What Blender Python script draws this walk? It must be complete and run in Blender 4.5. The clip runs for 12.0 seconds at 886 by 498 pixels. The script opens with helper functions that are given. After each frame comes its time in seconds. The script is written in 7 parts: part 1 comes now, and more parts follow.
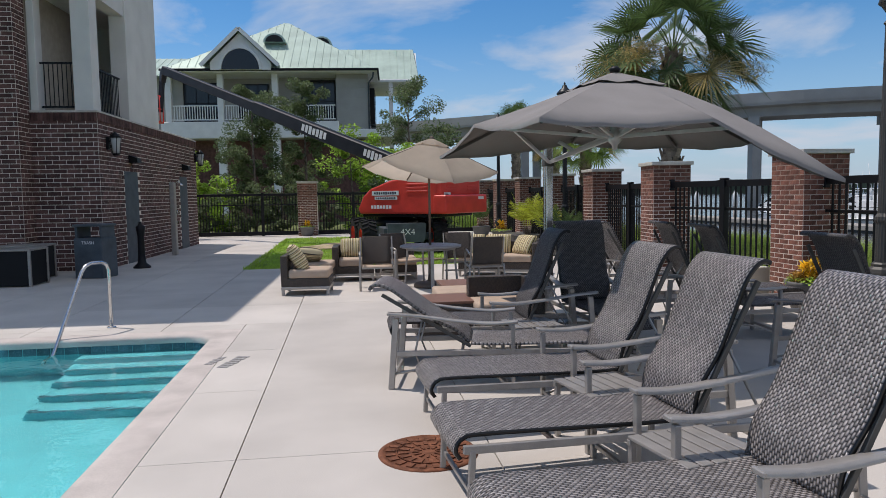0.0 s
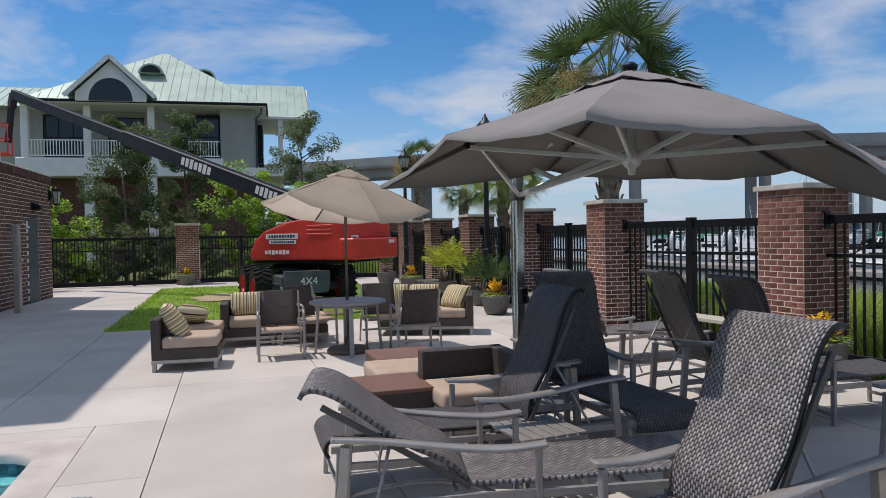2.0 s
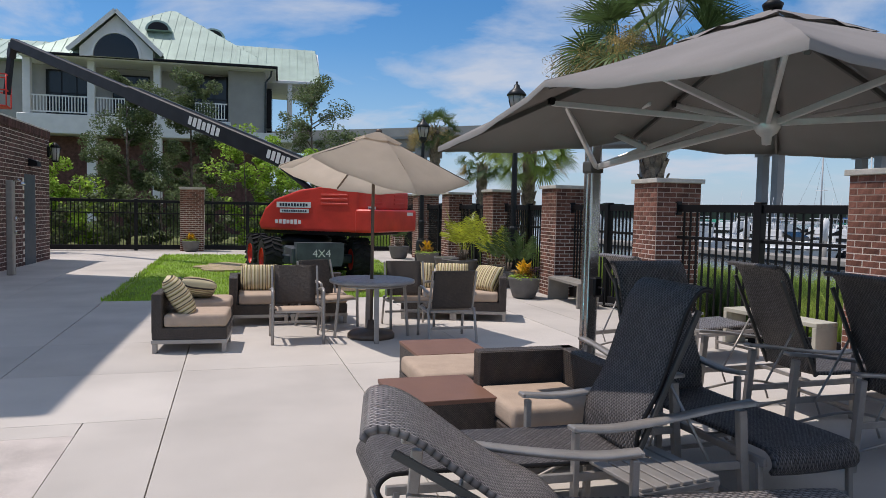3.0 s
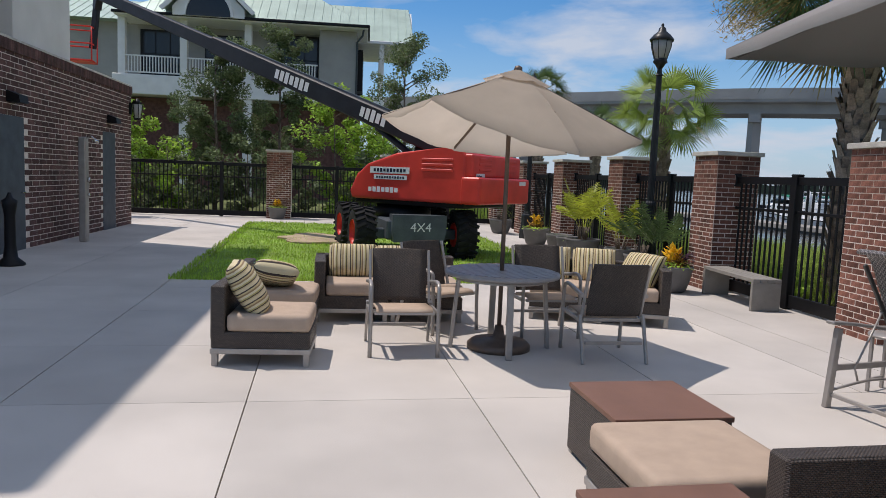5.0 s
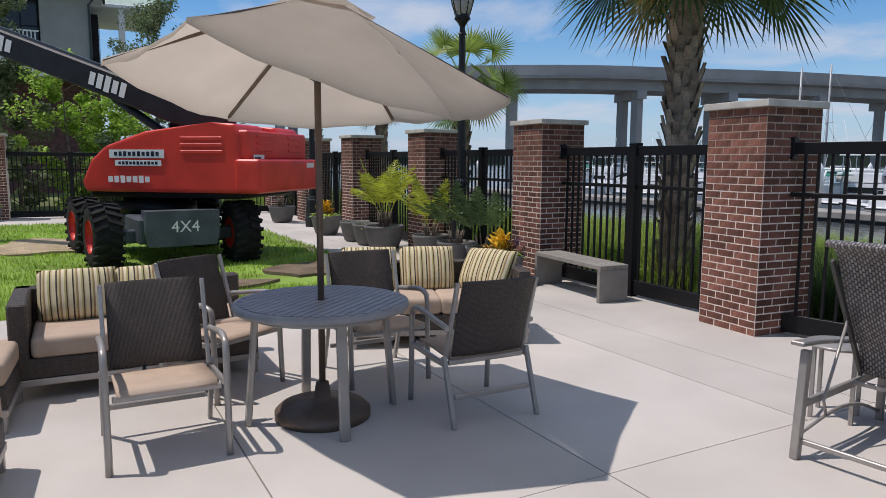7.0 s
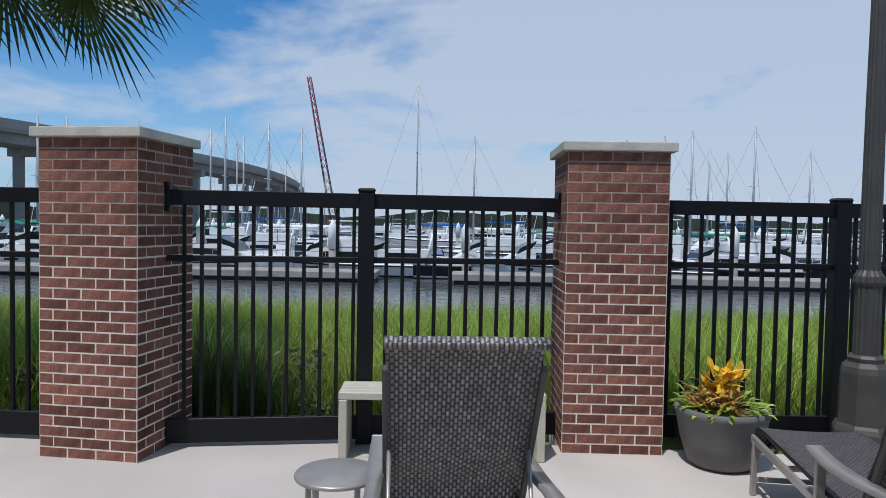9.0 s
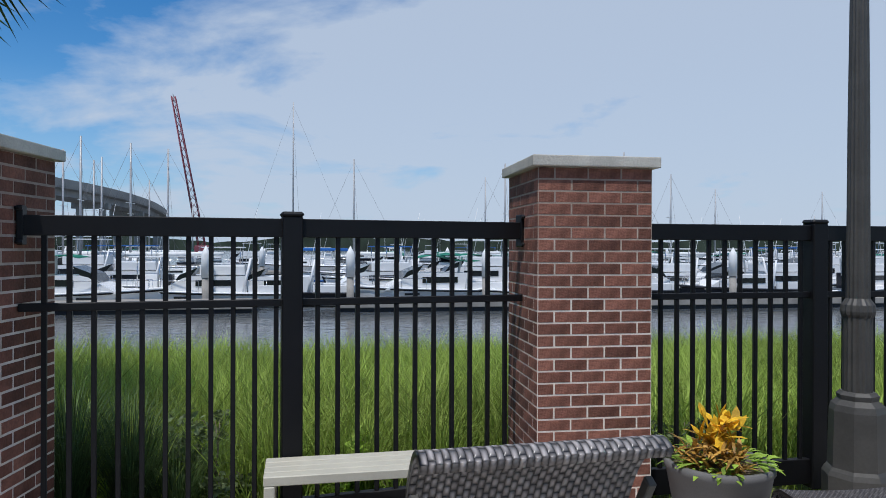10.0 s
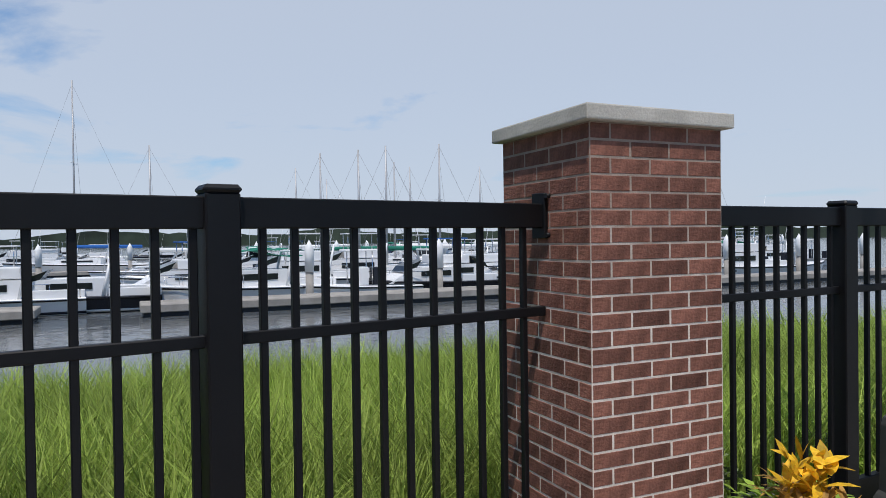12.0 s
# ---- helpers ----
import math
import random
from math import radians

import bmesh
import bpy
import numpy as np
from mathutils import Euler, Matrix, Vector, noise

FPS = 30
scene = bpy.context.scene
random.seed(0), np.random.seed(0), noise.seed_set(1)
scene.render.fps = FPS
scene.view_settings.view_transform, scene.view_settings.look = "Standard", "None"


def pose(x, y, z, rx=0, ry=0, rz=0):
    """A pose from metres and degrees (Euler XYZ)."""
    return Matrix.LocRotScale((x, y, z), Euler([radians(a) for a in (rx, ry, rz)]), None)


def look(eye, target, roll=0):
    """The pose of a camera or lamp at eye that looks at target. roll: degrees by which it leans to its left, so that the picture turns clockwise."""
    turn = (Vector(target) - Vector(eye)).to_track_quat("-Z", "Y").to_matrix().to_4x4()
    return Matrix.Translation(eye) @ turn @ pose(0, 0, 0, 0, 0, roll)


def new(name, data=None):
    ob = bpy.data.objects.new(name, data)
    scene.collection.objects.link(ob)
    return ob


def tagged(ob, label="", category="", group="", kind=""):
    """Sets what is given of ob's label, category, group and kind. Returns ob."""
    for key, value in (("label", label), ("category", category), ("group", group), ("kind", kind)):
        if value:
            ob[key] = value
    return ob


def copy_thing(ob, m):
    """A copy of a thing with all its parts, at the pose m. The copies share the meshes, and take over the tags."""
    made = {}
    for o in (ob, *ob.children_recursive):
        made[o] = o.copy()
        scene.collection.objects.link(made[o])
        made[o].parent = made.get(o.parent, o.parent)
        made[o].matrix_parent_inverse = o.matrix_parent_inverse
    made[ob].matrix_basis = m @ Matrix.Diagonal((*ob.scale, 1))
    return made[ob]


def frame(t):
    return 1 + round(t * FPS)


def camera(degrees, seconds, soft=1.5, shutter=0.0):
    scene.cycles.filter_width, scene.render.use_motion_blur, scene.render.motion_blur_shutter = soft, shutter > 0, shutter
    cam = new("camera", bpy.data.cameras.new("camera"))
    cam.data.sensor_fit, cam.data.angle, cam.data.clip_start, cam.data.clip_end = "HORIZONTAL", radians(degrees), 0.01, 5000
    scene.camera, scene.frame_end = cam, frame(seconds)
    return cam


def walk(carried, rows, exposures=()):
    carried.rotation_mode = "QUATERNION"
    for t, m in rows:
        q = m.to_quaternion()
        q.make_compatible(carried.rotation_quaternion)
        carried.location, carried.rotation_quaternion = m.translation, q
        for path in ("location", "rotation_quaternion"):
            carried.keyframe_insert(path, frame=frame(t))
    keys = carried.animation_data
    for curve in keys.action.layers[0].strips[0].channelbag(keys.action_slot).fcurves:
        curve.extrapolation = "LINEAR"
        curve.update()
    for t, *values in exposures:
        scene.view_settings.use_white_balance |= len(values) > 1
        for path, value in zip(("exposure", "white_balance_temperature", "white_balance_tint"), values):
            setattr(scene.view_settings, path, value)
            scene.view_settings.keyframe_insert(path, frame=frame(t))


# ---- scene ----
cam = camera(64.6, 12.0, 0.7)
PATH = [
    (0, (0.773, -0.345, 1.618), (1.12, 1.618, 1.464), -0.9),
    (0.5, (0.812, 0.192, 1.636), (1.513, 2.058, 1.477), -0.1),
    (1, (0.808, 0.745, 1.668), (1.499, 2.621, 1.608), -1.1),
    (1.5, (0.781, 1.35, 1.677), (1.468, 3.228, 1.648), -2.1),
    (2, (0.723, 1.995, 1.631), (1.381, 3.883, 1.593), -1.1),
    (2.5, (0.666, 2.616, 1.622), (1.315, 4.505, 1.509), -0.5),
    (3, (0.649, 3.163, 1.632), (1.301, 5.051, 1.522), 1.2),
    (3.5, (0.627, 3.784, 1.618), (1.295, 5.662, 1.453), 0.0),
    (3.7, (0.66, 3.986, 1.616), (1.283, 5.88, 1.46), -0.2),
    (5.3, (0.772, 5.912, 1.594), (1.191, 7.855, 1.374), 2.6),
    (5.5, (0.798, 6.117, 1.606), (1.361, 8.024, 1.386), 2.4),
    (6, (0.892, 6.676, 1.606), (1.566, 8.547, 1.388), 2.6),
    (6.5, (0.969, 7.242, 1.602), (1.76, 9.063, 1.361), -1.2),
    (7, (1.168, 7.784, 1.603), (2.18, 9.491, 1.354), 0.3),
    (7.5, (1.358, 8.359, 1.582), (2.778, 9.753, 1.384), 1.1),
    (9.5, (2.93, 9.928, 1.601), (4.919, 9.724, 1.566), 0.8),
    (10, (3.393, 10.113, 1.628), (5.371, 9.82, 1.624), 0.2),
    (10.5, (3.87, 10.332, 1.636), (5.847, 10.028, 1.635), -1.4),
    (11, (4.28, 10.433, 1.632), (6.226, 9.968, 1.626), -1.1),
    (11.5, (4.721, 10.557, 1.633), (6.597, 9.864, 1.625), -0.6),
    (12, (5.033, 10.662, 1.638), (6.854, 9.836, 1.61), -0.8),
]
walk(cam, [(t, look(eye, target, roll)) for t, eye, target, roll in PATH],
     [(0.0, 0.03, 6600, 15), (2.5, 0.06, 6600, 16), (3.5, 0.08, 6650, 16), (7.0, 0.07, 6450, 16), (9.5, -0.02, 6050, 11), (11.0, 0.03, 6250, 12), (12.0, 0.08, 6400, 13)])

# ---- light ----
SUN_DIR = Vector((-0.39, 0.22, 1.0)).normalized()
elev = math.asin(SUN_DIR.z)
azim = math.atan2(SUN_DIR.x, SUN_DIR.y)
sun = new("sun", bpy.data.lights.new("sun", "SUN"))
sun.data.energy, sun.data.angle, sun.data.color = 3.15, radians(0.53), (1.0, 0.955, 0.89)
sun.matrix_world = look(SUN_DIR * 60, (0, 0, 0))

world = bpy.data.worlds.new("world")
scene.world = world
world.use_nodes = True
wn, wl = world.node_tree.nodes, world.node_tree.links
wn.clear()
w_out = wn.new("ShaderNodeOutputWorld")
w_bg = wn.new("ShaderNodeBackground")
w_sky = wn.new("ShaderNodeTexSky")
w_sky.sky_type = "NISHITA"
w_sky.sun_disc = False
w_sky.sun_elevation = elev
w_sky.sun_rotation = azim
w_sky.air_density, w_sky.dust_density, w_sky.ozone_density = 1.0, 0.15, 3.0
w_co = wn.new("ShaderNodeTexCoord")
w_sep = wn.new("ShaderNodeSeparateXYZ")
w_add = wn.new("ShaderNodeMath")
w_add.operation = "ADD"
w_add.inputs[1].default_value = 0.16
w_dx = wn.new("ShaderNodeMath")
w_dx.operation = "DIVIDE"
w_dy = wn.new("ShaderNodeMath")
w_dy.operation = "DIVIDE"
w_com = wn.new("ShaderNodeCombineXYZ")
wl.new(w_co.outputs["Generated"], w_sep.inputs[0])
wl.new(w_sep.outputs["Z"], w_add.inputs[0])
wl.new(w_sep.outputs["X"], w_dx.inputs[0])
wl.new(w_add.outputs[0], w_dx.inputs[1])
wl.new(w_sep.outputs["Y"], w_dy.inputs[0])
wl.new(w_add.outputs[0], w_dy.inputs[1])
wl.new(w_dx.outputs[0], w_com.inputs["X"])
wl.new(w_dy.outputs[0], w_com.inputs["Y"])
w_n1 = wn.new("ShaderNodeTexNoise")
w_n1.inputs["Scale"].default_value = 1.25
w_n1.inputs["Detail"].default_value = 11
w_n1.inputs["Roughness"].default_value = 0.56
w_n1.inputs["Distortion"].default_value = 0.35
wl.new(w_com.outputs[0], w_n1.inputs["Vector"])
# thin cloud closes over the open water in the south-east
w_dir = wn.new("ShaderNodeVectorMath")
w_dir.operation = "DOT_PRODUCT"
w_dir.inputs[1].default_value = (0.80, -0.60, 0.0)
wl.new(w_co.outputs["Generated"], w_dir.inputs[0])
w_east = wn.new("ShaderNodeMapRange")
w_east.inputs["From Min"].default_value = 0.50
w_east.inputs["From Max"].default_value = 0.92
w_east.inputs["To Min"].default_value = 0.0
w_east.inputs["To Max"].default_value = 0.27
wl.new(w_dir.outputs["Value"], w_east.inputs["Value"])
w_sum = wn.new("ShaderNodeMath")
w_sum.operation = "ADD"
wl.new(w_n1.outputs["Fac"], w_sum.inputs[0])
wl.new(w_east.outputs[0], w_sum.inputs[1])
# unseen cloud added overhead, to whiten the light in the shade
w_up = wn.new("ShaderNodeMapRange")
w_up.inputs["From Min"].default_value = 0.5
w_up.inputs["From Max"].default_value = 0.95
w_up.inputs["To Min"].default_value = 0.0
w_up.inputs["To Max"].default_value = 0.15
wl.new(w_sep.outputs["Z"], w_up.inputs["Value"])
w_all = wn.new("ShaderNodeMath")
w_all.operation = "ADD"
wl.new(w_sum.outputs[0], w_all.inputs[0])
wl.new(w_up.outputs[0], w_all.inputs[1])
w_ramp = wn.new("ShaderNodeValToRGB")
w_ramp.color_ramp.elements[0].position = 0.48
w_ramp.color_ramp.elements[0].color = (0, 0, 0, 1)
w_ramp.color_ramp.elements[1].position = 0.66
w_ramp.color_ramp.elements[1].color = (0.86, 0.86, 0.86, 1)
wl.new(w_all.outputs[0], w_ramp.inputs[0])
w_mix = wn.new("ShaderNodeMixRGB")
w_mix.inputs[2].default_value = (4.7, 5.3, 6.05, 1)
wl.new(w_ramp.outputs[0], w_mix.inputs[0])
w_hsv = wn.new("ShaderNodeHueSaturation")
w_hsv.inputs["Saturation"].default_value = 1.36
wl.new(w_sky.outputs[0], w_hsv.inputs["Color"])
w_low = wn.new("ShaderNodeMapRange")
w_low.inputs["From Min"].default_value = 0.0
w_low.inputs["From Max"].default_value = 0.22
w_low.inputs["To Min"].default_value = 0.75
w_low.inputs["To Max"].default_value = 0.0
wl.new(w_sep.outputs["Z"], w_low.inputs["Value"])
# blue haze over the water towards the horizon
w_haze = wn.new("ShaderNodeMixRGB")
w_haze.inputs[2].default_value = (2.4, 3.9, 5.9, 1)
wl.new(w_low.outputs[0], w_haze.inputs[0])
wl.new(w_hsv.outputs[0], w_haze.inputs[1])
wl.new(w_haze.outputs[0], w_mix.inputs[1])
wl.new(w_mix.outputs[0], w_bg.inputs["Color"])
w_bg.inputs["Strength"].default_value = 0.112
wl.new(w_bg.outputs[0], w_out.inputs[0])

# ---- materials ----


def material(name, color, rough=0.6, metal=0.0, spread=0.15, scale=6.0, bump=0.0, bump_scale=60.0, spec=0.3, second=None, per="", uv=False, trans=0.0):
    """Principled surface with variation at two scales, fine relief, and a random shade per object or island."""
    m = bpy.data.materials.new(name)
    m.use_nodes = True
    n, l = m.node_tree.nodes, m.node_tree.links
    p = n["Principled BSDF"]
    p.inputs["Roughness"].default_value = rough
    p.inputs["Metallic"].default_value = metal
    p.inputs["Specular IOR Level"].default_value = spec
    co = n.new("ShaderNodeTexCoord")
    src = co.outputs["UV"] if uv else co.outputs["Object"]
    big, small = n.new("ShaderNodeTexNoise"), n.new("ShaderNodeTexNoise")
    big.inputs["Scale"].default_value = scale
    big.inputs["Detail"].default_value = 5
    small.inputs["Scale"].default_value = bump_scale
    small.inputs["Detail"].default_value = 4
    l.new(src, big.inputs["Vector"])
    l.new(src, small.inputs["Vector"])
    mix = n.new("ShaderNodeMixRGB")
    b = second or [max(0.0, c * (1 - spread)) for c in color]
    a = color if second else [min(1.0, c * (1 + spread)) for c in color]
    mix.inputs[1].default_value = (*a, 1)
    mix.inputs[2].default_value = (*b, 1)
    ramp = n.new("ShaderNodeMapRange")
    ramp.inputs["From Min"].default_value, ramp.inputs["From Max"].default_value = 0.32, 0.68
    l.new(big.outputs["Fac"], ramp.inputs["Value"])
    l.new(ramp.outputs[0], mix.inputs[0])
    fine = n.new("ShaderNodeMixRGB")
    fine.blend_type = "OVERLAY"
    fine.inputs[0].default_value = min(1.0, spread * 1.6)
    l.new(mix.outputs[0], fine.inputs[1])
    l.new(small.outputs["Fac"], fine.inputs[2])
    out = fine.outputs[0]
    if per:
        info = n.new("ShaderNodeObjectInfo" if per == "object" else "ShaderNodeNewGeometry")
        hsv = n.new("ShaderNodeHueSaturation")
        rng = n.new("ShaderNodeMapRange")
        rng.inputs["To Min"].default_value, rng.inputs["To Max"].default_value = 0.62, 1.35
        l.new(info.outputs["Random" if per == "object" else "Random Per Island"], rng.inputs["Value"])
        l.new(rng.outputs[0], hsv.inputs["Value"])
        l.new(out, hsv.inputs["Color"])
        out = hsv.outputs[0]
    l.new(out, p.inputs["Base Color"])
    rr = n.new("ShaderNodeMapRange")
    rr.inputs["To Min"].default_value, rr.inputs["To Max"].default_value = max(0.03, rough - 0.12), min(1.0, rough + 0.12)
    l.new(small.outputs["Fac"], rr.inputs["Value"])
    l.new(rr.outputs[0], p.inputs["Roughness"])
    if bump:
        bp = n.new("ShaderNodeBump")
        bp.inputs["Strength"].default_value = bump
        bp.inputs["Distance"].default_value = 0.01
        l.new(small.outputs["Fac"], bp.inputs["Height"])
        l.new(bp.outputs[0], p.inputs["Normal"])
    if trans:
        tr = n.new("ShaderNodeBsdfTranslucent")
        l.new(out, tr.inputs["Color"])
        ms = n.new("ShaderNodeMixShader")
        ms.inputs[0].default_value = trans
        l.new(p.outputs[0], ms.inputs[1])
        l.new(tr.outputs[0], ms.inputs[2])
        l.new(ms.outputs[0], n["Material Output"].inputs["Surface"])
    return m


def weave_material(name, color, gap, width, row, rough=0.45):
    """Rounded woven strands in running bond over metric UVs."""
    m = bpy.data.materials.new(name)
    m.use_nodes = True
    n, l = m.node_tree.nodes, m.node_tree.links
    p = n["Principled BSDF"]

    def calc(op, a, b=None):
        k = n.new("ShaderNodeMath")
        k.operation = op
        for i, v in enumerate((a, b)):
            if v is None:
                continue
            if isinstance(v, (int, float)):
                k.inputs[i].default_value = v
            else:
                l.new(v, k.inputs[i])
        return k.outputs[0]

    co = n.new("ShaderNodeTexCoord")
    sep = n.new("ShaderNodeSeparateXYZ")
    l.new(co.outputs["UV"], sep.inputs[0])
    v = calc("DIVIDE", sep.outputs["Y"], row)
    j = calc("FLOOR", v)
    u = calc("ADD", calc("DIVIDE", sep.outputs["X"], width), calc("MULTIPLY", calc("MODULO", j, 2.0), 0.5))
    across = calc("SINE", calc("MULTIPLY", calc("FRACT", v), math.pi))
    along_ = calc("SINE", calc("MULTIPLY", calc("FRACT", u), math.pi))
    bulge = calc("MULTIPLY", calc("POWER", across, 0.55), calc("POWER", along_, 0.75))
    big = n.new("ShaderNodeTexNoise")
    big.inputs["Scale"].default_value = 9
    l.new(co.outputs["UV"], big.inputs["Vector"])
    cell = n.new("ShaderNodeTexWhiteNoise")
    cell.noise_dimensions = "2D"
    cc = n.new("ShaderNodeCombineXYZ")
    l.new(calc("FLOOR", u), cc.inputs["X"])
    l.new(j, cc.inputs["Y"])
    l.new(cc.outputs[0], cell.inputs["Vector"])
    shade = calc("MULTIPLY", calc("ADD", calc("MULTIPLY", cell.outputs["Value"], 0.45), 0.62), calc("ADD", calc("MULTIPLY", big.outputs["Fac"], 0.5), 0.72))
    mul = n.new("ShaderNodeMixRGB")
    mul.inputs[1].default_value = (*gap, 1)
    mul.inputs[2].default_value = (*color, 1)
    l.new(calc("MULTIPLY", bulge, shade), mul.inputs[0])
    l.new(mul.outputs[0], p.inputs["Base Color"])
    bp = n.new("ShaderNodeBump")
    bp.inputs["Strength"].default_value = 1.0
    bp.inputs["Distance"].default_value = row * 0.45
    l.new(bulge, bp.inputs["Height"])
    l.new(bp.outputs[0], p.inputs["Normal"])
    p.inputs["Roughness"].default_value = rough
    return m


def stripe_material(name):
    """Woven awning stripes in cream, olive, brown and black across UV x."""
    m = bpy.data.materials.new(name)
    m.use_nodes = True
    n, l = m.node_tree.nodes, m.node_tree.links
    p = n["Principled BSDF"]
    p.inputs["Roughness"].default_value = 0.9
    co = n.new("ShaderNodeTexCoord")
    sep = n.new("ShaderNodeSeparateXYZ")
    l.new(co.outputs["UV"], sep.inputs[0])
    mod = n.new("ShaderNodeMath")
    mod.operation = "MODULO"
    mod.inputs[1].default_value = 0.105
    l.new(sep.outputs["X"], mod.inputs[0])
    div = n.new("ShaderNodeMath")
    div.operation = "DIVIDE"
    div.inputs[1].default_value = 0.105
    l.new(mod.outputs[0], div.inputs[0])
    rp = n.new("ShaderNodeValToRGB")
    rp.color_ramp.interpolation = "CONSTANT"
    stops = [(0.0, (0.62, 0.53, 0.33)), (0.22, (0.05, 0.035, 0.03)), (0.32, (0.55, 0.45, 0.24)), (0.44, (0.30, 0.20, 0.10)),
             (0.56, (0.66, 0.58, 0.38)), (0.74, (0.42, 0.36, 0.14)), (0.84, (0.06, 0.04, 0.03)), (0.92, (0.5, 0.40, 0.22))]
    rp.color_ramp.elements[0].color = (*stops[0][1], 1)
    rp.color_ramp.elements[1].position, rp.color_ramp.elements[1].color = stops[1][0], (*stops[1][1], 1)
    for pos, c in stops[2:]:
        rp.color_ramp.elements.new(pos).color = (*c, 1)
    l.new(div.outputs[0], rp.inputs[0])
    ns = n.new("ShaderNodeTexNoise")
    ns.inputs["Scale"].default_value = 300
    l.new(co.outputs["UV"], ns.inputs["Vector"])
    ov = n.new("ShaderNodeMixRGB")
    ov.blend_type = "OVERLAY"
    ov.inputs[0].default_value = 0.25
    l.new(rp.outputs[0], ov.inputs[1])
    l.new(ns.outputs["Fac"], ov.inputs[2])
    l.new(ov.outputs[0], p.inputs["Base Color"])
    bp = n.new("ShaderNodeBump")
    bp.inputs["Strength"].default_value = 0.3
    bp.inputs["Distance"].default_value = 0.003
    l.new(ns.outputs["Fac"], bp.inputs["Height"])
    l.new(bp.outputs[0], p.inputs["Normal"])
    return m


def water_material(name, color, rough, scale, height, clear=0.0):
    m = bpy.data.materials.new(name)
    m.use_nodes = True
    n, l = m.node_tree.nodes, m.node_tree.links
    p = n["Principled BSDF"]
    p.inputs["Base Color"].default_value = (*color, 1)
    p.inputs["Roughness"].default_value = rough
    p.inputs["IOR"].default_value = 1.33
    p.inputs["Transmission Weight"].default_value = clear
    co = n.new("ShaderNodeTexCoord")
    ns = n.new("ShaderNodeTexNoise")
    ns.inputs["Scale"].default_value = scale
    ns.inputs["Detail"].default_value = 4
    l.new(co.outputs["Object"], ns.inputs["Vector"])
    bp = n.new("ShaderNodeBump")
    bp.inputs["Strength"].default_value = 0.6
    bp.inputs["Distance"].default_value = height
    l.new(ns.outputs["Fac"], bp.inputs["Height"])
    l.new(bp.outputs[0], p.inputs["Normal"])
    return m


M_DECK = material("deck_concrete", (0.52, 0.48, 0.435), 0.85, spread=0.10, scale=0.9, bump=0.12, bump_scale=140, per="object")
M_DECK.node_tree.nodes["Map Range.001"].inputs["To Min"].default_value = 0.94
M_DECK.node_tree.nodes["Map Range.001"].inputs["To Max"].default_value = 1.05
M_COPING = material("coping_concrete", (0.51, 0.455, 0.415), 0.85, spread=0.14, scale=3, bump=0.15, bump_scale=120)
M_BRICK = material("brick", (0.215, 0.092, 0.064), 0.85, spread=0.32, scale=11, bump=0.5, bump_scale=70, per="object")
M_BRICKS = material("brick_wall", (0.165, 0.07, 0.048), 0.85, spread=0.32, scale=5, bump=0.5, bump_scale=70, per="island")
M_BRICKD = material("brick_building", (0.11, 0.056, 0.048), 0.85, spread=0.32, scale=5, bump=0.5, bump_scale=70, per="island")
M_MORTAR = material("mortar", (0.74, 0.66, 0.575), 0.95, spread=0.12, scale=14, bump=0.3, bump_scale=150)
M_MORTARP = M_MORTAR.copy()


def darken_top(m, z0, z1, tint):
    """Darker mortar in the upper courses of a pillar, with a ragged lower edge."""
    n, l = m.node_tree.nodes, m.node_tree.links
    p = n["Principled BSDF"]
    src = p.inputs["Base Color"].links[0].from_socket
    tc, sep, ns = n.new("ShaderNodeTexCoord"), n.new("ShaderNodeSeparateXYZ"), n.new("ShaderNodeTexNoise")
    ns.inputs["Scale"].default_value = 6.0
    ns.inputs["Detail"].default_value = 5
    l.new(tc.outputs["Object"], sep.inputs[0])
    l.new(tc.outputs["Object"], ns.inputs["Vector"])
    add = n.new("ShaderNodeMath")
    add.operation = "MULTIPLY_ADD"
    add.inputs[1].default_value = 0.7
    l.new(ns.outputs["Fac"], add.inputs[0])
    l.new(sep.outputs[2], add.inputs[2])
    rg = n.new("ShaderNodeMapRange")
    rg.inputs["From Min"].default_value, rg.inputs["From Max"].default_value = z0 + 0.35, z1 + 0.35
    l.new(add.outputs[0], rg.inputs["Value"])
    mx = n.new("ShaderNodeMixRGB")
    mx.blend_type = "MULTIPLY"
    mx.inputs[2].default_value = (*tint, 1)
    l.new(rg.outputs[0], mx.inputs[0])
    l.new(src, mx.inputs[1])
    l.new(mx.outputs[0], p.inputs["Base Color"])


darken_top(M_MORTARP, 1.25, 1.75, (0.50, 0.44, 0.41))
M_CAP = material("cap_stone", (0.52, 0.49, 0.43), 0.85, spread=0.16, scale=5, bump=0.25, bump_scale=90)
M_BLACK = material("black_paint", (0.005, 0.005, 0.0062), 0.5, spread=0.2, scale=3, bump=0.04, bump_scale=200)
M_WICKER = weave_material("grey_wicker", (0.43, 0.39, 0.375), (0.005, 0.0045, 0.0045), 0.034, 0.016, 0.30)
M_WICKERB = weave_material("brown_wicker", (0.13, 0.10, 0.08), (0.014, 0.011, 0.010), 0.016, 0.007, 0.5)
# Sling by the fence; under the umbrella, wicker with its shade in the colour
M_SLING_SHADE = weave_material("dark_sling", (0.19, 0.174, 0.170), (0.007, 0.006, 0.006), 0.030, 0.013, 0.5)
M_ALU = material("taupe_aluminium", (0.37, 0.345, 0.32), 0.36, metal=0.4, spread=0.10, scale=8, bump=0.03, bump_scale=250)
M_SILVER = material("silver_anodised", (0.62, 0.61, 0.60), 0.35, metal=0.35, spread=0.06, scale=8)
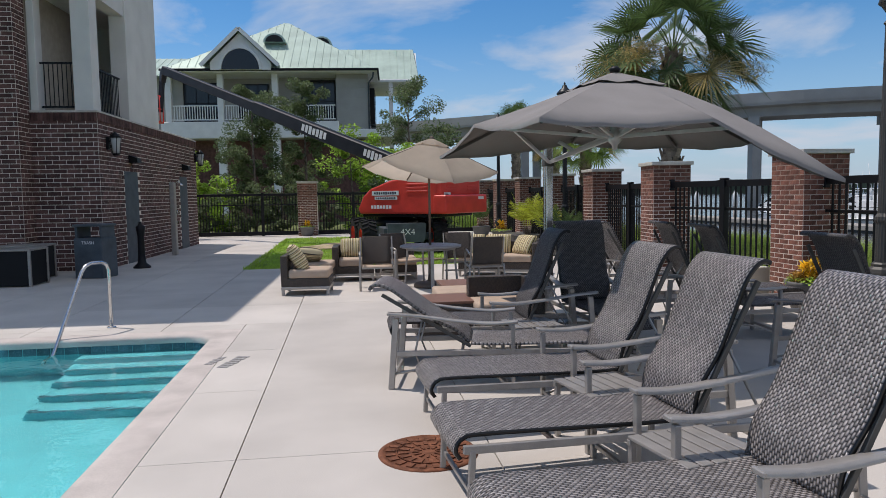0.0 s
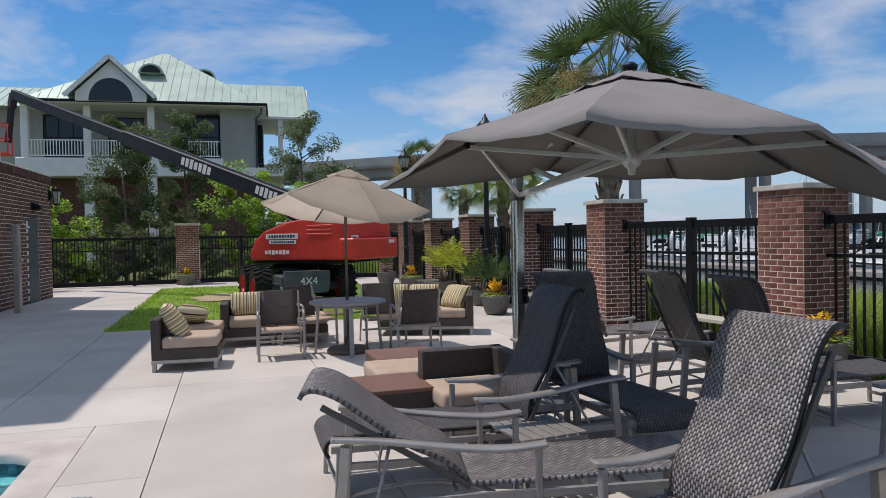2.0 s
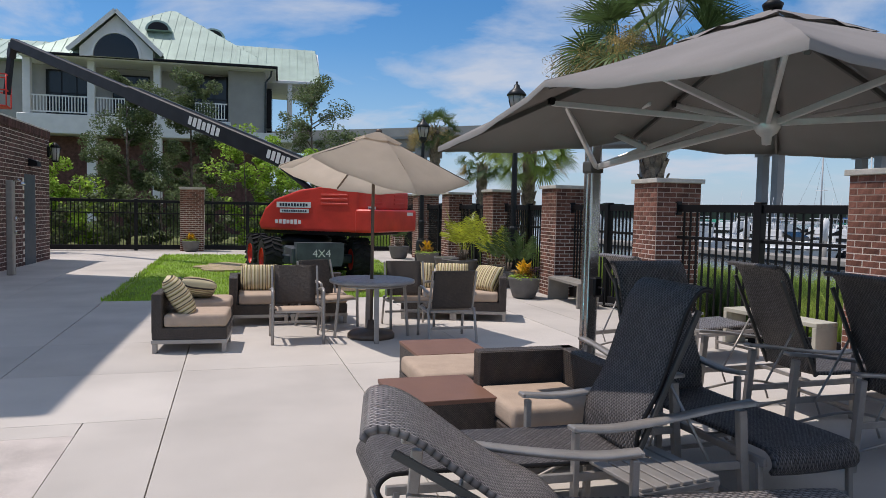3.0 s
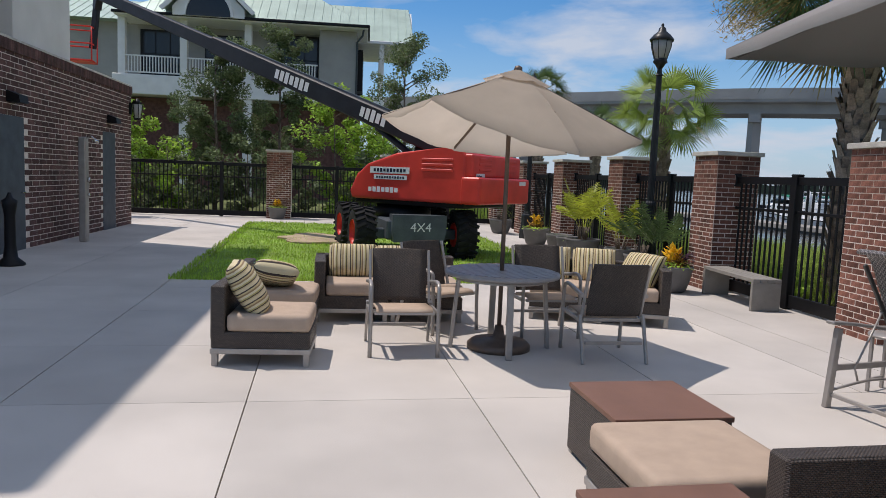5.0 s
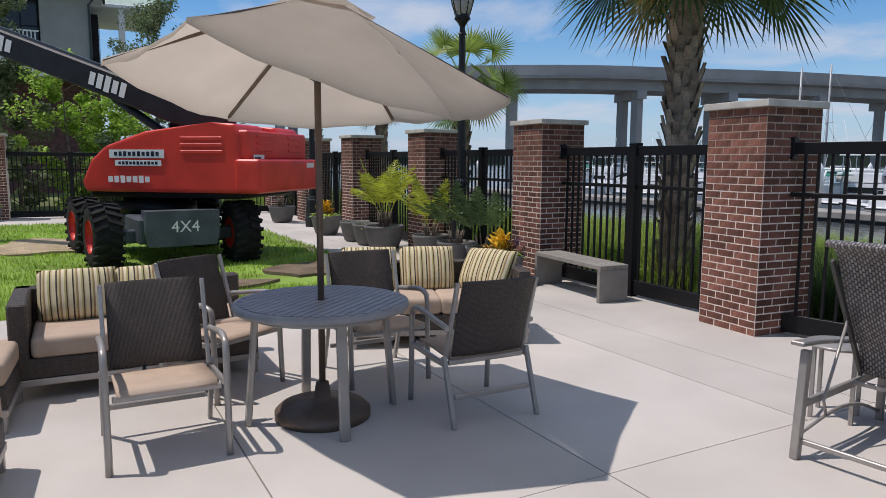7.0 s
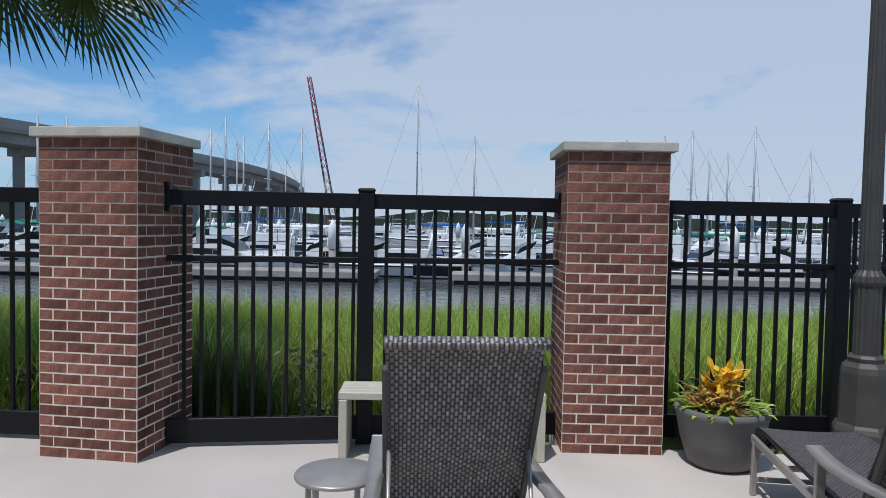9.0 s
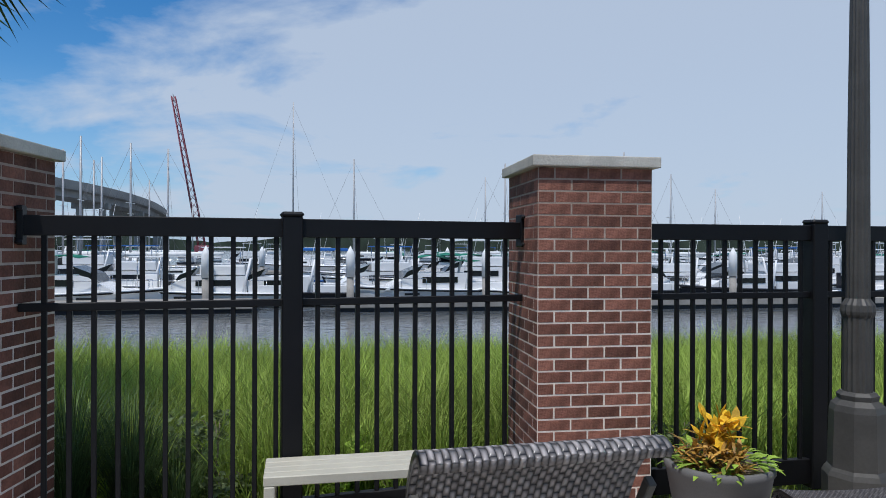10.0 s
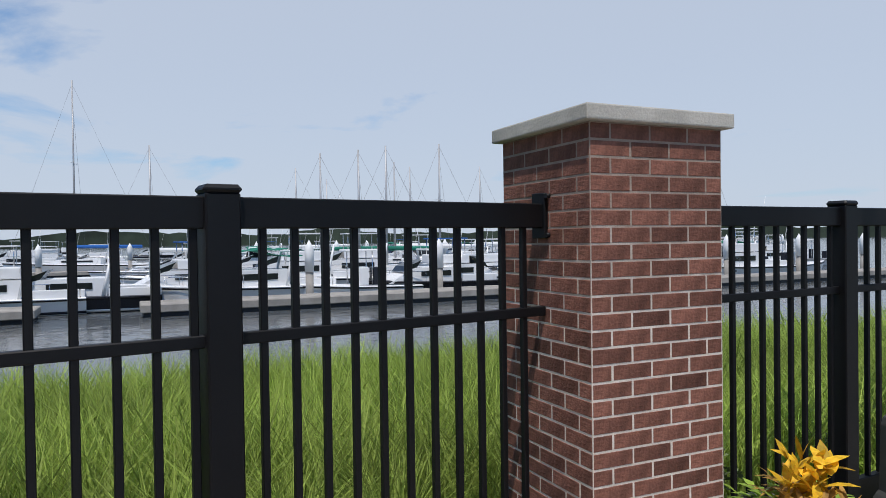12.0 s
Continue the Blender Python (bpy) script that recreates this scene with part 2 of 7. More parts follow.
M_CHROME = material("brushed_steel", (0.62, 0.62, 0.62), 0.22, metal=1.0, spread=0.06, scale=8)
M_CUSHION = material("tan_canvas", (0.46, 0.35, 0.265), 0.95, spread=0.07, scale=7, bump=0.2, bump_scale=500)
M_PIPING = material("cushion_piping", (0.09, 0.06, 0.045), 0.9)
M_STRIPE = stripe_material("striped_fabric")
M_BROWNTOP = material("brown_tabletop", (0.20, 0.105, 0.072), 0.5, spread=0.10, scale=4, bump=0.03, bump_scale=250)
M_CANVAS = material("beige_canvas", (0.58, 0.50, 0.41), 0.95, spread=0.06, scale=3, bump=0.1, bump_scale=400, trans=0.6)
M_CANVASG = material("taupe_canvas", (0.24, 0.222, 0.21), 0.95, spread=0.07, scale=2.5, bump=0.1, bump_scale=400)
M_BRONZE = material("bronze_pole", (0.15, 0.11, 0.085), 0.45, metal=0.4, spread=0.12, scale=10)
M_TABLE = material("grey_tabletop", (0.27, 0.265, 0.27), 0.4, spec=0.5, spread=0.12, scale=9, bump=0.05, bump_scale=120)
M_RED = material("red_paint", (0.66, 0.055, 0.040), 0.38, spread=0.12, scale=2.5, bump=0.02, bump_scale=90)
M_CHASSIS = material("grey_machine_paint", (0.075, 0.090, 0.105), 0.5, spread=0.2, scale=4, bump=0.05)
M_BOOM = material("charcoal_boom_paint", (0.018, 0.019, 0.024), 0.55, spread=0.25, scale=3)
M_TYRE = material("tyre_rubber", (0.017, 0.017, 0.017), 0.9, spread=0.35, scale=8, bump=0.3, bump_scale=60)
M_WHITE = material("white_paint", (0.78, 0.78, 0.76), 0.5, spread=0.05, scale=2)
M_STUCCO = material("white_stucco", (0.66, 0.64, 0.60), 0.9, spread=0.06, scale=1.5, bump=0.2, bump_scale=120)
M_SIDING = material("grey_green_siding", (0.37, 0.365, 0.34), 0.8, spread=0.07, scale=1.2)
M_ROOF = material("pale_green_metal_roof", (0.40, 0.50, 0.43), 0.45, metal=0.15, spread=0.12, scale=0.8)
M_DARK = material("dark_interior", (0.02, 0.02, 0.022), 0.7)
M_GLASS = material("window_glass", (0.012, 0.015, 0.018), 0.08, spec=0.5, spread=0.05)
M_SOIL = material("bare_earth", (0.17, 0.125, 0.085), 0.95, spread=0.25, scale=3, bump=0.5, bump_scale=30)
M_SAND = material("pale_sand", (0.40, 0.31, 0.20), 0.95, spread=0.25, scale=2.5, bump=0.4, bump_scale=40)
M_LAWN = material("lawn_ground", (0.21, 0.32, 0.055), 0.95, spread=0.35, scale=1.1, bump=0.5, bump_scale=60)
M_BLADE = material("lawn_blade", (0.36, 0.52, 0.07), 0.7, spread=0.25, scale=1.3, per="island", trans=0.35)
M_MARSH = material("marsh_blade", (0.33, 0.43, 0.085), 0.65, spread=0.28, scale=0.6, per="island", trans=0.4)
M_TUFT = material("tuft_blade", (0.10, 0.155, 0.05), 0.6, spread=0.3, scale=2, per="island", trans=0.3)
M_GROUND = material("marsh_ground", (0.13, 0.15, 0.055), 0.95, spread=0.35, scale=0.4, bump=0.6, bump_scale=8)
M_LEAF = material("tree_leaf", (0.15, 0.195, 0.085), 0.6, spread=0.3, scale=2, per="island", trans=0.3)
M_LEAFB = material("bright_leaf", (0.34, 0.50, 0.07), 0.55, spread=0.3, scale=2, per="island", trans=0.35)
M_PALM = material("palm_leaf", (0.085, 0.135, 0.045), 0.45, spread=0.3, scale=2, per="island", trans=0.3)
M_PALML = material("young_palm_leaf", (0.24, 0.33, 0.07), 0.45, spread=0.3, scale=2, per="island", trans=0.35)
M_PALMY = material("areca_leaf", (0.46, 0.50, 0.06), 0.45, spread=0.25, scale=3, per="island", trans=0.35)
M_DRY = material("dry_frond", (0.44, 0.33, 0.13), 0.8, spread=0.25, scale=2, per="island", trans=0.2)
M_BARK = material("bark", (0.17, 0.135, 0.105), 0.95, spread=0.4, scale=7, bump=0.8, bump_scale=30)
M_PALMBARK = material("palm_boot", (0.34, 0.265, 0.20), 0.95, spread=0.3, scale=8, bump=0.6, bump_scale=40, per="island")
M_POT = material("grey_planter", (0.145, 0.14, 0.135), 0.65, spread=0.12, scale=6, bump=0.08, bump_scale=150)
M_YELLOW = material("yellow_petal", (0.80, 0.50, 0.03), 0.6, spread=0.25, scale=20, per="island", trans=0.3)
M_CROTON = material("croton_leaf", (0.42, 0.24, 0.05), 0.5, spread=0.5, scale=25, per="island", trans=0.2)
M_PURPLE = material("purple_leaf", (0.06, 0.02, 0.045), 0.6, spread=0.3, scale=12, per="island")
M_WATER = water_material("harbour_water", (0.10, 0.11, 0.115), 0.10, 1.6, 0.05)
M_POOL = water_material("pool_water", (0.62, 0.93, 0.95), 0.02, 2.6, 0.03, 1.0)
M_PLASTER = material("pool_plaster", (0.13, 0.44, 0.48), 0.8, spread=0.08, scale=2)
M_TILE = material("pool_tile", (0.06, 0.14, 0.17), 0.25, spread=0.3, scale=9, per="island")
M_BRIDGE = material("bridge_concrete", (0.36, 0.34, 0.31), 0.9, spread=0.12, scale=0.25)
M_GELCOAT = material("white_gelcoat", (0.78, 0.78, 0.77), 0.25, spread=0.04, scale=1)
M_NAVY = material("dark_hull_paint", (0.02, 0.022, 0.03), 0.25, spread=0.1, scale=1)
M_BLUECANVAS = material("blue_canvas", (0.03, 0.13, 0.40), 0.85, spread=0.1)
M_GREENCANVAS = material("green_canvas", (0.02, 0.18, 0.12), 0.85, spread=0.1)
M_DOCK = material("dock_planks", (0.30, 0.28, 0.25), 0.9, spread=0.2, scale=1.5)
M_IRON = material("cast_iron_rust", (0.19, 0.075, 0.04), 0.75, metal=0.3, spread=0.4, scale=14, bump=0.4, bump_scale=60)
M_LAMPGLASS = material("frosted_lamp_glass", (0.60, 0.60, 0.58), 0.25, spread=0.04, trans=0.3)
M_LAMPGREY = material("lamp_post_paint", (0.085, 0.081, 0.074), 0.5, spread=0.12, scale=6, metal=0.2)
M_LAMPDK = material("dark_lamp_post_paint", (0.018, 0.02, 0.022), 0.4, spread=0.12, scale=6)
M_TREELINE = material("far_trees", (0.045, 0.06, 0.04), 0.95, spread=0.4, scale=0.05)
M_CRANE = material("crane_red_paint", (0.24, 0.07, 0.09), 0.7, spread=0.2)
M_DECAL = material("decal_white", (0.80, 0.80, 0.80), 0.5, spread=0.02)
M_INK = material("decal_ink", (0.02, 0.025, 0.05), 0.5, spread=0.02)

# ---- mesh helpers ----


class Mesh:
    """A bmesh with a few shapes that add to it."""

    def __init__(self):
        self.bm = bmesh.new()
        self.uv = self.bm.loops.layers.uv.new("UVMap")

    def box(self, c, s, m=None, bevel=0.0, seg=1):
        r = bmesh.ops.create_cube(self.bm, size=1.0)
        t = Matrix.Translation(c) @ Matrix.Diagonal((*s, 1))
        if m is not None:
            t = m @ t
        bmesh.ops.transform(self.bm, matrix=t, verts=r["verts"])
        if bevel:
            edges = list({e for v in r["verts"] for e in v.link_edges})
            bmesh.ops.bevel(self.bm, geom=edges, offset=bevel, segments=seg, affect="EDGES", profile=0.6)
        return self

    def span(self, a, b, w, h, bevel=0.0, up=(0, 0, 1)):
        """A bar of section w x h from a to b."""
        a, b = Vector(a), Vector(b)
        d = b - a
        x = d.normalized()
        y = Vector(up).cross(x)
        if y.length < 1e-4:
            y = Vector((0, 1, 0)).cross(x)
        y.normalize()
        z = x.cross(y)
        m = Matrix((x, y, z)).transposed().to_4x4()
        m.translation = (a + b) / 2
        return self.box((0, 0, 0), (d.length, w, h), m, bevel)

    def tube(self, pts, r, seg=8, cap=True):
        """A round bar along pts; r is one radius or one for each point."""
        pts = [Vector(p) for p in pts]
        rs = r if isinstance(r, (list, tuple)) else [r] * len(pts)
        rings = []
        ref = None
        for i, p in enumerate(pts):
            d = (pts[min(i + 1, len(pts) - 1)] - pts[max(i - 1, 0)]).normalized()
            if ref is None:
                ref = d.orthogonal().normalized()
            u = (ref - d * ref.dot(d)).normalized()
            ref = u
            v = d.cross(u)
            rings.append([self.bm.verts.new(p + (u * math.cos(2 * math.pi * k / seg) + v * math.sin(2 * math.pi * k / seg)) * rs[i]) for k in range(seg)])
        for a, b in zip(rings, rings[1:]):
            for k in range(seg):
                f = self.bm.faces.new((a[k], a[(k + 1) % seg], b[(k + 1) % seg], b[k]))
                f.smooth = True
        if cap:
            self.bm.faces.new(rings[0][::-1])
            self.bm.faces.new(rings[-1])
        return self

    def lathe(self, prof, seg=24, c=(0, 0, 0), close=True):
        """A turned shape from (radius, height) pairs."""
        rings = [[self.bm.verts.new((c[0] + r * math.cos(2 * math.pi * k / seg), c[1] + r * math.sin(2 * math.pi * k / seg), c[2] + z)) for k in range(seg)] for r, z in prof]
        for a, b in zip(rings, rings[1:]):
            for k in range(seg):
                f = self.bm.faces.new((a[k], a[(k + 1) % seg], b[(k + 1) % seg], b[k]))
                f.smooth = True
        if close:
            self.bm.faces.new(rings[0][::-1])
            self.bm.faces.new(rings[-1])
        return self

    def quad(self, a, b, c, d, smooth=False):
        f = self.bm.faces.new([self.bm.verts.new(p) for p in (a, b, c, d)])
        f.smooth = smooth
        return self

    def poly(self, pts):
        self.bm.faces.new([self.bm.verts.new(p) for p in pts])
        return self

    def prism(self, pts, axis, a, b):
        """Extrude a 2D outline along an axis from a to b. Outline axes are the other two, in order."""
        def place(p, w):
            return {"x": (w, p[0], p[1]), "y": (p[0], w, p[1]), "z": (p[0], p[1], w)}[axis]
        lo = [self.bm.verts.new(place(p, a)) for p in pts]
        hi = [self.bm.verts.new(place(p, b)) for p in pts]
        k = len(pts)
        for i in range(k):
            self.bm.faces.new((lo[i], lo[(i + 1) % k], hi[(i + 1) % k], hi[i]))
        self.bm.faces.new(lo[::-1])
        self.bm.faces.new(hi)
        return self

    def sheet(self, rows, thick=0.0, uvs=None):
        """A grid surface through rows of points, with metric UVs and, if asked, thickness."""
        verts = [[self.bm.verts.new(p) for p in r] for r in rows]
        lens = [0.0]
        for a, b in zip(rows, rows[1:]):
            lens.append(lens[-1] + (Vector(b[0]) - Vector(a[0])).length)
        cross = [0.0]
        for a, b in zip(rows[0], rows[0][1:]):
            cross.append(cross[-1] + (Vector(b) - Vector(a)).length)
        faces = []
        for i in range(len(rows) - 1):
            for j in range(len(rows[0]) - 1):
                f = self.bm.faces.new((verts[i][j], verts[i][j + 1], verts[i + 1][j + 1], verts[i + 1][j]))
                f.smooth = True
                for lp, (a, b) in zip(f.loops, ((i, j), (i, j + 1), (i + 1, j + 1), (i + 1, j))):
                    lp[self.uv].uv = (lens[a], cross[b])
                faces.append(f)
        if thick:
            self.bm.normal_update()
            bmesh.ops.solidify(self.bm, geom=faces, thickness=thick)
        return self

    def box_uv(self):
        """Metric UVs from each face's main direction."""
        self.bm.normal_update()
        for f in self.bm.faces:
            n = f.normal
            for lp in f.loops:
                p = lp.vert.co
                if abs(n.z) > 0.7:
                    lp[self.uv].uv = (p.x, p.y)
                elif abs(n.x) > abs(n.y):
                    lp[self.uv].uv = (p.y, p.z)
                else:
                    lp[self.uv].uv = (p.x, p.z)
        return self


def part(name, mesh, mat, parent=None, label="", kind="", m=None, fix=True):
    """Link a Mesh as one mesh object, under a thing or a part."""
    me = bpy.data.meshes.new(name)
    if fix:
        bmesh.ops.recalc_face_normals(mesh.bm, faces=mesh.bm.faces)
    mesh.bm.to_mesh(me)
    mesh.bm.free()
    me.materials.append(mat)
    ob = new(name, me)
    if parent is not None:
        ob.parent = parent
    if m is not None:
        ob.matrix_basis = m
    return tagged(ob, label=label, kind=kind)


def again(ob, m, parent=None):
    """Another object on the same mesh, under the same parent."""
    o = new(ob.name.split(".")[0], ob.data)
    o.parent = parent if parent is not None else ob.parent
    o.matrix_basis = m
    return o


def thing(name, label, category, m=None, group="", kind=""):
    e = new(name)
    e.empty_display_size = 0.2
    if m is not None:
        e.matrix_basis = m
    return tagged(e, label, category, group, kind)


rnd = random.Random(7)
DECK = pose(0, 0, 0, 0, 0, -2.2)

# ---- ground, water, deck, pool ----
g = Mesh()
gx = [-900, -60, -12, -11.9, 7.3, 7.4, 8.6, 12, 14.5, 15.6, 18, 22, 60, 900]
gz = [-0.14, -0.14, -0.14, -0.14, -0.14, -0.14, -0.22, -0.45, -0.62, -1.1, -2.2, -2.6, -2.6, -2.6]
gy = [-900, -60, -12, -11.9, 0, 14.8, 14.9, 60, 200, 900]
g.sheet([[(x, y, -1.7 if -11.95 < x < 7.35 and -11.95 < y < 14.85 else z) for x, z in zip(gx, gz)] for y in gy])
part("ground", g, M_GROUND, None, "grassy shore ground sloping down to the harbour", "structure", fix=False)
w = Mesh()
w.sheet([[(x, y, -1.05) for x in (14, 40, 120, 1500)] for y in (-1200, -100, 0, 60, 300, 1200)])
part("water", w, M_WATER, None, "calm grey harbour water beside the marina", "structure", fix=False)

POOL = (-9.0, -0.82, -9.0, 8.25)      # u0, u1, v0, v1
LAWN = (-1.52, 4.9, 15.95, 27.5)


def minus(rect, hole):
    a, b, c, d = rect
    e, f, h, i = hole
    if b <= e or a >= f or d <= h or c >= i:
        return [rect]
    out = []
    if a < e:
        out.append((a, e, c, d))
    if b > f:
        out.append((f, b, c, d))
    x0, x1 = max(a, e), min(b, f)
    if c < h:
        out.append((x0, x1, c, h))
    if d > i:
        out.append((x0, x1, i, d))
    return [r for r in out if r[1] - r[0] > 0.02 and r[3] - r[2] > 0.02]


floor = thing("floor", "pale broom-finished concrete pool deck with sawn joints", "floor", DECK, kind="structure")
us = [-9.0, -7.9, -6.3, -4.7, -3.1, -1.5, 0.07, 1.67, 3.27, 5.6, 7.15]
vs = [-8.75 + 1.6 * k for k in range(25)] + [30.6]
vs_wide = vs[0::4] + [30.6]
PO = (POOL[0], POOL[1] + 0.30, POOL[2], POOL[3] + 0.30)
for i in range(len(us) - 1):
    rows_v = vs if us[i] < 0 else vs_wide
    for j in range(len(rows_v) - 1):
        for r in minus((us[i], us[i + 1], rows_v[j], rows_v[j + 1]), PO):
            for q in minus(r, LAWN):
                s = Mesh()
                s.box(((q[0] + q[1]) / 2, (q[2] + q[3]) / 2, -0.06), (q[1] - q[0] - 0.009, q[3] - q[2] - 0.005, 0.12))
                part("slab", s, M_DECK, floor)
# joint bed stays clear of the pool
for a, b, c, d in minus((us[0], us[-1], vs[0], vs[-1]), PO):
    s = Mesh()
    s.box(((a + b) / 2, (c + d) / 2, -0.128), (b - a, d - c, 0.06))
    part("joint_bed", s, M_SOIL, floor)

pool = thing("pool", "turquoise swimming pool with entry steps and concrete coping", "pool", DECK, kind="structure")
RC = 0.35


def corner(u1, v1, r, k=7):
    return [(u1 - r + r * math.cos(a), v1 - r + r * math.sin(a)) for a in [math.pi / 2 * t / (k - 1) for t in range(k)]]


outer = [(POOL[1] + 0.30, POOL[2])] + [(POOL[1] + 0.30, POOL[3] + 0.30)] * 7 + [(POOL[0], POOL[3] + 0.30)]
inner = [(POOL[1], POOL[2])] + corner(POOL[1], POOL[3], RC) + [(POOL[0], POOL[3])]
c = Mesh()
c.sheet([[(*o, 0.0), (o[0] * 0.25 + i[0] * 0.75, o[1] * 0.25 + i[1] * 0.75, 0.004), (i[0] + (o[0] - i[0]) * 0.05, i[1] + (o[1] - i[1]) * 0.05, 0.0), (*i, -0.03), (*i, -0.085)] for o, i in zip(outer, inner)])
part("coping", c, M_COPING, pool)
band = Mesh()
run = [(POOL[1] + 0.02, POOL[2])] + corner(POOL[1] + 0.02, POOL[3] + 0.02, RC) + [(POOL[0], POOL[3] + 0.02)]
pts = []
for a, b in zip(run, run[1:]):
    k = max(1, int(math.dist(a, b) / 0.15))
    pts += [(a[0] + (b[0] - a[0]) * t / k, a[1] + (b[1] - a[1]) * t / k) for t in range(k)]
pts.append(run[-1])
for a, b in zip(pts, pts[1:]):
    d = Vector((b[0] - a[0], b[1] - a[1], 0))
    e = d.normalized() * 0.003
    band.quad((a[0] + e.x, a[1] + e.y, -0.085), (b[0] - e.x, b[1] - e.y, -0.085), (b[0] - e.x, b[1] - e.y, -0.235), (a[0] + e.x, a[1] + e.y, -0.235))
tagged(part("tile_band", band, M_TILE, pool, "dark blue waterline tiles"), kind="stuff")
basin = Mesh()
b0 = [(POOL[1] + 0.035, POOL[2])] + corner(POOL[1] + 0.035, POOL[3] + 0.035, RC) + [(POOL[0], POOL[3] + 0.035)]
basin.sheet([[(*p, -0.08), (*p, -1.25)] for p in b0])
basin.quad((POOL[0], POOL[2], -1.2), (POOL[1] + 0.03, POOL[2], -1.2), (POOL[1] + 0.03, POOL[3] + 0.03, -1.2), (POOL[0], POOL[3] + 0.03, -1.2))
part("basin", basin, M_PLASTER, pool)
for k in range(5):
    st = Mesh()
    d0 = 0.32 * (k + 1)
    st.box(((POOL[1] - 2.35) / 2, POOL[3] - d0 / 2 + 0.03, -0.70 - 0.09 * k - 0.04), (abs(POOL[1]) + 0.6, d0, 1.0 - 0.19 * k + 0.0), None, 0.012)
    ob = part("step", st, M_PLASTER, pool)
    ob.location.z = -0.01 - 0.0 * k
    ln = Mesh()
    ln.box(((POOL[1] - 2.35) / 2, POOL[3] - d0 + 0.055, -0.2395 - 0.185 * k - 0.0), (abs(POOL[1]) + 0.55, 0.05, 0.006))
    part("step_edge", ln, M_TILE, pool, "dark tile nosing strip")
wt = Mesh()
wt.sheet([[(u, v, -0.155) for u in np.linspace(POOL[0], POOL[1] + 0.03, 14)] for v in np.linspace(POOL[2], POOL[3] + 0.03, 22)])
part("pool_water", wt, M_POOL, pool, "clear turquoise water", fix=False).visible_shadow = False

rail = thing("pool_handrail", "polished steel handrail on the pool steps", "handrail", pose(-1.86, 9.08, 0))
hr = Mesh()
hr.tube([(0, 0, -0.02), (0, 0, 0.74), (-0.015, -0.03, 0.81), (-0.05, -0.10, 0.845), (-0.13, -0.26, 0.85), (-0.17, -0.34, 0.82), (-0.20, -0.39, 0.75), (-0.42, -0.78, -0.14), (-0.48, -0.90, -0.32), (-0.49, -0.94, -0.5)], 0.022, 12)
part("rail", hr, M_CHROME, rail)
fl = Mesh()
fl.lathe([(0.055, 0.0), (0.055, 0.012), (0.03, 0.02)], 16)
part("flange", fl, M_CHROME, rail)

lawn = thing("lawn", "rectangle of bright clipped lawn between the walks", "lawn", DECK, kind="structure")
lw = Mesh()
nu, nv = 26, 46
lw.sheet([[(LAWN[0] + (LAWN[1] - LAWN[0]) * i / nu, LAWN[2] + (LAWN[3] - LAWN[2]) * j / nv, 0.015 + 0.02 * noise.noise((i * 0.4, j * 0.4, 0)) - (0.12 if i in (0, nu) or j in (0, nv) else 0)) for i in range(nu + 1)] for j in range(nv + 1)])
part("turf", lw, M_LAWN, lawn)
bl = []
fc = []
for k in range(42000):
    u, v = rnd.uniform(LAWN[0] - 0.03, LAWN[1] + 0.03), LAWN[2] - 0.03 + (LAWN[3] - LAWN[2] + 0.05) * rnd.random() ** 1.5
    if (u - 3.9) ** 2 / 0.9 + (v - 17.0) ** 2 / 0.25 < 1 or (u - 3.6) ** 2 + (v - 17.6) ** 2 < 0.16:
        continue
    h, a = rnd.uniform(0.03, 0.085), rnd.uniform(0, 6.28)
    wd = rnd.uniform(0.004, 0.009) * (1 + (v - LAWN[2]) * 0.08)
    lx, ly = rnd.uniform(-0.03, 0.03), rnd.uniform(-0.03, 0.03)
    n0 = len(bl)
    bl += [(u - wd * math.cos(a), v - wd * math.sin(a), 0.0), (u + wd * math.cos(a), v + wd * math.sin(a), 0.0), (u + lx, v + ly, h)]
    fc.append((n0, n0 + 1, n0 + 2))
me = bpy.data.meshes.new("grass")
me.from_pydata(bl, [], fc)
me.materials.append(M_BLADE)
gr = new("grass", me)
gr.parent = lawn
tagged(gr, kind="stuff")
for nm, cu, cv, ru, rv in (("bare_patch", 0.55, 22.3, 1.1, 1.6), ("bare_patch", 4.1, 17.6, 0.95, 0.75), ("bare_patch", 2.6, 16.8, 0.7, 0.35)):
    bp_ = Mesh()
    ring = [(cu + ru * math.cos(a) * (0.8 + 0.3 * noise.noise((math.cos(a) * 2, math.sin(a) * 2, cu))), cv + rv * math.sin(a) * (0.8 + 0.3 * noise.noise((math.cos(a) * 2 + 5, math.sin(a) * 2, cu)))) for a in [2 * math.pi * k / 26 for k in range(26)]]
    bp_.bm.faces.new([bp_.bm.verts.new((*p, 0.055)) for p in ring])
    ext = bmesh.ops.extrude_face_region(bp_.bm, geom=bp_.bm.faces[:])
    for v in ext["geom"]:
        if isinstance(v, bmesh.types.BMVert):
            v.co.z -= 0.05
    part(nm, bp_, M_SOIL if cv < 20 else M_SAND, lawn, "worn sandy patch in the grass")

# ---- brick work ----
CH, BW, JT = 0.0700, 0.2032, 0.010


def brick_mesh(l, d=0.012, h=CH - JT):
    """One brick face piece, its back sunk into the mortar: front at y=0, outward -y."""
    m = Mesh()
    m.box((l / 2, 0.0192, h / 2), (l, 0.04, h), None, 0.0016)
    me = bpy.data.meshes.new("brick")
    m.bm.to_mesh(me)
    m.bm.free()
    return me


BRICKS = {}


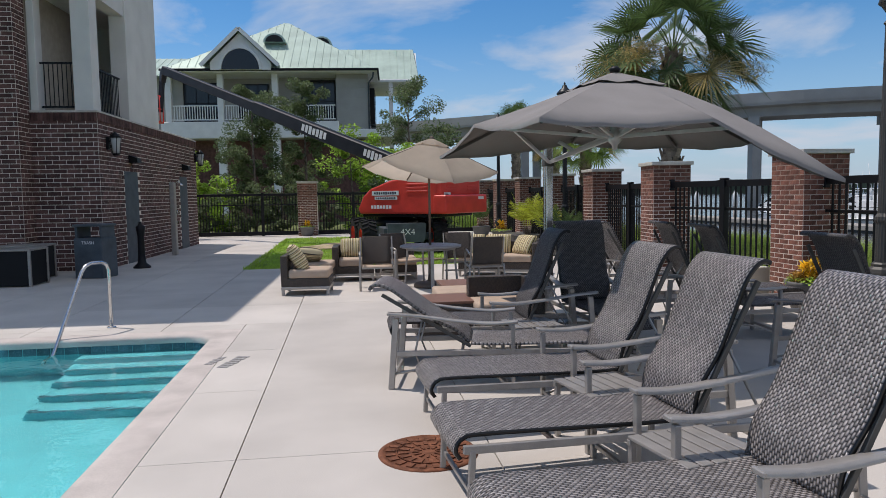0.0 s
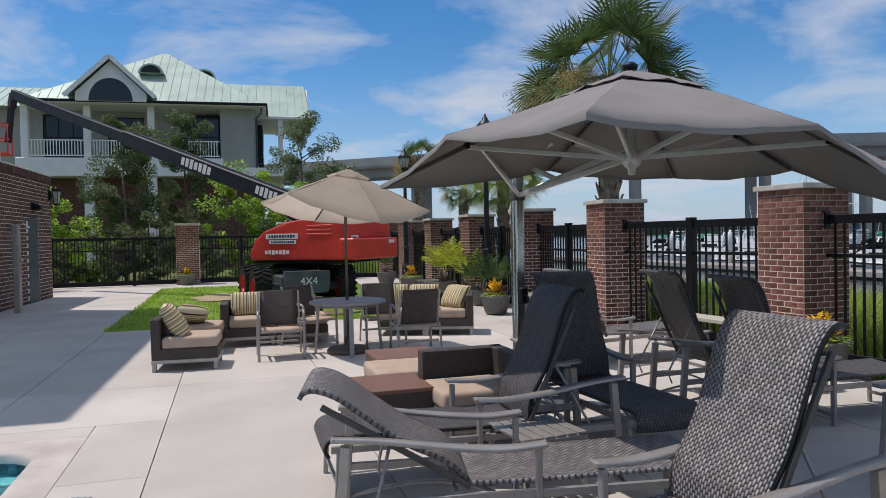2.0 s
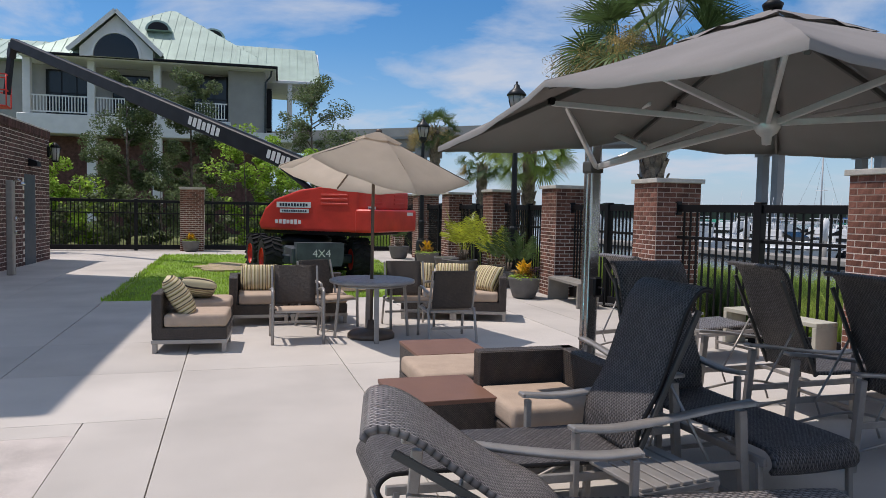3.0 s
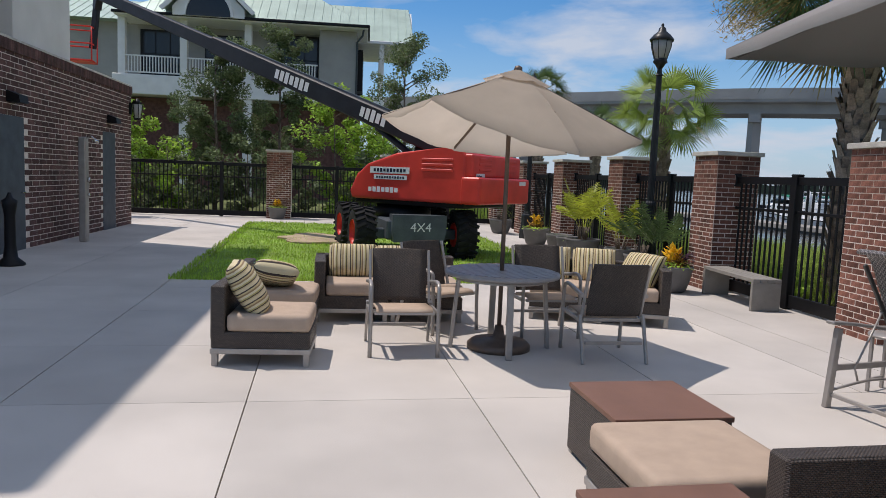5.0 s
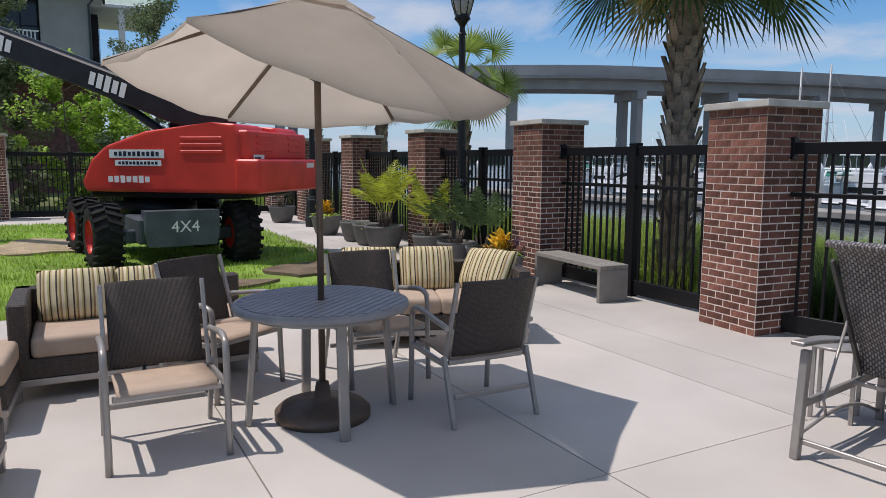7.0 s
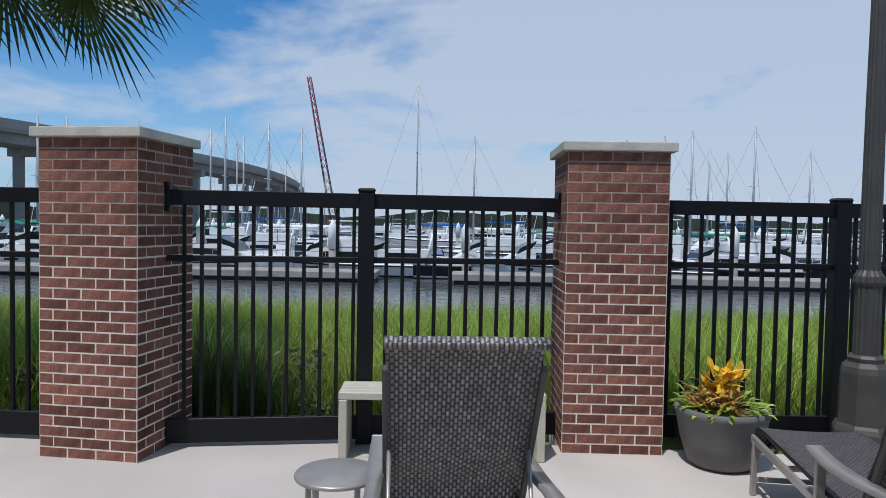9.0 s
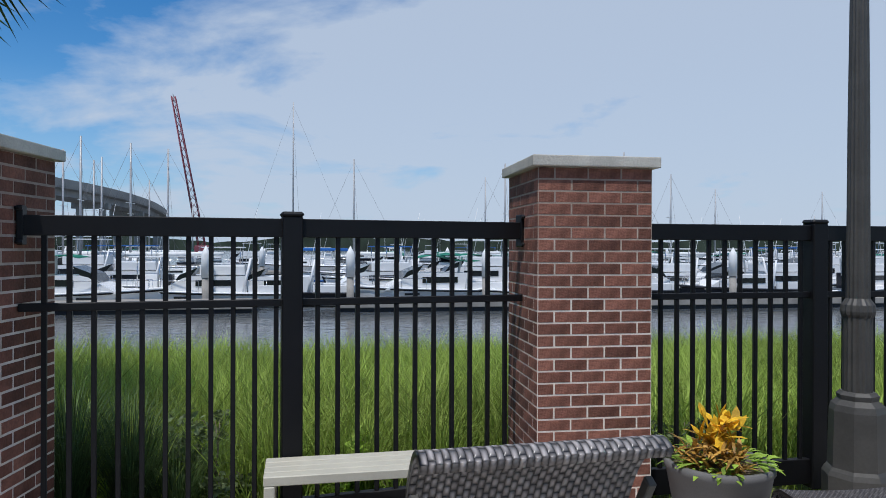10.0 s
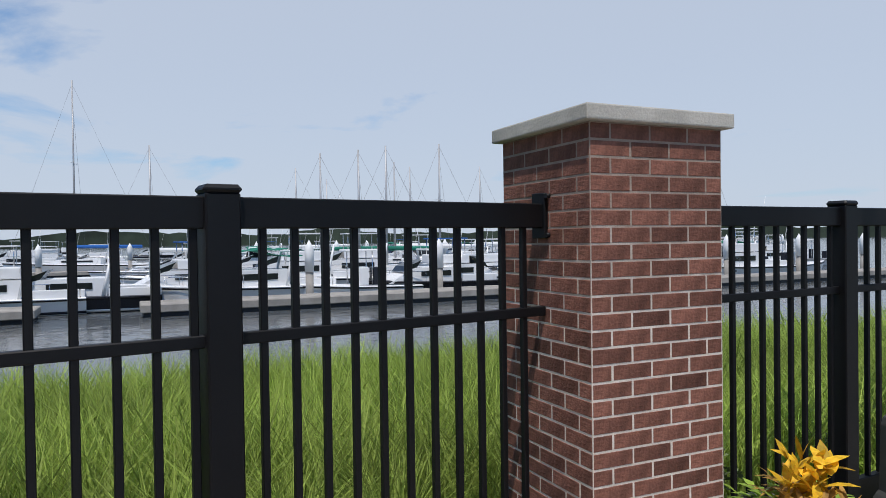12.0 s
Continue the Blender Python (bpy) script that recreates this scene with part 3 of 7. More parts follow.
def brick_rows(length, height, corner_half=False, course=CH, unit=BW):
    """(start, length, z) of bricks in running bond over a face."""
    out = []
    n = int(height / course + 0.5)
    for k in range(n):
        x = 0.0
        step = unit if (k + corner_half) % 2 == 0 else unit / 2
        while x < length - 0.01:
            l = min(step, length - x)
            if l > 0.03:
                out.append((x, l - JT, k * course))
            x += step
            step = unit
    return out


def brick_face(p0, p1, height, m, material_, parent, as_parts=False, name="brick", skip=None, z0=0.0, course=CH, unit=BW):
    """Bricks over the wall face from p0 to p1 (outside on the right when walking from p0 to p1)."""
    p0, p1 = Vector((*p0, 0)), Vector((*p1, 0))
    d = (p1 - p0)
    length = d.length
    ang = math.degrees(math.atan2(d.y, d.x))
    base = m @ pose(p0.x, p0.y, z0, 0, 0, ang)
    if as_parts:
        for x, l, z in brick_rows(length, height):
            key = round(l, 3)
            if key not in BRICKS:
                BRICKS[key] = brick_mesh(l)
                BRICKS[key].materials.append(material_)
            o = new("brick", BRICKS[key])
            o.parent = parent
            o.matrix_basis = base @ Matrix.Translation((x + JT / 2 + rnd.uniform(-0.001, 0.001), rnd.uniform(-0.0007, 0.0007), z + JT / 2))
        return
    vs_, fs = [], []
    for x, l, z in brick_rows(length, height, False, course, unit):
        if skip and skip(x + l / 2, z + course / 2):
            continue
        a, b, c, e = x + JT / 2, x + JT / 2 + l, z + JT / 2, z + course - JT / 2
        y = -0.0012 + rnd.uniform(-0.0007, 0.0007)
        n0 = len(vs_)
        for yy, q in ((y, 0.002), (0.01, 0.0)):
            for X, Z in ((a + q, c + q), (b - q, c + q), (b - q, e - q), (a + q, e - q)):
                vs_.append(base @ Vector((X, yy, Z)))
        fs += [(n0, n0 + 1, n0 + 2, n0 + 3), (n0, n0 + 4, n0 + 5, n0 + 1), (n0 + 1, n0 + 5, n0 + 6, n0 + 2), (n0 + 2, n0 + 6, n0 + 7, n0 + 3), (n0 + 3, n0 + 7, n0 + 4, n0)]
    me = bpy.data.meshes.new(name)
    me.from_pydata([tuple(v) for v in vs_], [], fs)
    me.materials.append(material_)
    o = new(name, me)
    o.parent = parent
    tagged(o, kind="stuff")


PILLARS = [  # x, y, turn, half width, height, detailed faces
    ("P9", 7.86, 5.15, 1.0, 0.35, 2.10, ""),
    ("P8", 7.68, 8.625, 0.0, 0.35, 2.10, "wns"),
    ("P7", 7.27, 12.07, -7.0, 0.35, 2.10, "wn"),
    ("P6", 7.47, 15.55, -3.5, 0.35, 2.10, ""),
    ("P5", 7.62, 19.03, -2.5, 0.35, 2.10, ""),
    ("P4", 7.73, 22.5, -2.2, 0.35, 2.10, ""),
    ("P3", 7.86, 25.95, -2.2, 0.36, 2.12, ""),
    ("P2", 7.98, 29.3, -2.2, 0.37, 2.16, ""),
    ("FP", 0.35, 29.9, -2.2, 0.40, 2.20, ""),
    ("FP2", 4.15, 29.6, -2.2, 0.40, 2.20, ""),
]
PIL = {}
late_bricks = []
for nm, px, py, turn, hw, hh, det in PILLARS:
    P = thing("brick_pillar", "red-brown brick fence pillar with a pale stone cap", "pillar", pose(px, py, 0, 0, 0, turn), "pillars along the fence")
    PIL[nm] = P
    core = Mesh()
    core.box((0, 0, hh / 2 - 0.06), (2 * hw - 0.002, 2 * hw - 0.002, hh + 0.12))
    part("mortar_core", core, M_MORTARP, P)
    cap = Mesh()
    cap.box((0, 0, hh + 0.034), (2 * hw + 0.08, 2 * hw + 0.08, 0.064), None, 0.007, 2)
    part("cap", cap, M_CAP, P, "weathered cast stone cap")
    faces = {"s": ((-hw, -hw), (hw, -hw)), "e": ((hw, -hw), (hw, hw)), "n": ((hw, hw), (-hw, hw)), "w": ((-hw, hw), (-hw, -hw))}
    for k, (a, b) in faces.items():
        if k in det:
            late_bricks.append((a, b, hh, P))
        elif k != "e" or nm in ("P8", "P7"):
            brick_face(a, b, hh, Matrix(), M_BRICKS, P)

# ---- fence ----


def fence_panel(a, b, name="fence_panel", group="black fence panels", shift=0.0):
    """Black fence between two pillar faces: thick top rail, middle and bottom rails, a post and pickets."""
    a, b = Vector((*a, 0)), Vector((*b, 0))
    d = b - a
    L = d.length
    F = thing(name, "black powder-coated metal fence panel between brick pillars", "fence", Matrix.Translation(a) @ pose(0, 0, 0, 0, 0, math.degrees(math.atan2(d.y, d.x))), group)
    for z, h, w_, nm in ((1.735, 0.105, 0.055, "top_rail"), (1.315, 0.042, 0.036, "middle_rail"), (0.115, 0.17, 0.05, "bottom_rail")):
        r = Mesh()
        r.box((L / 2, 0, z), (L, w_, h), None, 0.004)
        part(nm, r, M_BLACK, F)
    x = L / 2 + shift
    p = Mesh()
    p.box((x, 0, 0.90), (0.115, 0.115, 1.80), None, 0.006)
    p.box((x, 0, 1.811), (0.126, 0.126, 0.032), None, 0.013)
    part("post", p, M_BLACK, F)
    n = max(2, int(round(L / 0.118)))
    pk = None
    for k in range(1, n):
        x = L * k / n
        if abs(x - L / 2 - shift) < 0.085:
            continue
        if pk is None:
            q = Mesh()
            q.box((0, 0, 0.86), (0.026, 0.026, 1.66), None, 0.003)
            pk = part("picket", q, M_BLACK, F, m=Matrix.Translation((x, 0, 0)))
        else:
            again(pk, Matrix.Translation((x, 0, 0)))
    for x in (0.0, L):
        s_ = 1 if x == 0 else -1
        br = Mesh()
        br.box((x + s_ * 0.012, 0, 1.735), (0.03, 0.085, 0.20), None, 0.004)
        br.tube([(x + s_ * 0.03, -0.055, 1.82), (x - s_ * 0.005, -0.055, 1.82)], 0.010, 8)
        br.tube([(x + s_ * 0.03, -0.055, 1.65), (x - s_ * 0.005, -0.055, 1.65)], 0.010, 8)
        part("bracket", br, M_BLACK, F)
    return F


def edge(nm, side, inset=0.0):
    _, px, py, turn, hw, _, _ = next(p for p in PILLARS if p[0] == nm)
    v = {"n": (inset, hw), "s": (inset, -hw), "e": (hw, inset), "w": (-hw, inset)}[side]
    p = pose(px, py, 0, 0, 0, turn) @ Vector((*v, 0))
    return p.x, p.y


run = ["P9", "P8", "P7", "P6", "P5", "P4", "P3", "P2"]
for a, b in zip(run, run[1:]):
    fence_panel(edge(b, "s"), edge(a, "n"), shift=-0.03 if b == "P7" else 0.0)
fence_panel(edge("P9", "s"), (7.95, 1.4))
fence_panel((-6.3, 30.15), (-3.0, 30.03))
fence_panel((-3.0, 30.03), edge("FP", "w"))
fence_panel(edge("FP", "e"), edge("FP2", "w"))
fence_panel(edge("FP2", "e"), edge("P2", "w"))

# ---- building with brick base and white upper floors ----
B = thing("building", "dark brick and white stucco apartment building beside the pool", "building", pose(-4.12, 16.9, 0, 0, 0, -4.3), kind="structure")
b = Mesh()
b.box((-6.0, 4.45, 1.80), (11.998, 8.898, 3.6))
part("base_core", b, M_MORTAR, B)
for (a, c, hgt, sk, zz) in (((0, 0), (0, 8.9), 3.42, lambda x, z: (1.55 < x < 2.6 and z < 2.35) or (6.65 < x < 7.6 and z < 2.35), 0), ((-12, 0), (0, 0), 3.42, None, 0), ((0, 8.9), (-6, 8.9), 3.42, None, 0)):
    brick_face(a, c, hgt, Matrix(), M_BRICKD, B, skip=sk, course=0.1016, unit=0.305)
sold = Mesh()
for k in range(132):
    sold.box((0.004, 0.034 + k * 0.0677, 3.52), (0.05, 0.0577, 0.19))
for k in range(120):
    sold.box((-0.034 - k * 0.0677, -0.004, 3.52), (0.0577, 0.05, 0.19))
tagged(part("soldier_course", sold, M_BRICKD, B), kind="stuff")
led = Mesh()
led.box((-6.0, 4.45, 3.635), (12.06, 8.98, 0.05), None, 0.01)
part("ledge", led, M_CAP, B)
col = Mesh()
col.box((-1.95, -0.28, 4.8), (0.998, 0.558, 9.6))
part("brick_column_core", col, M_MORTAR, B)
for a, c in (((-2.45, -0.56), (-1.45, -0.56)), ((-1.45, -0.56), (-1.45, 0))):
    brick_face(a, c, 7.6, Matrix(), M_BRICKD, B, course=0.1016, unit=0.305)
wt_ = Mesh()
wt_.box((-7.3, -0.12, 4.75), (9.6, 0.24, 9.5))
part("side_wall", wt_, M_STUCCO, B)
# upper floors: piers, beams and recessed balconies
def bb(name, x0, x1, y0, y1, z0, z1, mat, bevel=0.0, label=""):
    q_ = Mesh()
    q_.box(((x0 + x1) / 2, (y0 + y1) / 2, (z0 + z1) / 2), (x1 - x0, y1 - y0, z1 - z0), None, bevel)
    return part(name, q_, mat, B, label)


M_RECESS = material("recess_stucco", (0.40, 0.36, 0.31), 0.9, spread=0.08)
bb("corner_pier", -0.50, -0.08, 0.06, 0.50, 3.66, 9.5, M_STUCCO, 0.012)
bb("corner_pier", -0.50, -0.08, 2.45, 5.0, 3.66, 9.5, M_STUCCO, 0.012)
bb("side_pier", -1.44, -1.28, 0.06, 0.40, 3.66, 9.5, M_STUCCO, 0.012)
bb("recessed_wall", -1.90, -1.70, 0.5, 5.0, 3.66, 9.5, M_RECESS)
bb("end_wall", -12.0, -0.5, 4.7, 5.0, 3.66, 9.5, M_STUCCO)
for z in (6.35, 9.0):
    bb("beam", -0.46, -0.12, 0.5, 2.45, z, z + 0.55, M_STUCCO)
    bb("beam", -1.28, -0.5, 0.10, 0.40, z, z + 0.55, M_STUCCO)
    bb("balcony_slab", -1.7, -0.46, 0.4, 4.7, z + 0.2, z + 0.4, M_STUCCO)
# out of view: slab and wing added to cast the building's deck shadow
bb("roof_slab", -16.0, 0.25, -5.6, 5.3, 9.5, 9.9, M_STUCCO, 0.05)
bb("south_wing", -16.0, -4.6, -5.5, -0.3, 0.0, 9.5, M_STUCCO)
R_ = Mesh()
for z in (3.76, 4.75):
    R_.box((-0.3, 1.47, z), (0.04, 1.94, 0.04))
    R_.box((-0.89, 0.22, z), (0.76, 0.04, 0.04))
part("balcony_rail", R_, M_BLACK, B, "black metal balcony railing")
for k in range(1, 19):
    bb("baluster", -0.308, -0.292, 0.5 + 1.94 * k / 19 - 0.008, 0.5 + 1.94 * k / 19 + 0.008, 3.76, 4.75, M_BLACK)
for k in range(1, 8):
    bb("baluster", -1.28 + 0.78 * k / 8 - 0.008, -1.28 + 0.78 * k / 8 + 0.008, 0.212, 0.228, 3.76, 4.75, M_BLACK)
for y0, y1 in ((1.55, 2.6), (6.65, 7.6)):
    dr = Mesh()
    dr.box((0.0, (y0 + y1) / 2, 1.17), (0.02, y1 - y0 - 0.06, 2.34))
    d_ = part("door", dr, M_CHASSIS, B, "grey metal service door")
    hd = Mesh()
    hd.box((0.03, y1 - 0.14, 1.02), (0.05, 0.12, 0.03), None, 0.006)
    part("handle", hd, M_CHROME, d_)
for y_, z_ in ((0.5, 2.9), (8.75, 3.0)):
    LN = thing("wall_lantern", "black coach lantern fixed to the brick wall", "lantern", B.matrix_basis @ pose(0.0, y_, z_), "wall lanterns")
    l_ = Mesh()
    l_.box((0.03, 0, 0.05), (0.06, 0.12, 0.3), None, 0.01)
    l_.tube([(0.05, 0, 0.15), (0.12, 0, 0.28), (0.2, 0, 0.28)], 0.012)
    l_.lathe([(0.15, 0.18), (0.06, 0.27), (0.02, 0.32)], 6, (0.2, 0, 0))
    l_.lathe([(0.07, -0.24), (0.09, -0.21), (0.09, -0.19)], 6, (0.2, 0, 0))
    for k in range(6):
        a = 2 * math.pi * k / 6
        l_.tube([(0.2 + 0.09 * math.cos(a), 0.09 * math.sin(a), -0.2), (0.2 + 0.14 * math.cos(a), 0.14 * math.sin(a), 0.18)], 0.008, 5)
    part("lantern_frame", l_, M_BLACK, LN)
    l_ = Mesh()
    l_.lathe([(0.08, -0.19), (0.125, 0.17)], 6, (0.2, 0, 0))
    part("lantern_glass", l_, M_LAMPGLASS, LN)
for y_ in (2.1, 7.15):
    WP = thing("wall_light", "small dark hooded wall light over a service door", "light", B.matrix_basis @ pose(0.01, y_, 2.62), "hooded wall lights")
    l_ = Mesh()
    l_.prism([(0.0, 0.14), (0.2, 0.06), (0.22, -0.06), (0.0, -0.06)], "y", -0.17, 0.17)
    part("hood", l_, M_BLACK, WP)

# ---- seating ----


def curve(pts, n=24):
    """Smooth points through a profile (Catmull-Rom)."""
    P = [Vector(p) for p in pts]
    P = [P[0] * 2 - P[1]] + P + [P[-1] * 2 - P[-2]]
    out = []
    seg = len(P) - 3
    for i in range(n + 1):
        t = i / n * seg
        k = min(int(t), seg - 1)
        f = t - k
        a, b, c, d = P[k:k + 4]
        out.append(0.5 * ((2 * b) + (c - a) * f + (2 * a - 5 * b + 4 * c - d) * f * f + (3 * b - a - 3 * c + d) * f ** 3))
    return out


def lounger(m, back=63.0, mat=M_WICKER, label="grey woven wicker chaise lounge with raised back and aluminium arms", group="wicker chaise lounges"):
    """Chaise: foot at the origin, head towards +x, 0.60 wide."""
    T = thing("chaise_lounge", label, "lounge chair", m, group)
    W = 0.285
    ca, sa = math.cos(radians(back)), math.sin(radians(back))
    hx, hz, BL = 1.31, 0.37, 0.95
    seat_prof = [(0.0, 0, 0.285), (-0.022, 0, 0.33), (0.012, 0, 0.378), (0.12, 0, 0.39), (0.7, 0, 0.375), (1.1, 0, 0.365), (hx, 0, hz)]
    s = Mesh()
    s.sheet([[(p.x, y, p.z - 0.012 * (1 - (y / W) ** 2)) for y in np.linspace(-W, W, 9)] for p in curve(seat_prof, 34)], 0.022)
    part("seat", s, mat, T)
    bp_ = [(hx + 0.015, hz + 0.03), (0.16, 0.030), (0.38, 0.012), (0.62, 0.03), (0.78, 0.045), (0.88, 0.03), (0.925, 0.0), (0.93, -0.035)]
    prof = [(hx + 0.02, 0, hz + 0.01)] + [(hx + d * ca - o * sa, 0, hz + d * sa + o * ca) for d, o in [(d * BL / 0.93, o) for d, o in bp_[1:]]]
    s = Mesh()
    cp = curve(prof, 38)
    s.sheet([[(p.x, y * (0.98 + 0.04 * i / 38), p.z) for y in np.linspace(-W, W, 9)] for i, p in enumerate(cp)], 0.026)
    part("backrest", s, mat, T)
    for sy in (-1, 1):
        y = sy * (W + 0.02)
        f = Mesh()
        f.span((0.0, y, 0.335), (1.95, y, 0.30), 0.025, 0.045, 0.004)
        part("side_rail", f, M_ALU, T)
        f = Mesh()
        f.span((0.05, y, 0.33), (0.03, y, 0.0), 0.032, 0.032, 0.004)
        part("leg", f, M_ALU, T)
        f = Mesh()
        f.span((1.93, y, 0.60), (1.98, y, 0.0), 0.045, 0.05, 0.004)
        part("leg", f, M_ALU, T)
        f = Mesh()
        f.span((0.96, y, 0.545), (0.96, y, 0.0), 0.032, 0.045, 0.004)
        part("leg", f, M_ALU, T)
        arm = curve([(0.93, 0, 0.56), (1.15, 0, 0.545), (1.45, 0, 0.57), (1.75, 0, 0.61), (1.99, 0, 0.63)], 14)
        f = Mesh()
        f.sheet([[(p.x, y + sy * 0.018 + q * (0.034 + 0.006 * math.sin(i * 0.45)), p.z + z_) for q, z_ in ((-1, 0), (-1, 0.022), (1, 0.022), (1, 0), (-1, 0))] for i, p in enumerate(arm)])
        f.box((0.93, y + sy * 0.018, 0.571), (0.02, 0.076, 0.024), None, 0.005)
        f.box((1.99, y + sy * 0.018, 0.641), (0.02, 0.076, 0.024), None, 0.005)
        part("armrest", f, M_ALU, T)
        f = Mesh()
        f.tube(curve([(0.98, y, 0.06), (1.25, y, 0.16), (1.55, y, 0.19), (1.95, y, 0.13)], 10), 0.011, 6)
        part("brace", f, M_ALU, T)
        f = Mesh()
        f.span((hx, y * 0.93, hz - 0.01), (hx + 0.86 * ca, y * 0.93, hz + 0.86 * sa - 0.02), 0.022, 0.03, 0.003)
        part("back_frame", f, M_LAMPGREY, T, "dark back frame bar")
        f = Mesh()
        f.tube([(hx + 0.45 * ca + 0.02, y * 0.88, hz + 0.45 * sa - 0.03), (1.78, y * 0.88, 0.30), (1.74, y * 0.88, 0.20)], 0.009, 6)
        part("prop", f, M_ALU, T)
    for x, z in ((0.045, 0.10), (0.96, 0.09), (1.96, 0.10), (0.5, 0.325), (1.38, 0.325)):
        f = Mesh()
        f.span((x, -W - 0.01, z), (x, W + 0.01, z), 0.022, 0.028, 0.003)
        part("crossbar", f, M_ALU, T)
    return T


def at(x, y, ang, z=0.0):
    return pose(x, y, z, 0, 0, ang)


L0 = lounger(at(1.42, 2.24, 2))
copy_thing(L0, at(1.44, 3.33, 3))
copy_thing(L0, at(1.50, 4.44, 2))
lounger(at(3.33, 5.24, 166), 31, M_WICKER, "grey woven wicker chaise lounge reclined low, facing the other way")
# wicker like the rest, the umbrella's shade put into a darker weave colour
lounger(at(1.47, 6.54, -3), 66, M_SLING_SHADE, "wicker chaise lounge with the big umbrella's shade in its dark colour")
lounger(at(3.77, 6.02, 88), 70, M_SLING_SHADE, "wicker chaise lounge darkened for umbrella shade, its back to the sofa")


def turned(top, ang):
    """Pose of a chaise whose back's top stands at the place given."""
    a = radians(ang)
    return at(top[0] + 1.71 * math.cos(a), top[1] + 1.71 * math.sin(a), ang + 180)


lounger(turned((4.99, 9.67), 5), 58, M_WICKER, "grey wicker chaise lounge facing the fence and the harbour")
FS = lounger(turned((4.955, 7.77), -5), 65, M_SLING_SHADE, "dark woven chaise lounge facing the harbour fence", "dark chaise lounges by the fence")
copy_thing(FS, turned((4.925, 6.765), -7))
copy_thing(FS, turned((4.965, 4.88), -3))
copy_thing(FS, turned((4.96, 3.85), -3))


def side_table(m):
    T = thing("side_table", "small low taupe aluminium side table with a slatted top", "side table", m, "slatted side tables")
    for k in range(6):
        s = Mesh()
        s.box((-0.2 + k * 0.08, 0, 0.38), (0.066, 0.46, 0.018), None, 0.003)
        part("slat", s, M_ALU, T)
    for y in (-0.22, 0.22):
        s = Mesh()
        s.box((0, y, 0.355), (0.47, 0.03, 0.03), None, 0.003)
        part("apron", s, M_ALU, T)
        for x in (-0.21, 0.21):
            s = Mesh()
            s.box((x, y, 0.18), (0.032, 0.032, 0.36), None, 0.003)
            part("leg", s, M_ALU, T)
    return T


def round_side_table(m, r=0.19, h=0.48):
    T = thing("side_table", "small round taupe aluminium side table beside a chaise", "side table", m)
    s = Mesh()
    s.lathe([(0.0, h - 0.022), (r - 0.02, h - 0.024), (r - 0.002, h - 0.018), (r, h - 0.008), (r - 0.006, h), (0.0, h)], 32)
    part("tabletop", s, M_ALU, T)
    for k in range(4):
        a = radians(45 + 90 * k)
        c, d = math.cos(a) * (r - 0.03), math.sin(a) * (r - 0.03)
        s = Mesh()
        s.box((c, d, (h - 0.022) / 2), (0.026, 0.026, h - 0.022), None, 0.003)
        part("leg", s, M_ALU, T)
    for y in (-1, 1):
        e = (r - 0.03) * 0.7071
        s = Mesh()
        s.span((-e, y * e, 0.10), (e, y * e, 0.10), 0.016, 0.016, 0.002)
        part("stretcher", s, M_ALU, T)
    return T


round_side_table(at(5.52, 10.22, 20))
T0 = side_table(at(2.55, 2.72, 10))
copy_thing(T0, at(2.55, 3.85, 10))
copy_thing(T0, at(2.75, 6.05, 5))


def cushion(mesh, c, s, r=0.045):
    mesh.box(c, s, None, r, 3)
    for f in mesh.bm.faces:
        f.smooth = True
    return mesh


def piping(c, s, z, r=0.006):
    m = Mesh()
    x, y = s[0] / 2 - 0.012, s[1] / 2 - 0.012
    k = 0.03
    m.tube([(c[0] - x + k, c[1] - y, z), (c[0] + x - k, c[1] - y, z), (c[0] + x, c[1] - y + k, z), (c[0] + x, c[1] + y - k, z), (c[0] + x - k, c[1] + y, z), (c[0] - x + k, c[1] + y, z), (c[0] - x, c[1] + y - k, z), (c[0] - x, c[1] - y + k, z), (c[0] - x + k, c[1] - y, z)], r, 5)
    return m


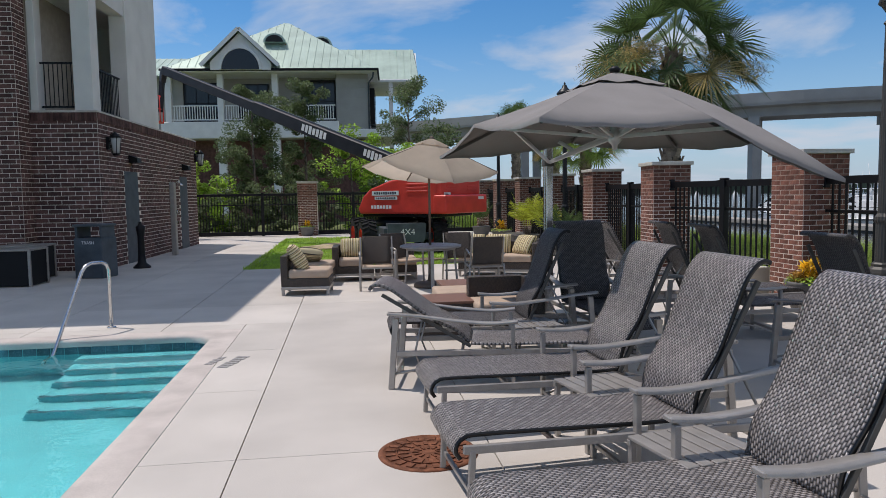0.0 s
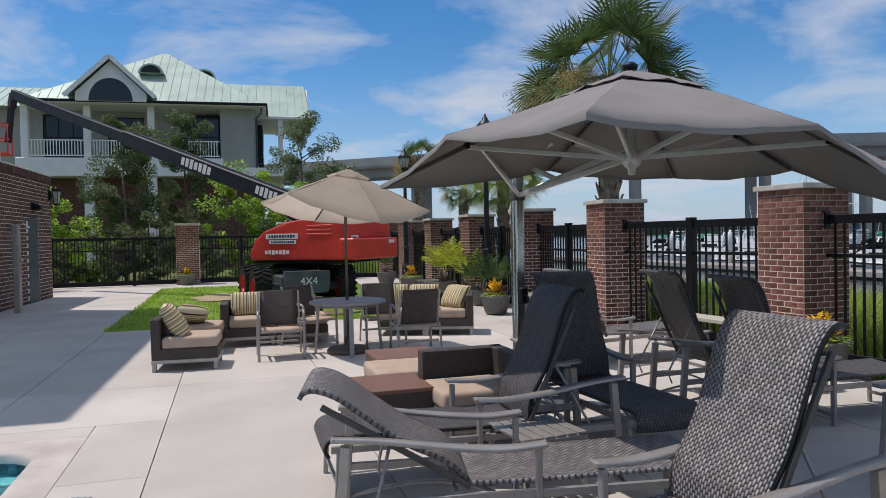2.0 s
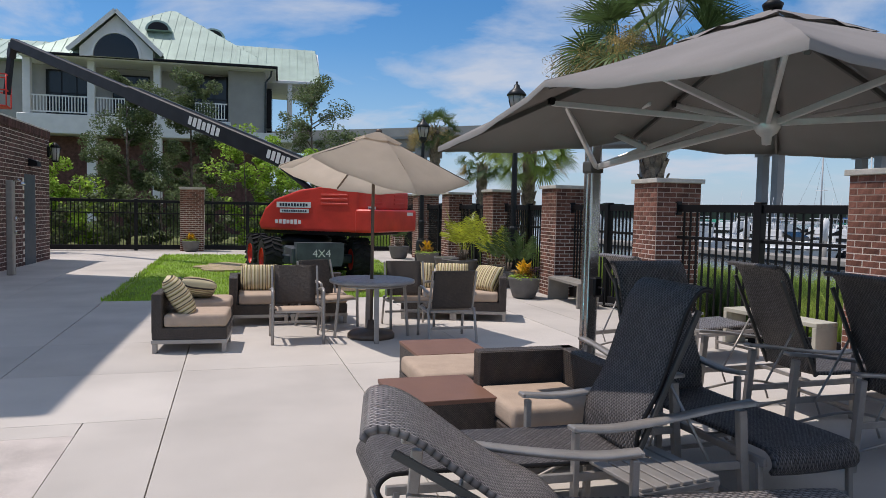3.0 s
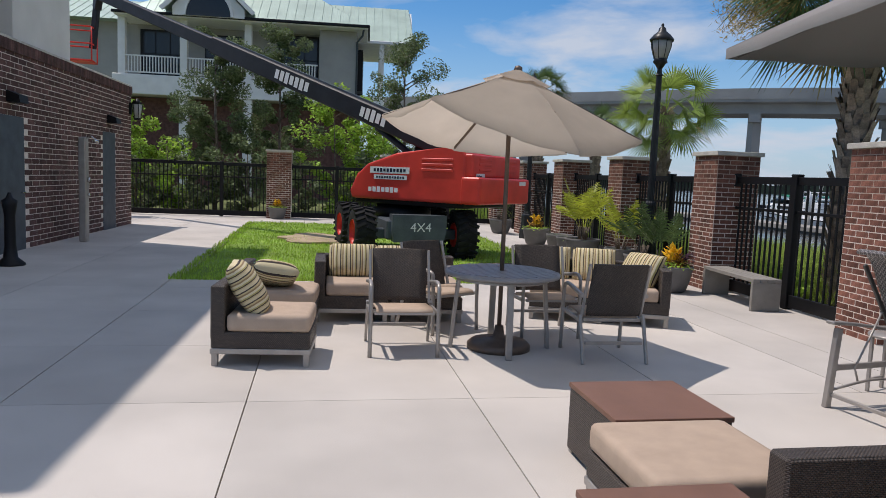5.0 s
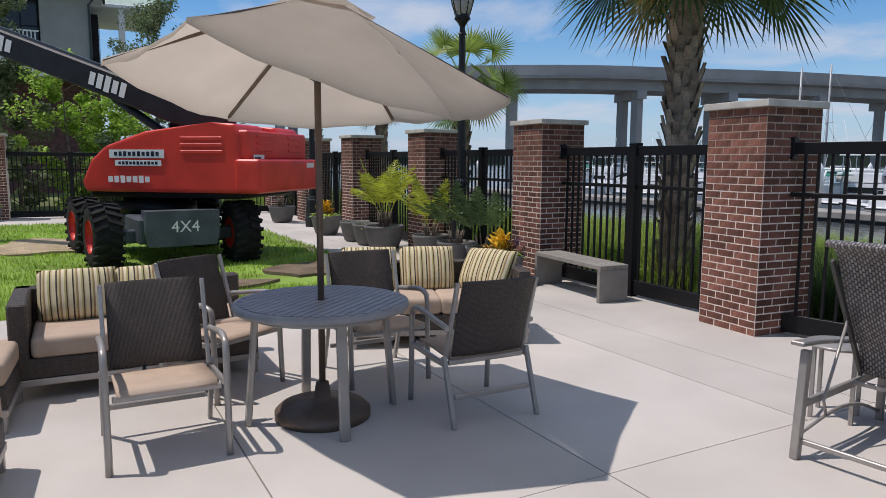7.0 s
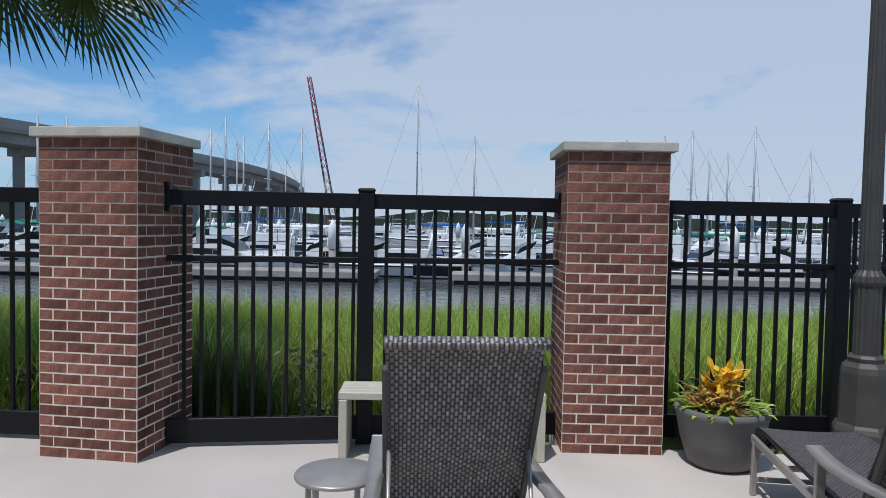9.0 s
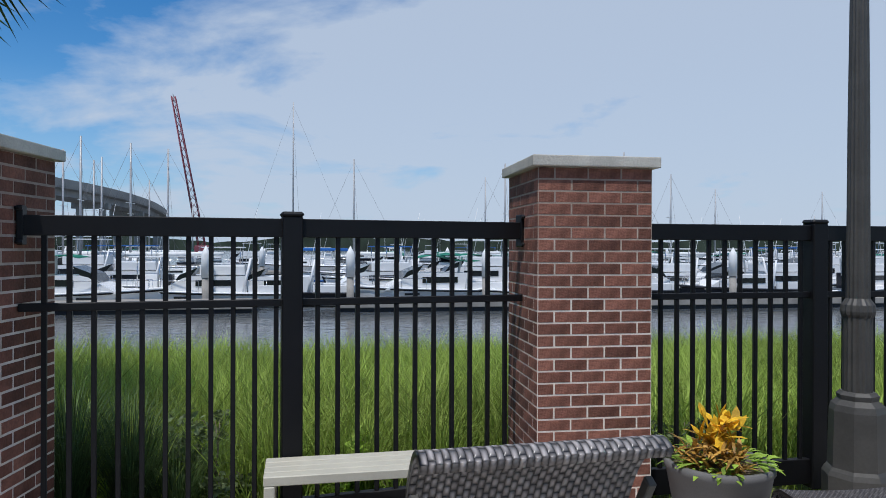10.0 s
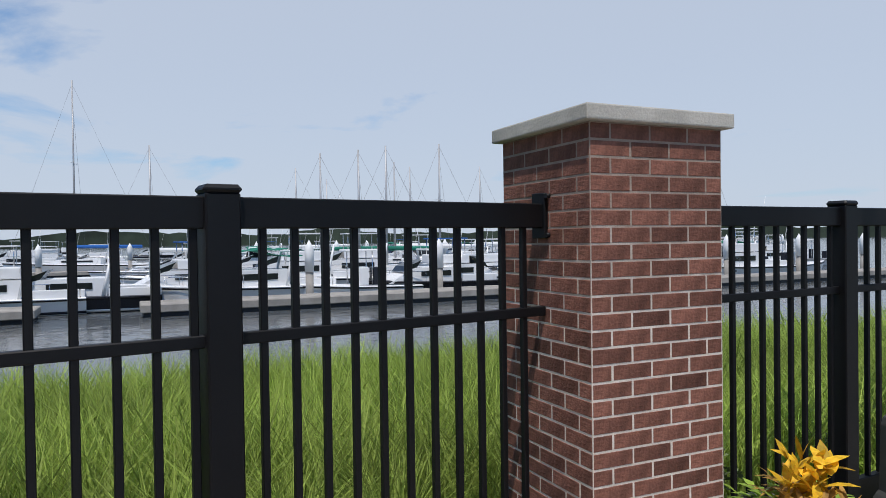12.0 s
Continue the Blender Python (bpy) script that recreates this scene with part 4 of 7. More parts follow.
def sofa_unit(m, backs="w", label="brown wicker sofa section with a tan seat cushion", w=0.80, d=0.80, name="sofa_section"):
    """Seat block on an aluminium base; backs on the sides named."""
    T = thing(name, label, "sofa", m, "wicker sofa sections")
    for x in (-w / 2 + 0.035, w / 2 - 0.035):
        for y in (-d / 2 + 0.035, d / 2 - 0.035):
            s = Mesh()
            s.box((x, y, 0.075), (0.05, 0.05, 0.15), None, 0.004)
            part("leg", s, M_ALU, T)
    s = Mesh()
    s.box((0, 0, 0.125), (w, d, 0.045), None, 0.005)
    part("base_rail", s, M_ALU, T)
    s = Mesh()
    s.box((0, 0, 0.215), (w - 0.01, d - 0.01, 0.14), None, 0.012).box_uv()
    part("seat_box", s, M_WICKERB, T)
    c, z = (0.0, 0.0, 0.355), (w - 0.01, d - 0.01, 0.145)
    if "w" in backs:
        c, z = (c[0] + 0.06, c[1], c[2]), (z[0] - 0.12, z[1], z[2])
    if "e" in backs:
        c, z = (c[0] - 0.06, c[1], c[2]), (z[0] - 0.12, z[1], z[2])
    if "n" in backs:
        c, z = (c[0], c[1] - 0.06, c[2]), (z[0], z[1] - 0.12, z[2])
    s = Mesh()
    cu = part("seat_cushion", cushion(s, c, z), M_CUSHION, T)
    part("piping", piping(c, z, c[2] + z[2] / 2 - 0.022), M_PIPING, cu)
    part("piping", piping(c, z, c[2] - z[2] / 2 + 0.022), M_PIPING, cu)
    for k in backs:
        s = Mesh()
        if k in "we":
            s.box(((-1 if k == "w" else 1) * (w / 2 - 0.06), 0, 0.44), (0.115, d - 0.005, 0.44), None, 0.012).box_uv()
        else:
            s.box((0, d / 2 - 0.06, 0.44), (w - 0.005, 0.115, 0.44), None, 0.012).box_uv()
        part("back_panel", s, M_WICKERB, T)
    return T


def pillow(m, w=0.56, h=0.50, label="plump cream, olive and brown striped pillow", across=True):
    """Stuffed square: lies in x-y with its centre at the origin."""
    T = Mesh()
    n = 14
    rows_top, rows_bot = [], []
    for i in range(n + 1):
        a, b = [], []
        for j in range(n + 1):
            u, v = i / n * 2 - 1, j / n * 2 - 1
            t = ((1 - abs(u) ** 2.6) * (1 - abs(v) ** 2.6)) ** 0.42 * 0.115
            pin = 1 - 0.06 * (abs(u) * abs(v)) - 0.05 * (1 - abs(u)) * abs(v) ** 4 - 0.05 * (1 - abs(v)) * abs(u) ** 4
            x, y = u * w / 2 * pin, v * h / 2 * pin
            wr = 0.006 * noise.noise((u * 3, v * 3, w * 9))
            a.append((x, y, t + wr))
            b.append((x, y, -t + wr))
        rows_top.append(a)
        rows_bot.append(b)
    T.sheet(rows_top)
    T.sheet(rows_bot)
    bmesh.ops.remove_doubles(T.bm, verts=T.bm.verts, dist=0.0005)
    ob = part("striped_pillow", T, M_STRIPE)
    ob.matrix_basis = m
    tagged(ob, label, "pillow", "striped pillows")
    return ob


# near pair of sofa sections and their pillows
sofa_unit(at(0.565, 11.65, -6.5), "w", "brown wicker armless sofa section with a tan cushion", 0.80, 0.68)
sofa_unit(at(0.64, 12.84, -6.5), "w", "brown wicker armless sofa section with a flat tan cushion", 0.80, 0.68)
pillow(at(0.41, 11.62, -24, 0.60) @ pose(0, 0, 0, 0, 58, 24), 0.54, 0.53)
pillow(at(0.60, 12.74, 96, 0.565) @ pose(0, 0, 0, 10, 20, 0), 0.50, 0.48)
sofa_unit(at(1.42, 13.42, -3), "wn", "brown wicker corner sofa section with a tan cushion")
sofa_unit(at(2.24, 13.38, -3), "n", "brown wicker armless sofa section with a tan cushion")
pillow(at(1.45, 13.62, -3, 0.60) @ pose(0, 0, 0, 68, 0, 0), 0.56, 0.42)
pillow(at(1.95, 13.62, -3, 0.60) @ pose(0, 0, 0, 66, 0, 0), 0.5, 0.4)
# sofa by the planters
sofa_unit(at(3.98, 13.42, -22), "n", "brown wicker armless sofa section with a tan cushion")
sofa_unit(at(4.70, 13.12, -22), "ne", "brown wicker corner sofa section with a tan cushion")
pillow(at(3.86, 13.66, -22, 0.60) @ pose(0, 0, 0, 68, 0, 0), 0.54, 0.46)
pillow(at(4.36, 13.46, -22, 0.60) @ pose(0, 0, 0, 68, 0, 0), 0.54, 0.46)
pillow(at(4.80, 13.10, -68, 0.60) @ pose(0, 0, 0, 58, 0, 0), 0.56, 0.46)


def cube_table(m, w=0.66, h=0.42):
    T = thing("coffee_table", "square wicker coffee table with a brown top", "coffee table", m, "wicker coffee tables")
    s = Mesh()
    s.box((0, 0, (h - 0.02) / 2 + 0.01), (w - 0.01, w - 0.01, h - 0.04), None, 0.01).box_uv()
    part("wicker_body", s, M_WICKERB, T)
    s = Mesh()
    s.box((0, 0, h - 0.014), (w, w, 0.03), None, 0.006, 2)
    part("tabletop", s, M_BROWNTOP, T)
    for x in (-1, 1):
        for y in (-1, 1):
            s = Mesh()
            s.box((x * (w / 2 - 0.04), y * (w / 2 - 0.04), 0.012), (0.05, 0.05, 0.024))
            part("foot", s, M_ALU, T)
    return T


CT = cube_table(at(2.16, 7.65, -2))
copy_thing(CT, at(2.70, 9.03, -2))
sofa_unit(at(2.84, 7.36, -2), "ne", "brown wicker corner sofa section with a tan cushion", 0.76, 0.74)
sofa_unit(at(2.56, 8.33, -2), "", "armless wicker ottoman with a tan cushion", 0.74, 0.72, "ottoman")

# ---- round dining table, chairs and umbrella ----
RT = thing("round_table", "round grey metal patio table with an umbrella hole", "table", at(2.71, 11.86, 39))
s = Mesh()
s.lathe([(0.03, 0.705), (0.50, 0.705), (0.535, 0.70), (0.545, 0.715), (0.54, 0.735), (0.52, 0.742), (0.03, 0.742), (0.03, 0.705)], 48, close=False)
part("tabletop", s, M_TABLE, RT, "ribbed grey top")
s = Mesh()
for k in range(-9, 10):
    hw = math.sqrt(max(0.0, 0.50 ** 2 - (k * 0.053) ** 2))
    if hw > 0.06:
        for x0, x1 in ((-hw, -0.04), (0.04, hw)) if abs(k) < 1 else ((-hw, hw),):
            s.box(((x0 + x1) / 2, k * 0.053, 0.7425), (x1 - x0, 0.045, 0.007))
part("top_slats", s, M_TABLE, RT)
for k in range(4):
    a = math.pi / 4 + k * math.pi / 2
    s = Mesh()
    s.span((0.41 * math.cos(a), 0.41 * math.sin(a), 0.70), (0.47 * math.cos(a), 0.47 * math.sin(a), 0), 0.06, 0.035, 0.006, (math.cos(a), math.sin(a), 0))
    part("leg", s, M_ALU, RT)
s = Mesh()
s.lathe([(0.44, 0.66), (0.44, 0.70), (0.41, 0.70), (0.41, 0.66), (0.44, 0.66)], 32, close=False)
part("apron", s, M_ALU, RT)


def patio_chair(m):
    T = thing("patio_chair", "taupe aluminium patio armchair with a brown woven back", "chair", m, "patio chairs round the table")
    s = Mesh()
    seat = curve([(0.25, 0, 0.40), (0.20, 0, 0.43), (0.0, 0, 0.42), (-0.22, 0, 0.40)], 10)
    s.sheet([[(p.x, y, p.z) for y in np.linspace(-0.25, 0.25, 5)] for p in seat], 0.02)
    part("seat", s, M_CUSHION, T, "tan sling seat")
    s = Mesh()
    bk_ = curve([(-0.22, 0, 0.42), (-0.27, 0, 0.62), (-0.345, 0, 0.86), (-0.36, 0, 0.90)], 14)
    s.sheet([[(p.x - 0.03 * (1 - (y / 0.25) ** 2), y, p.z) for y in np.linspace(-0.25, 0.25, 7)] for p in bk_], 0.018)
    part("backrest", s, M_WICKERB, T, "brown woven back")
    for sy in (-1, 1):
        y = sy * 0.30
        s = Mesh()
        s.tube(curve([(0.26, y, 0.0), (0.245, y, 0.3), (0.235, y, 0.58), (0.20, y, 0.635), (0.1, y, 0.65), (-0.12, y, 0.62), (-0.27, y, 0.60)], 18), 0.019, 8)
        part("armrest", s, M_ALU, T)
        s = Mesh()
        s.span((-0.22, y, 0.42), (-0.36, y, 0.0), 0.026, 0.034, 0.004)
        part("leg", s, M_ALU, T)
        s = Mesh()
        s.span((-0.2, y * 0.93, 0.40), (-0.35, y * 0.93, 0.89), 0.024, 0.028, 0.004)
        part("back_post", s, M_ALU, T)
        s = Mesh()
        s.span((0.24, y, 0.39), (-0.23, y, 0.37), 0.022, 0.035, 0.004)
        part("side_rail", s, M_ALU, T)
    for x, z in ((0.235, 0.39), (-0.22, 0.375), (-0.30, 0.18)):
        s = Mesh()
        s.span((x, -0.27, z), (x, 0.27, z), 0.024, 0.032, 0.004)
        part("crossbar", s, M_ALU, T)
    return T


CH0 = patio_chair(at(1.755, 11.81, -92.5))
copy_thing(CH0, at(2.31, 12.74, -62))
copy_thing(CH0, at(3.37, 12.46, -93))
copy_thing(CH0, at(3.61, 11.565, 87))

UM = thing("patio_umbrella", "beige canvas market umbrella on a bronze pole", "umbrella", at(2.70, 11.85, 0))
s = Mesh()
s.lathe([(0.30, 0.0), (0.30, 0.045), (0.27, 0.075), (0.10, 0.10), (0.055, 0.12), (0.04, 0.22), (0.0, 0.22)], 32)
part("base", s, M_BRONZE, UM)
s = Mesh()
s.tube([(0, 0, 0.1), (0, 0, 2.56)], 0.021, 14)
part("pole", s, M_BRONZE, UM)
TILT = Matrix.Translation((0.0, 0, 2.02)) @ pose(0, 0, 0, -1.5, 6.4, 0)
U_DZ = (0.02, 0.07, -0.20, 0.10, 0.02, -0.10)
NR = 6
UR, UD = 1.20, 0.56


def rim(k, f, sag=0.0):
    a = 2 * math.pi * k / NR + radians(161)
    return Vector((UR * f * math.cos(a), UR * f * math.sin(a), UD * (1 - f ** 1.1) + sag + U_DZ[k % NR] * f * f))


for k in range(NR):
    s = Mesh()
    rows = []
    for i, f in enumerate((0.14, 0.3, 0.5, 0.7, 0.86, 1.0, 1.0)):
        r = []
        for j in range(9):
            t = j / 8
            q = rim(k, f).lerp(rim(k + 1, f), t)
            q.z -= 0.05 * f * f * 4 * t * (1 - t) + 0.008 * math.sin(j * 1.7 + k * 2.9 + f * 8) * f
            if i == 6:
                q.z -= 0.025
                q.x *= 1.004
                q.y *= 1.004
            r.append(TILT @ q)
        rows.append(r)
    s.sheet(rows)
    part("canopy_panel", s, M_CANVAS, UM, "beige canvas panel with a hem")
    s = Mesh()
    s.sheet([[TILT @ (rim(k, f).lerp(rim(k + 1, f), t) + Vector((0, 0, 0.035 - 0.02 * 4 * t * (1 - t) * (f > 0.2)))) for t in (0, 0.25, 0.5, 0.75, 1)] for f in (0.02, 0.12, 0.19, 0.26)])
    part("vent_panel", s, M_CANVAS, UM, "beige canvas vent flap")
s = Mesh()
s.lathe([(0.02, 0.48), (0.045, 0.51), (0.02, 0.54), (0.04, 0.58), (0.035, 0.615), (0.0, 0.63)], 14)
part("finial", s, M_BRONZE, UM, m=TILT)
s = Mesh()
s.lathe([(0.03, 0.05), (0.055, 0.06), (0.055, 0.12), (0.03, 0.13)], 12)
part("hub", s, M_BRONZE, UM, m=TILT)
for k in range(NR):
    s = Mesh()
    s.span(TILT @ (rim(k, 0.03) - Vector((0, 0, 0.012))), TILT @ (rim(k, 0.99) - Vector((0, 0, 0.012))), 0.016, 0.02, 0.0)
    rb = part("rib", s, M_BRONZE, UM)
    s = Mesh()
    s.span(TILT @ Vector((0.04 * math.cos(2 * math.pi * k / NR + radians(161)), 0.04 * math.sin(2 * math.pi * k / NR + radians(161)), 0.09)), TILT @ (rim(k, 0.46) - Vector((0, 0, 0.02))), 0.012, 0.016)
    part("strut", s, M_BRONZE, rb)

# ---- cantilever umbrella ----
CU = thing("cantilever_umbrella", "large taupe cantilever umbrella on a steel mast", "umbrella", at(0, 0, 0))
HUB = Vector((3.77, 6.45, 2.20))
MAST = Vector((3.62, 8.12, 0))
CD, CN = 0.60, 8
# rim corners about the hub: long corner ribs and short middle ribs, the south-east one sagging
C_RIM = ((-1.59, 1.30, -0.13), (-1.48, -0.06, 0.10), (-1.29, -1.52, 0.0), (0.23, -1.45, 0.02), (1.40, -1.53, -0.50), (1.55, 0.02, -0.06), (1.46, 1.42, 0.0), (0.10, 1.50, 0.06))


def crim(k, f):
    """A point on the drooping square canopy, at a share of the way to rim point k."""
    x, y, z = C_RIM[k % CN]
    return HUB + Vector((x * f, y * f, CD * (1 - f ** 1.08) + z * f * f))


for k in range(CN):
    s = Mesh()
    rows = []
    for i, f in enumerate((0.16, 0.32, 0.5, 0.68, 0.84, 1.0, 1.0)):
        r = []
        for j in range(9):
            t = j / 8
            q = crim(k, f).lerp(crim(k + 1, f), t)
            q.z -= 0.045 * f * f * 4 * t * (1 - t) + 0.006 * math.sin(j * 1.9 + k * 2.3 + f * 7) * f
            if i == 6:
                q.z -= 0.035
            r.append(q)
        rows.append(r)
    s.sheet(rows)
    part("canopy_panel", s, M_CANVASG, CU, "taupe canvas panel with a narrow hem")
for k in range(CN):
    s = Mesh()
    s.sheet([[crim(k, f).lerp(crim(k + 1, f), t) + Vector((0, 0, 0.028 - 0.015 * 4 * t * (1 - t) * (f > 0.2) + 0.006 * math.sin(k * 3.1 + t * 9))) for t in (0, 0.25, 0.5, 0.75, 1)] for f in (0.01, 0.12, 0.19, 0.26)])
    part("vent_panel", s, M_CANVASG, CU, "creased canvas vent flap")
s = Mesh()
s.lathe([(0.05, CD + 0.03), (0.06, CD + 0.06), (0.03, CD + 0.085), (0.0, CD + 0.09)], 12)
part("cap", s, M_BLACK, CU, "black plastic top cap", m=Matrix.Translation(HUB))
s = Mesh()
s.lathe([(0.0, -0.15), (0.025, -0.145), (0.03, -0.10), (0.055, -0.08), (0.075, -0.05), (0.075, 0.02), (0.04, 0.04), (0.03, 0.50)], 14, close=False)
part("hub", s, M_SILVER, CU, m=Matrix.Translation(HUB))
for k in range(CN):
    c_, e_ = crim(k, 0.03), crim(k, 0.985)
    m_ = crim(k, 0.5)
    s = Mesh()
    for a, b in ((c_, m_), (m_, e_)):
        s.span(a - Vector((0, 0, 0.035)), b - Vector((0, 0, 0.035)), 0.022, 0.034, 0.004)
    rb = part("rib", s, M_LAMPGREY, CU, "dark grey canopy rib")
    x, y, z = C_RIM[k]
    d = Vector((x, y, 0)).normalized()
    s = Mesh()
    s.span(HUB + d * 0.06 + Vector((0, 0, -0.02)), crim(k, 0.62) - Vector((0, 0, 0.055)), 0.026, 0.036, 0.004)
    part("strut", s, M_SILVER, rb, "bright aluminium strut")
    s = Mesh()
    s.box((0, 0, 0), (0.05, 0.05, 0.05), Matrix.Translation(crim(k, 0.62) - Vector((0, 0, 0.045))), 0.008)
    part("bracket", s, M_BLACK, rb)
s = Mesh()
for dy in (-0.032, 0.032):
    s.box((MAST.x, MAST.y + dy, 1.17), (0.095, 0.058, 2.34), None, 0.018, 3)
part("mast", s, M_CHROME, CU, "brushed twin-tube steel mast")
s = Mesh()
s.box((MAST.x, MAST.y, 0.03), (0.9, 0.9, 0.06), None, 0.01)
part("base_plate", s, M_CHASSIS, CU)
s = Mesh()
s.box((MAST.x, MAST.y, 2.0), (0.12, 0.14, 0.10), None, 0.02, 2)
part("slider", s, M_LAMPGREY, CU, "grey sliding collar")
s = Mesh()
s.box((MAST.x, MAST.y, 2.335), (0.11, 0.14, 0.07), None, 0.02, 2)
part("mast_head", s, M_SILVER, CU)
Y_, T_ = Vector((MAST.x, MAST.y - 0.05, 2.0)), Vector((MAST.x, MAST.y - 0.03, 2.33))
for a, b in ((Y_, Vector((2.88, 7.31, 2.40))), (Y_, Vector((4.42, 7.45, 2.40))), (Y_, HUB + Vector((0.02, 0.12, -0.02))), (T_, Vector((3.63, 7.40, 2.42))), (T_, Vector((3.77, 7.62, 2.12))), (T_, Vector((3.50, 8.02, 2.22)))):
    s = Mesh()
    s.span(a, b, 0.028, 0.044, 0.006)
    part("arm", s, M_SILVER, CU, "bright aluminium arm")
s = Mesh()
s.box((MAST.x, MAST.y - 0.09, 1.05), (0.08, 0.1, 0.16), None, 0.015)
cb = part("crank_box", s, M_BLACK, CU)
s = Mesh()
s.tube([(MAST.x, MAST.y - 0.14, 1.05), (MAST.x, MAST.y - 0.2, 1.05), (MAST.x + 0.02, MAST.y - 0.2, 0.92)], 0.009, 6)
part("crank_handle", s, M_BLACK, cb)

# ---- lamps, planters, benches, small fixtures ----


def street_lamp(m, mat, top=4.45):
    T = thing("street_lamp", "tall fluted street lamp with an acorn glass lantern", "street lamp", m, "street lamps along the fence")
    s = Mesh()
    s.lathe([(0.20, 0.0), (0.20, 0.22), (0.185, 0.25), (0.17, 0.27), (0.16, 0.62), (0.15, 0.66), (0.115, 0.69), (0.12, 0.72), (0.10, 0.74)], 8)
    part("base", s, mat, T)
    for f in T.children[0].data.polygons:
        f.use_smooth = False
    s = Mesh()
    n = 16
    prof = [(0.085, 0.72), (0.083, 1.2), (0.095, 1.22), (0.10, 1.24), (0.095, 1.28), (0.068, 1.32), (0.062, 2.4), (0.05, top - 0.95), (0.068, top - 0.93), (0.045, top - 0.90), (0.04, top - 0.80)]
    rings = []
    for r, z in prof:
        rings.append([s.bm.verts.new((r * (1 if k % 2 else 0.92) * math.cos(2 * math.pi * k / (2 * n)), r * (1 if k % 2 else 0.92) * math.sin(2 * math.pi * k / (2 * n)), z)) for k in range(2 * n)])
    for a, b in zip(rings, rings[1:]):
        for k in range(2 * n):
            s.bm.faces.new((a[k], a[(k + 1) % (2 * n)], b[(k + 1) % (2 * n)], b[k]))
    part("pole", s, mat, T)
    s = Mesh()
    s.lathe([(0.04, top - 0.82), (0.09, top - 0.74), (0.13, top - 0.70), (0.115, top - 0.66), (0.12, top - 0.64)], 16)
    part("lantern_collar", s, mat, T)
    s = Mesh()
    s.lathe([(0.115, top - 0.64), (0.17, top - 0.45), (0.185, top - 0.32)], 8)
    part("lantern_glass", s, M_LAMPGLASS, T)
    for k in range(8):
        a = 2 * math.pi * k / 8
        s = Mesh()
        s.tube([(0.118 * math.cos(a), 0.118 * math.sin(a), top - 0.64), (0.175 * math.cos(a), 0.175 * math.sin(a), top - 0.45), (0.19 * math.cos(a), 0.19 * math.sin(a), top - 0.32)], 0.007, 5)
        part("lantern_bar", s, mat, T)
    s = Mesh()
    s.lathe([(0.21, top - 0.33), (0.215, top - 0.30), (0.15, top - 0.22), (0.075, top - 0.16), (0.06, top - 0.10), (0.02, top - 0.07), (0.028, top - 0.04), (0.0, top)], 16)
    part("lantern_hood", s, mat, T)
    return T


street_lamp(at(7.35, 6.90, 0), M_LAMPGREY, 4.45)
lamp_n = street_lamp(at(7.22, 17.43, 0), M_LAMPDK, 4.52)
copy_thing(lamp_n, at(7.15, 24.1, 0))


def leaf(mesh, base, direction, length, width, droop=0.3, bend=3):
    """A pointed leaf blade, bent down along its length."""
    d = Vector(direction).normalized()
    side = d.cross(Vector((0, 0, 1)))
    if side.length < 0.05:
        side = Vector((1, 0, 0))
    side.normalize()
    p = Vector(base)
    rows = []
    for i in range(bend + 1):
        t = i / bend
        w_ = width * (math.sin(math.pi * min(1, 0.12 + t * 0.88)) + 0.05) * (1 if i < bend else 0.05)
        rows.append((p - side * w_ / 2, p + side * w_ / 2))
        d = (d + Vector((0, 0, -droop / bend))).normalized()
        p = p + d * length / bend
    v = [[mesh.bm.verts.new(q) for q in r] for r in rows]
    for a, b in zip(v, v[1:]):
        mesh.bm.faces.new((a[0], a[1], b[1], b[0]))


def pot_part(T, r, h):
    s = Mesh()
    s.lathe([(r * 0.55, 0.0), (r * 0.72, 0.03), (r * 0.88, h * 0.45), (r * 0.98, h * 0.86), (r * 1.02, h * 0.90), (r * 1.02, h), (r * 0.92, h), (r * 0.9, h * 0.86)], 32, close=False)
    part("pot", s, M_POT, T, "grey round planter bowl")
    s = Mesh()
    s.lathe([(0.001, h * 0.87), (r * 0.9, h * 0.87)], 24, close=False)
    part("soil", s, M_SOIL, T)


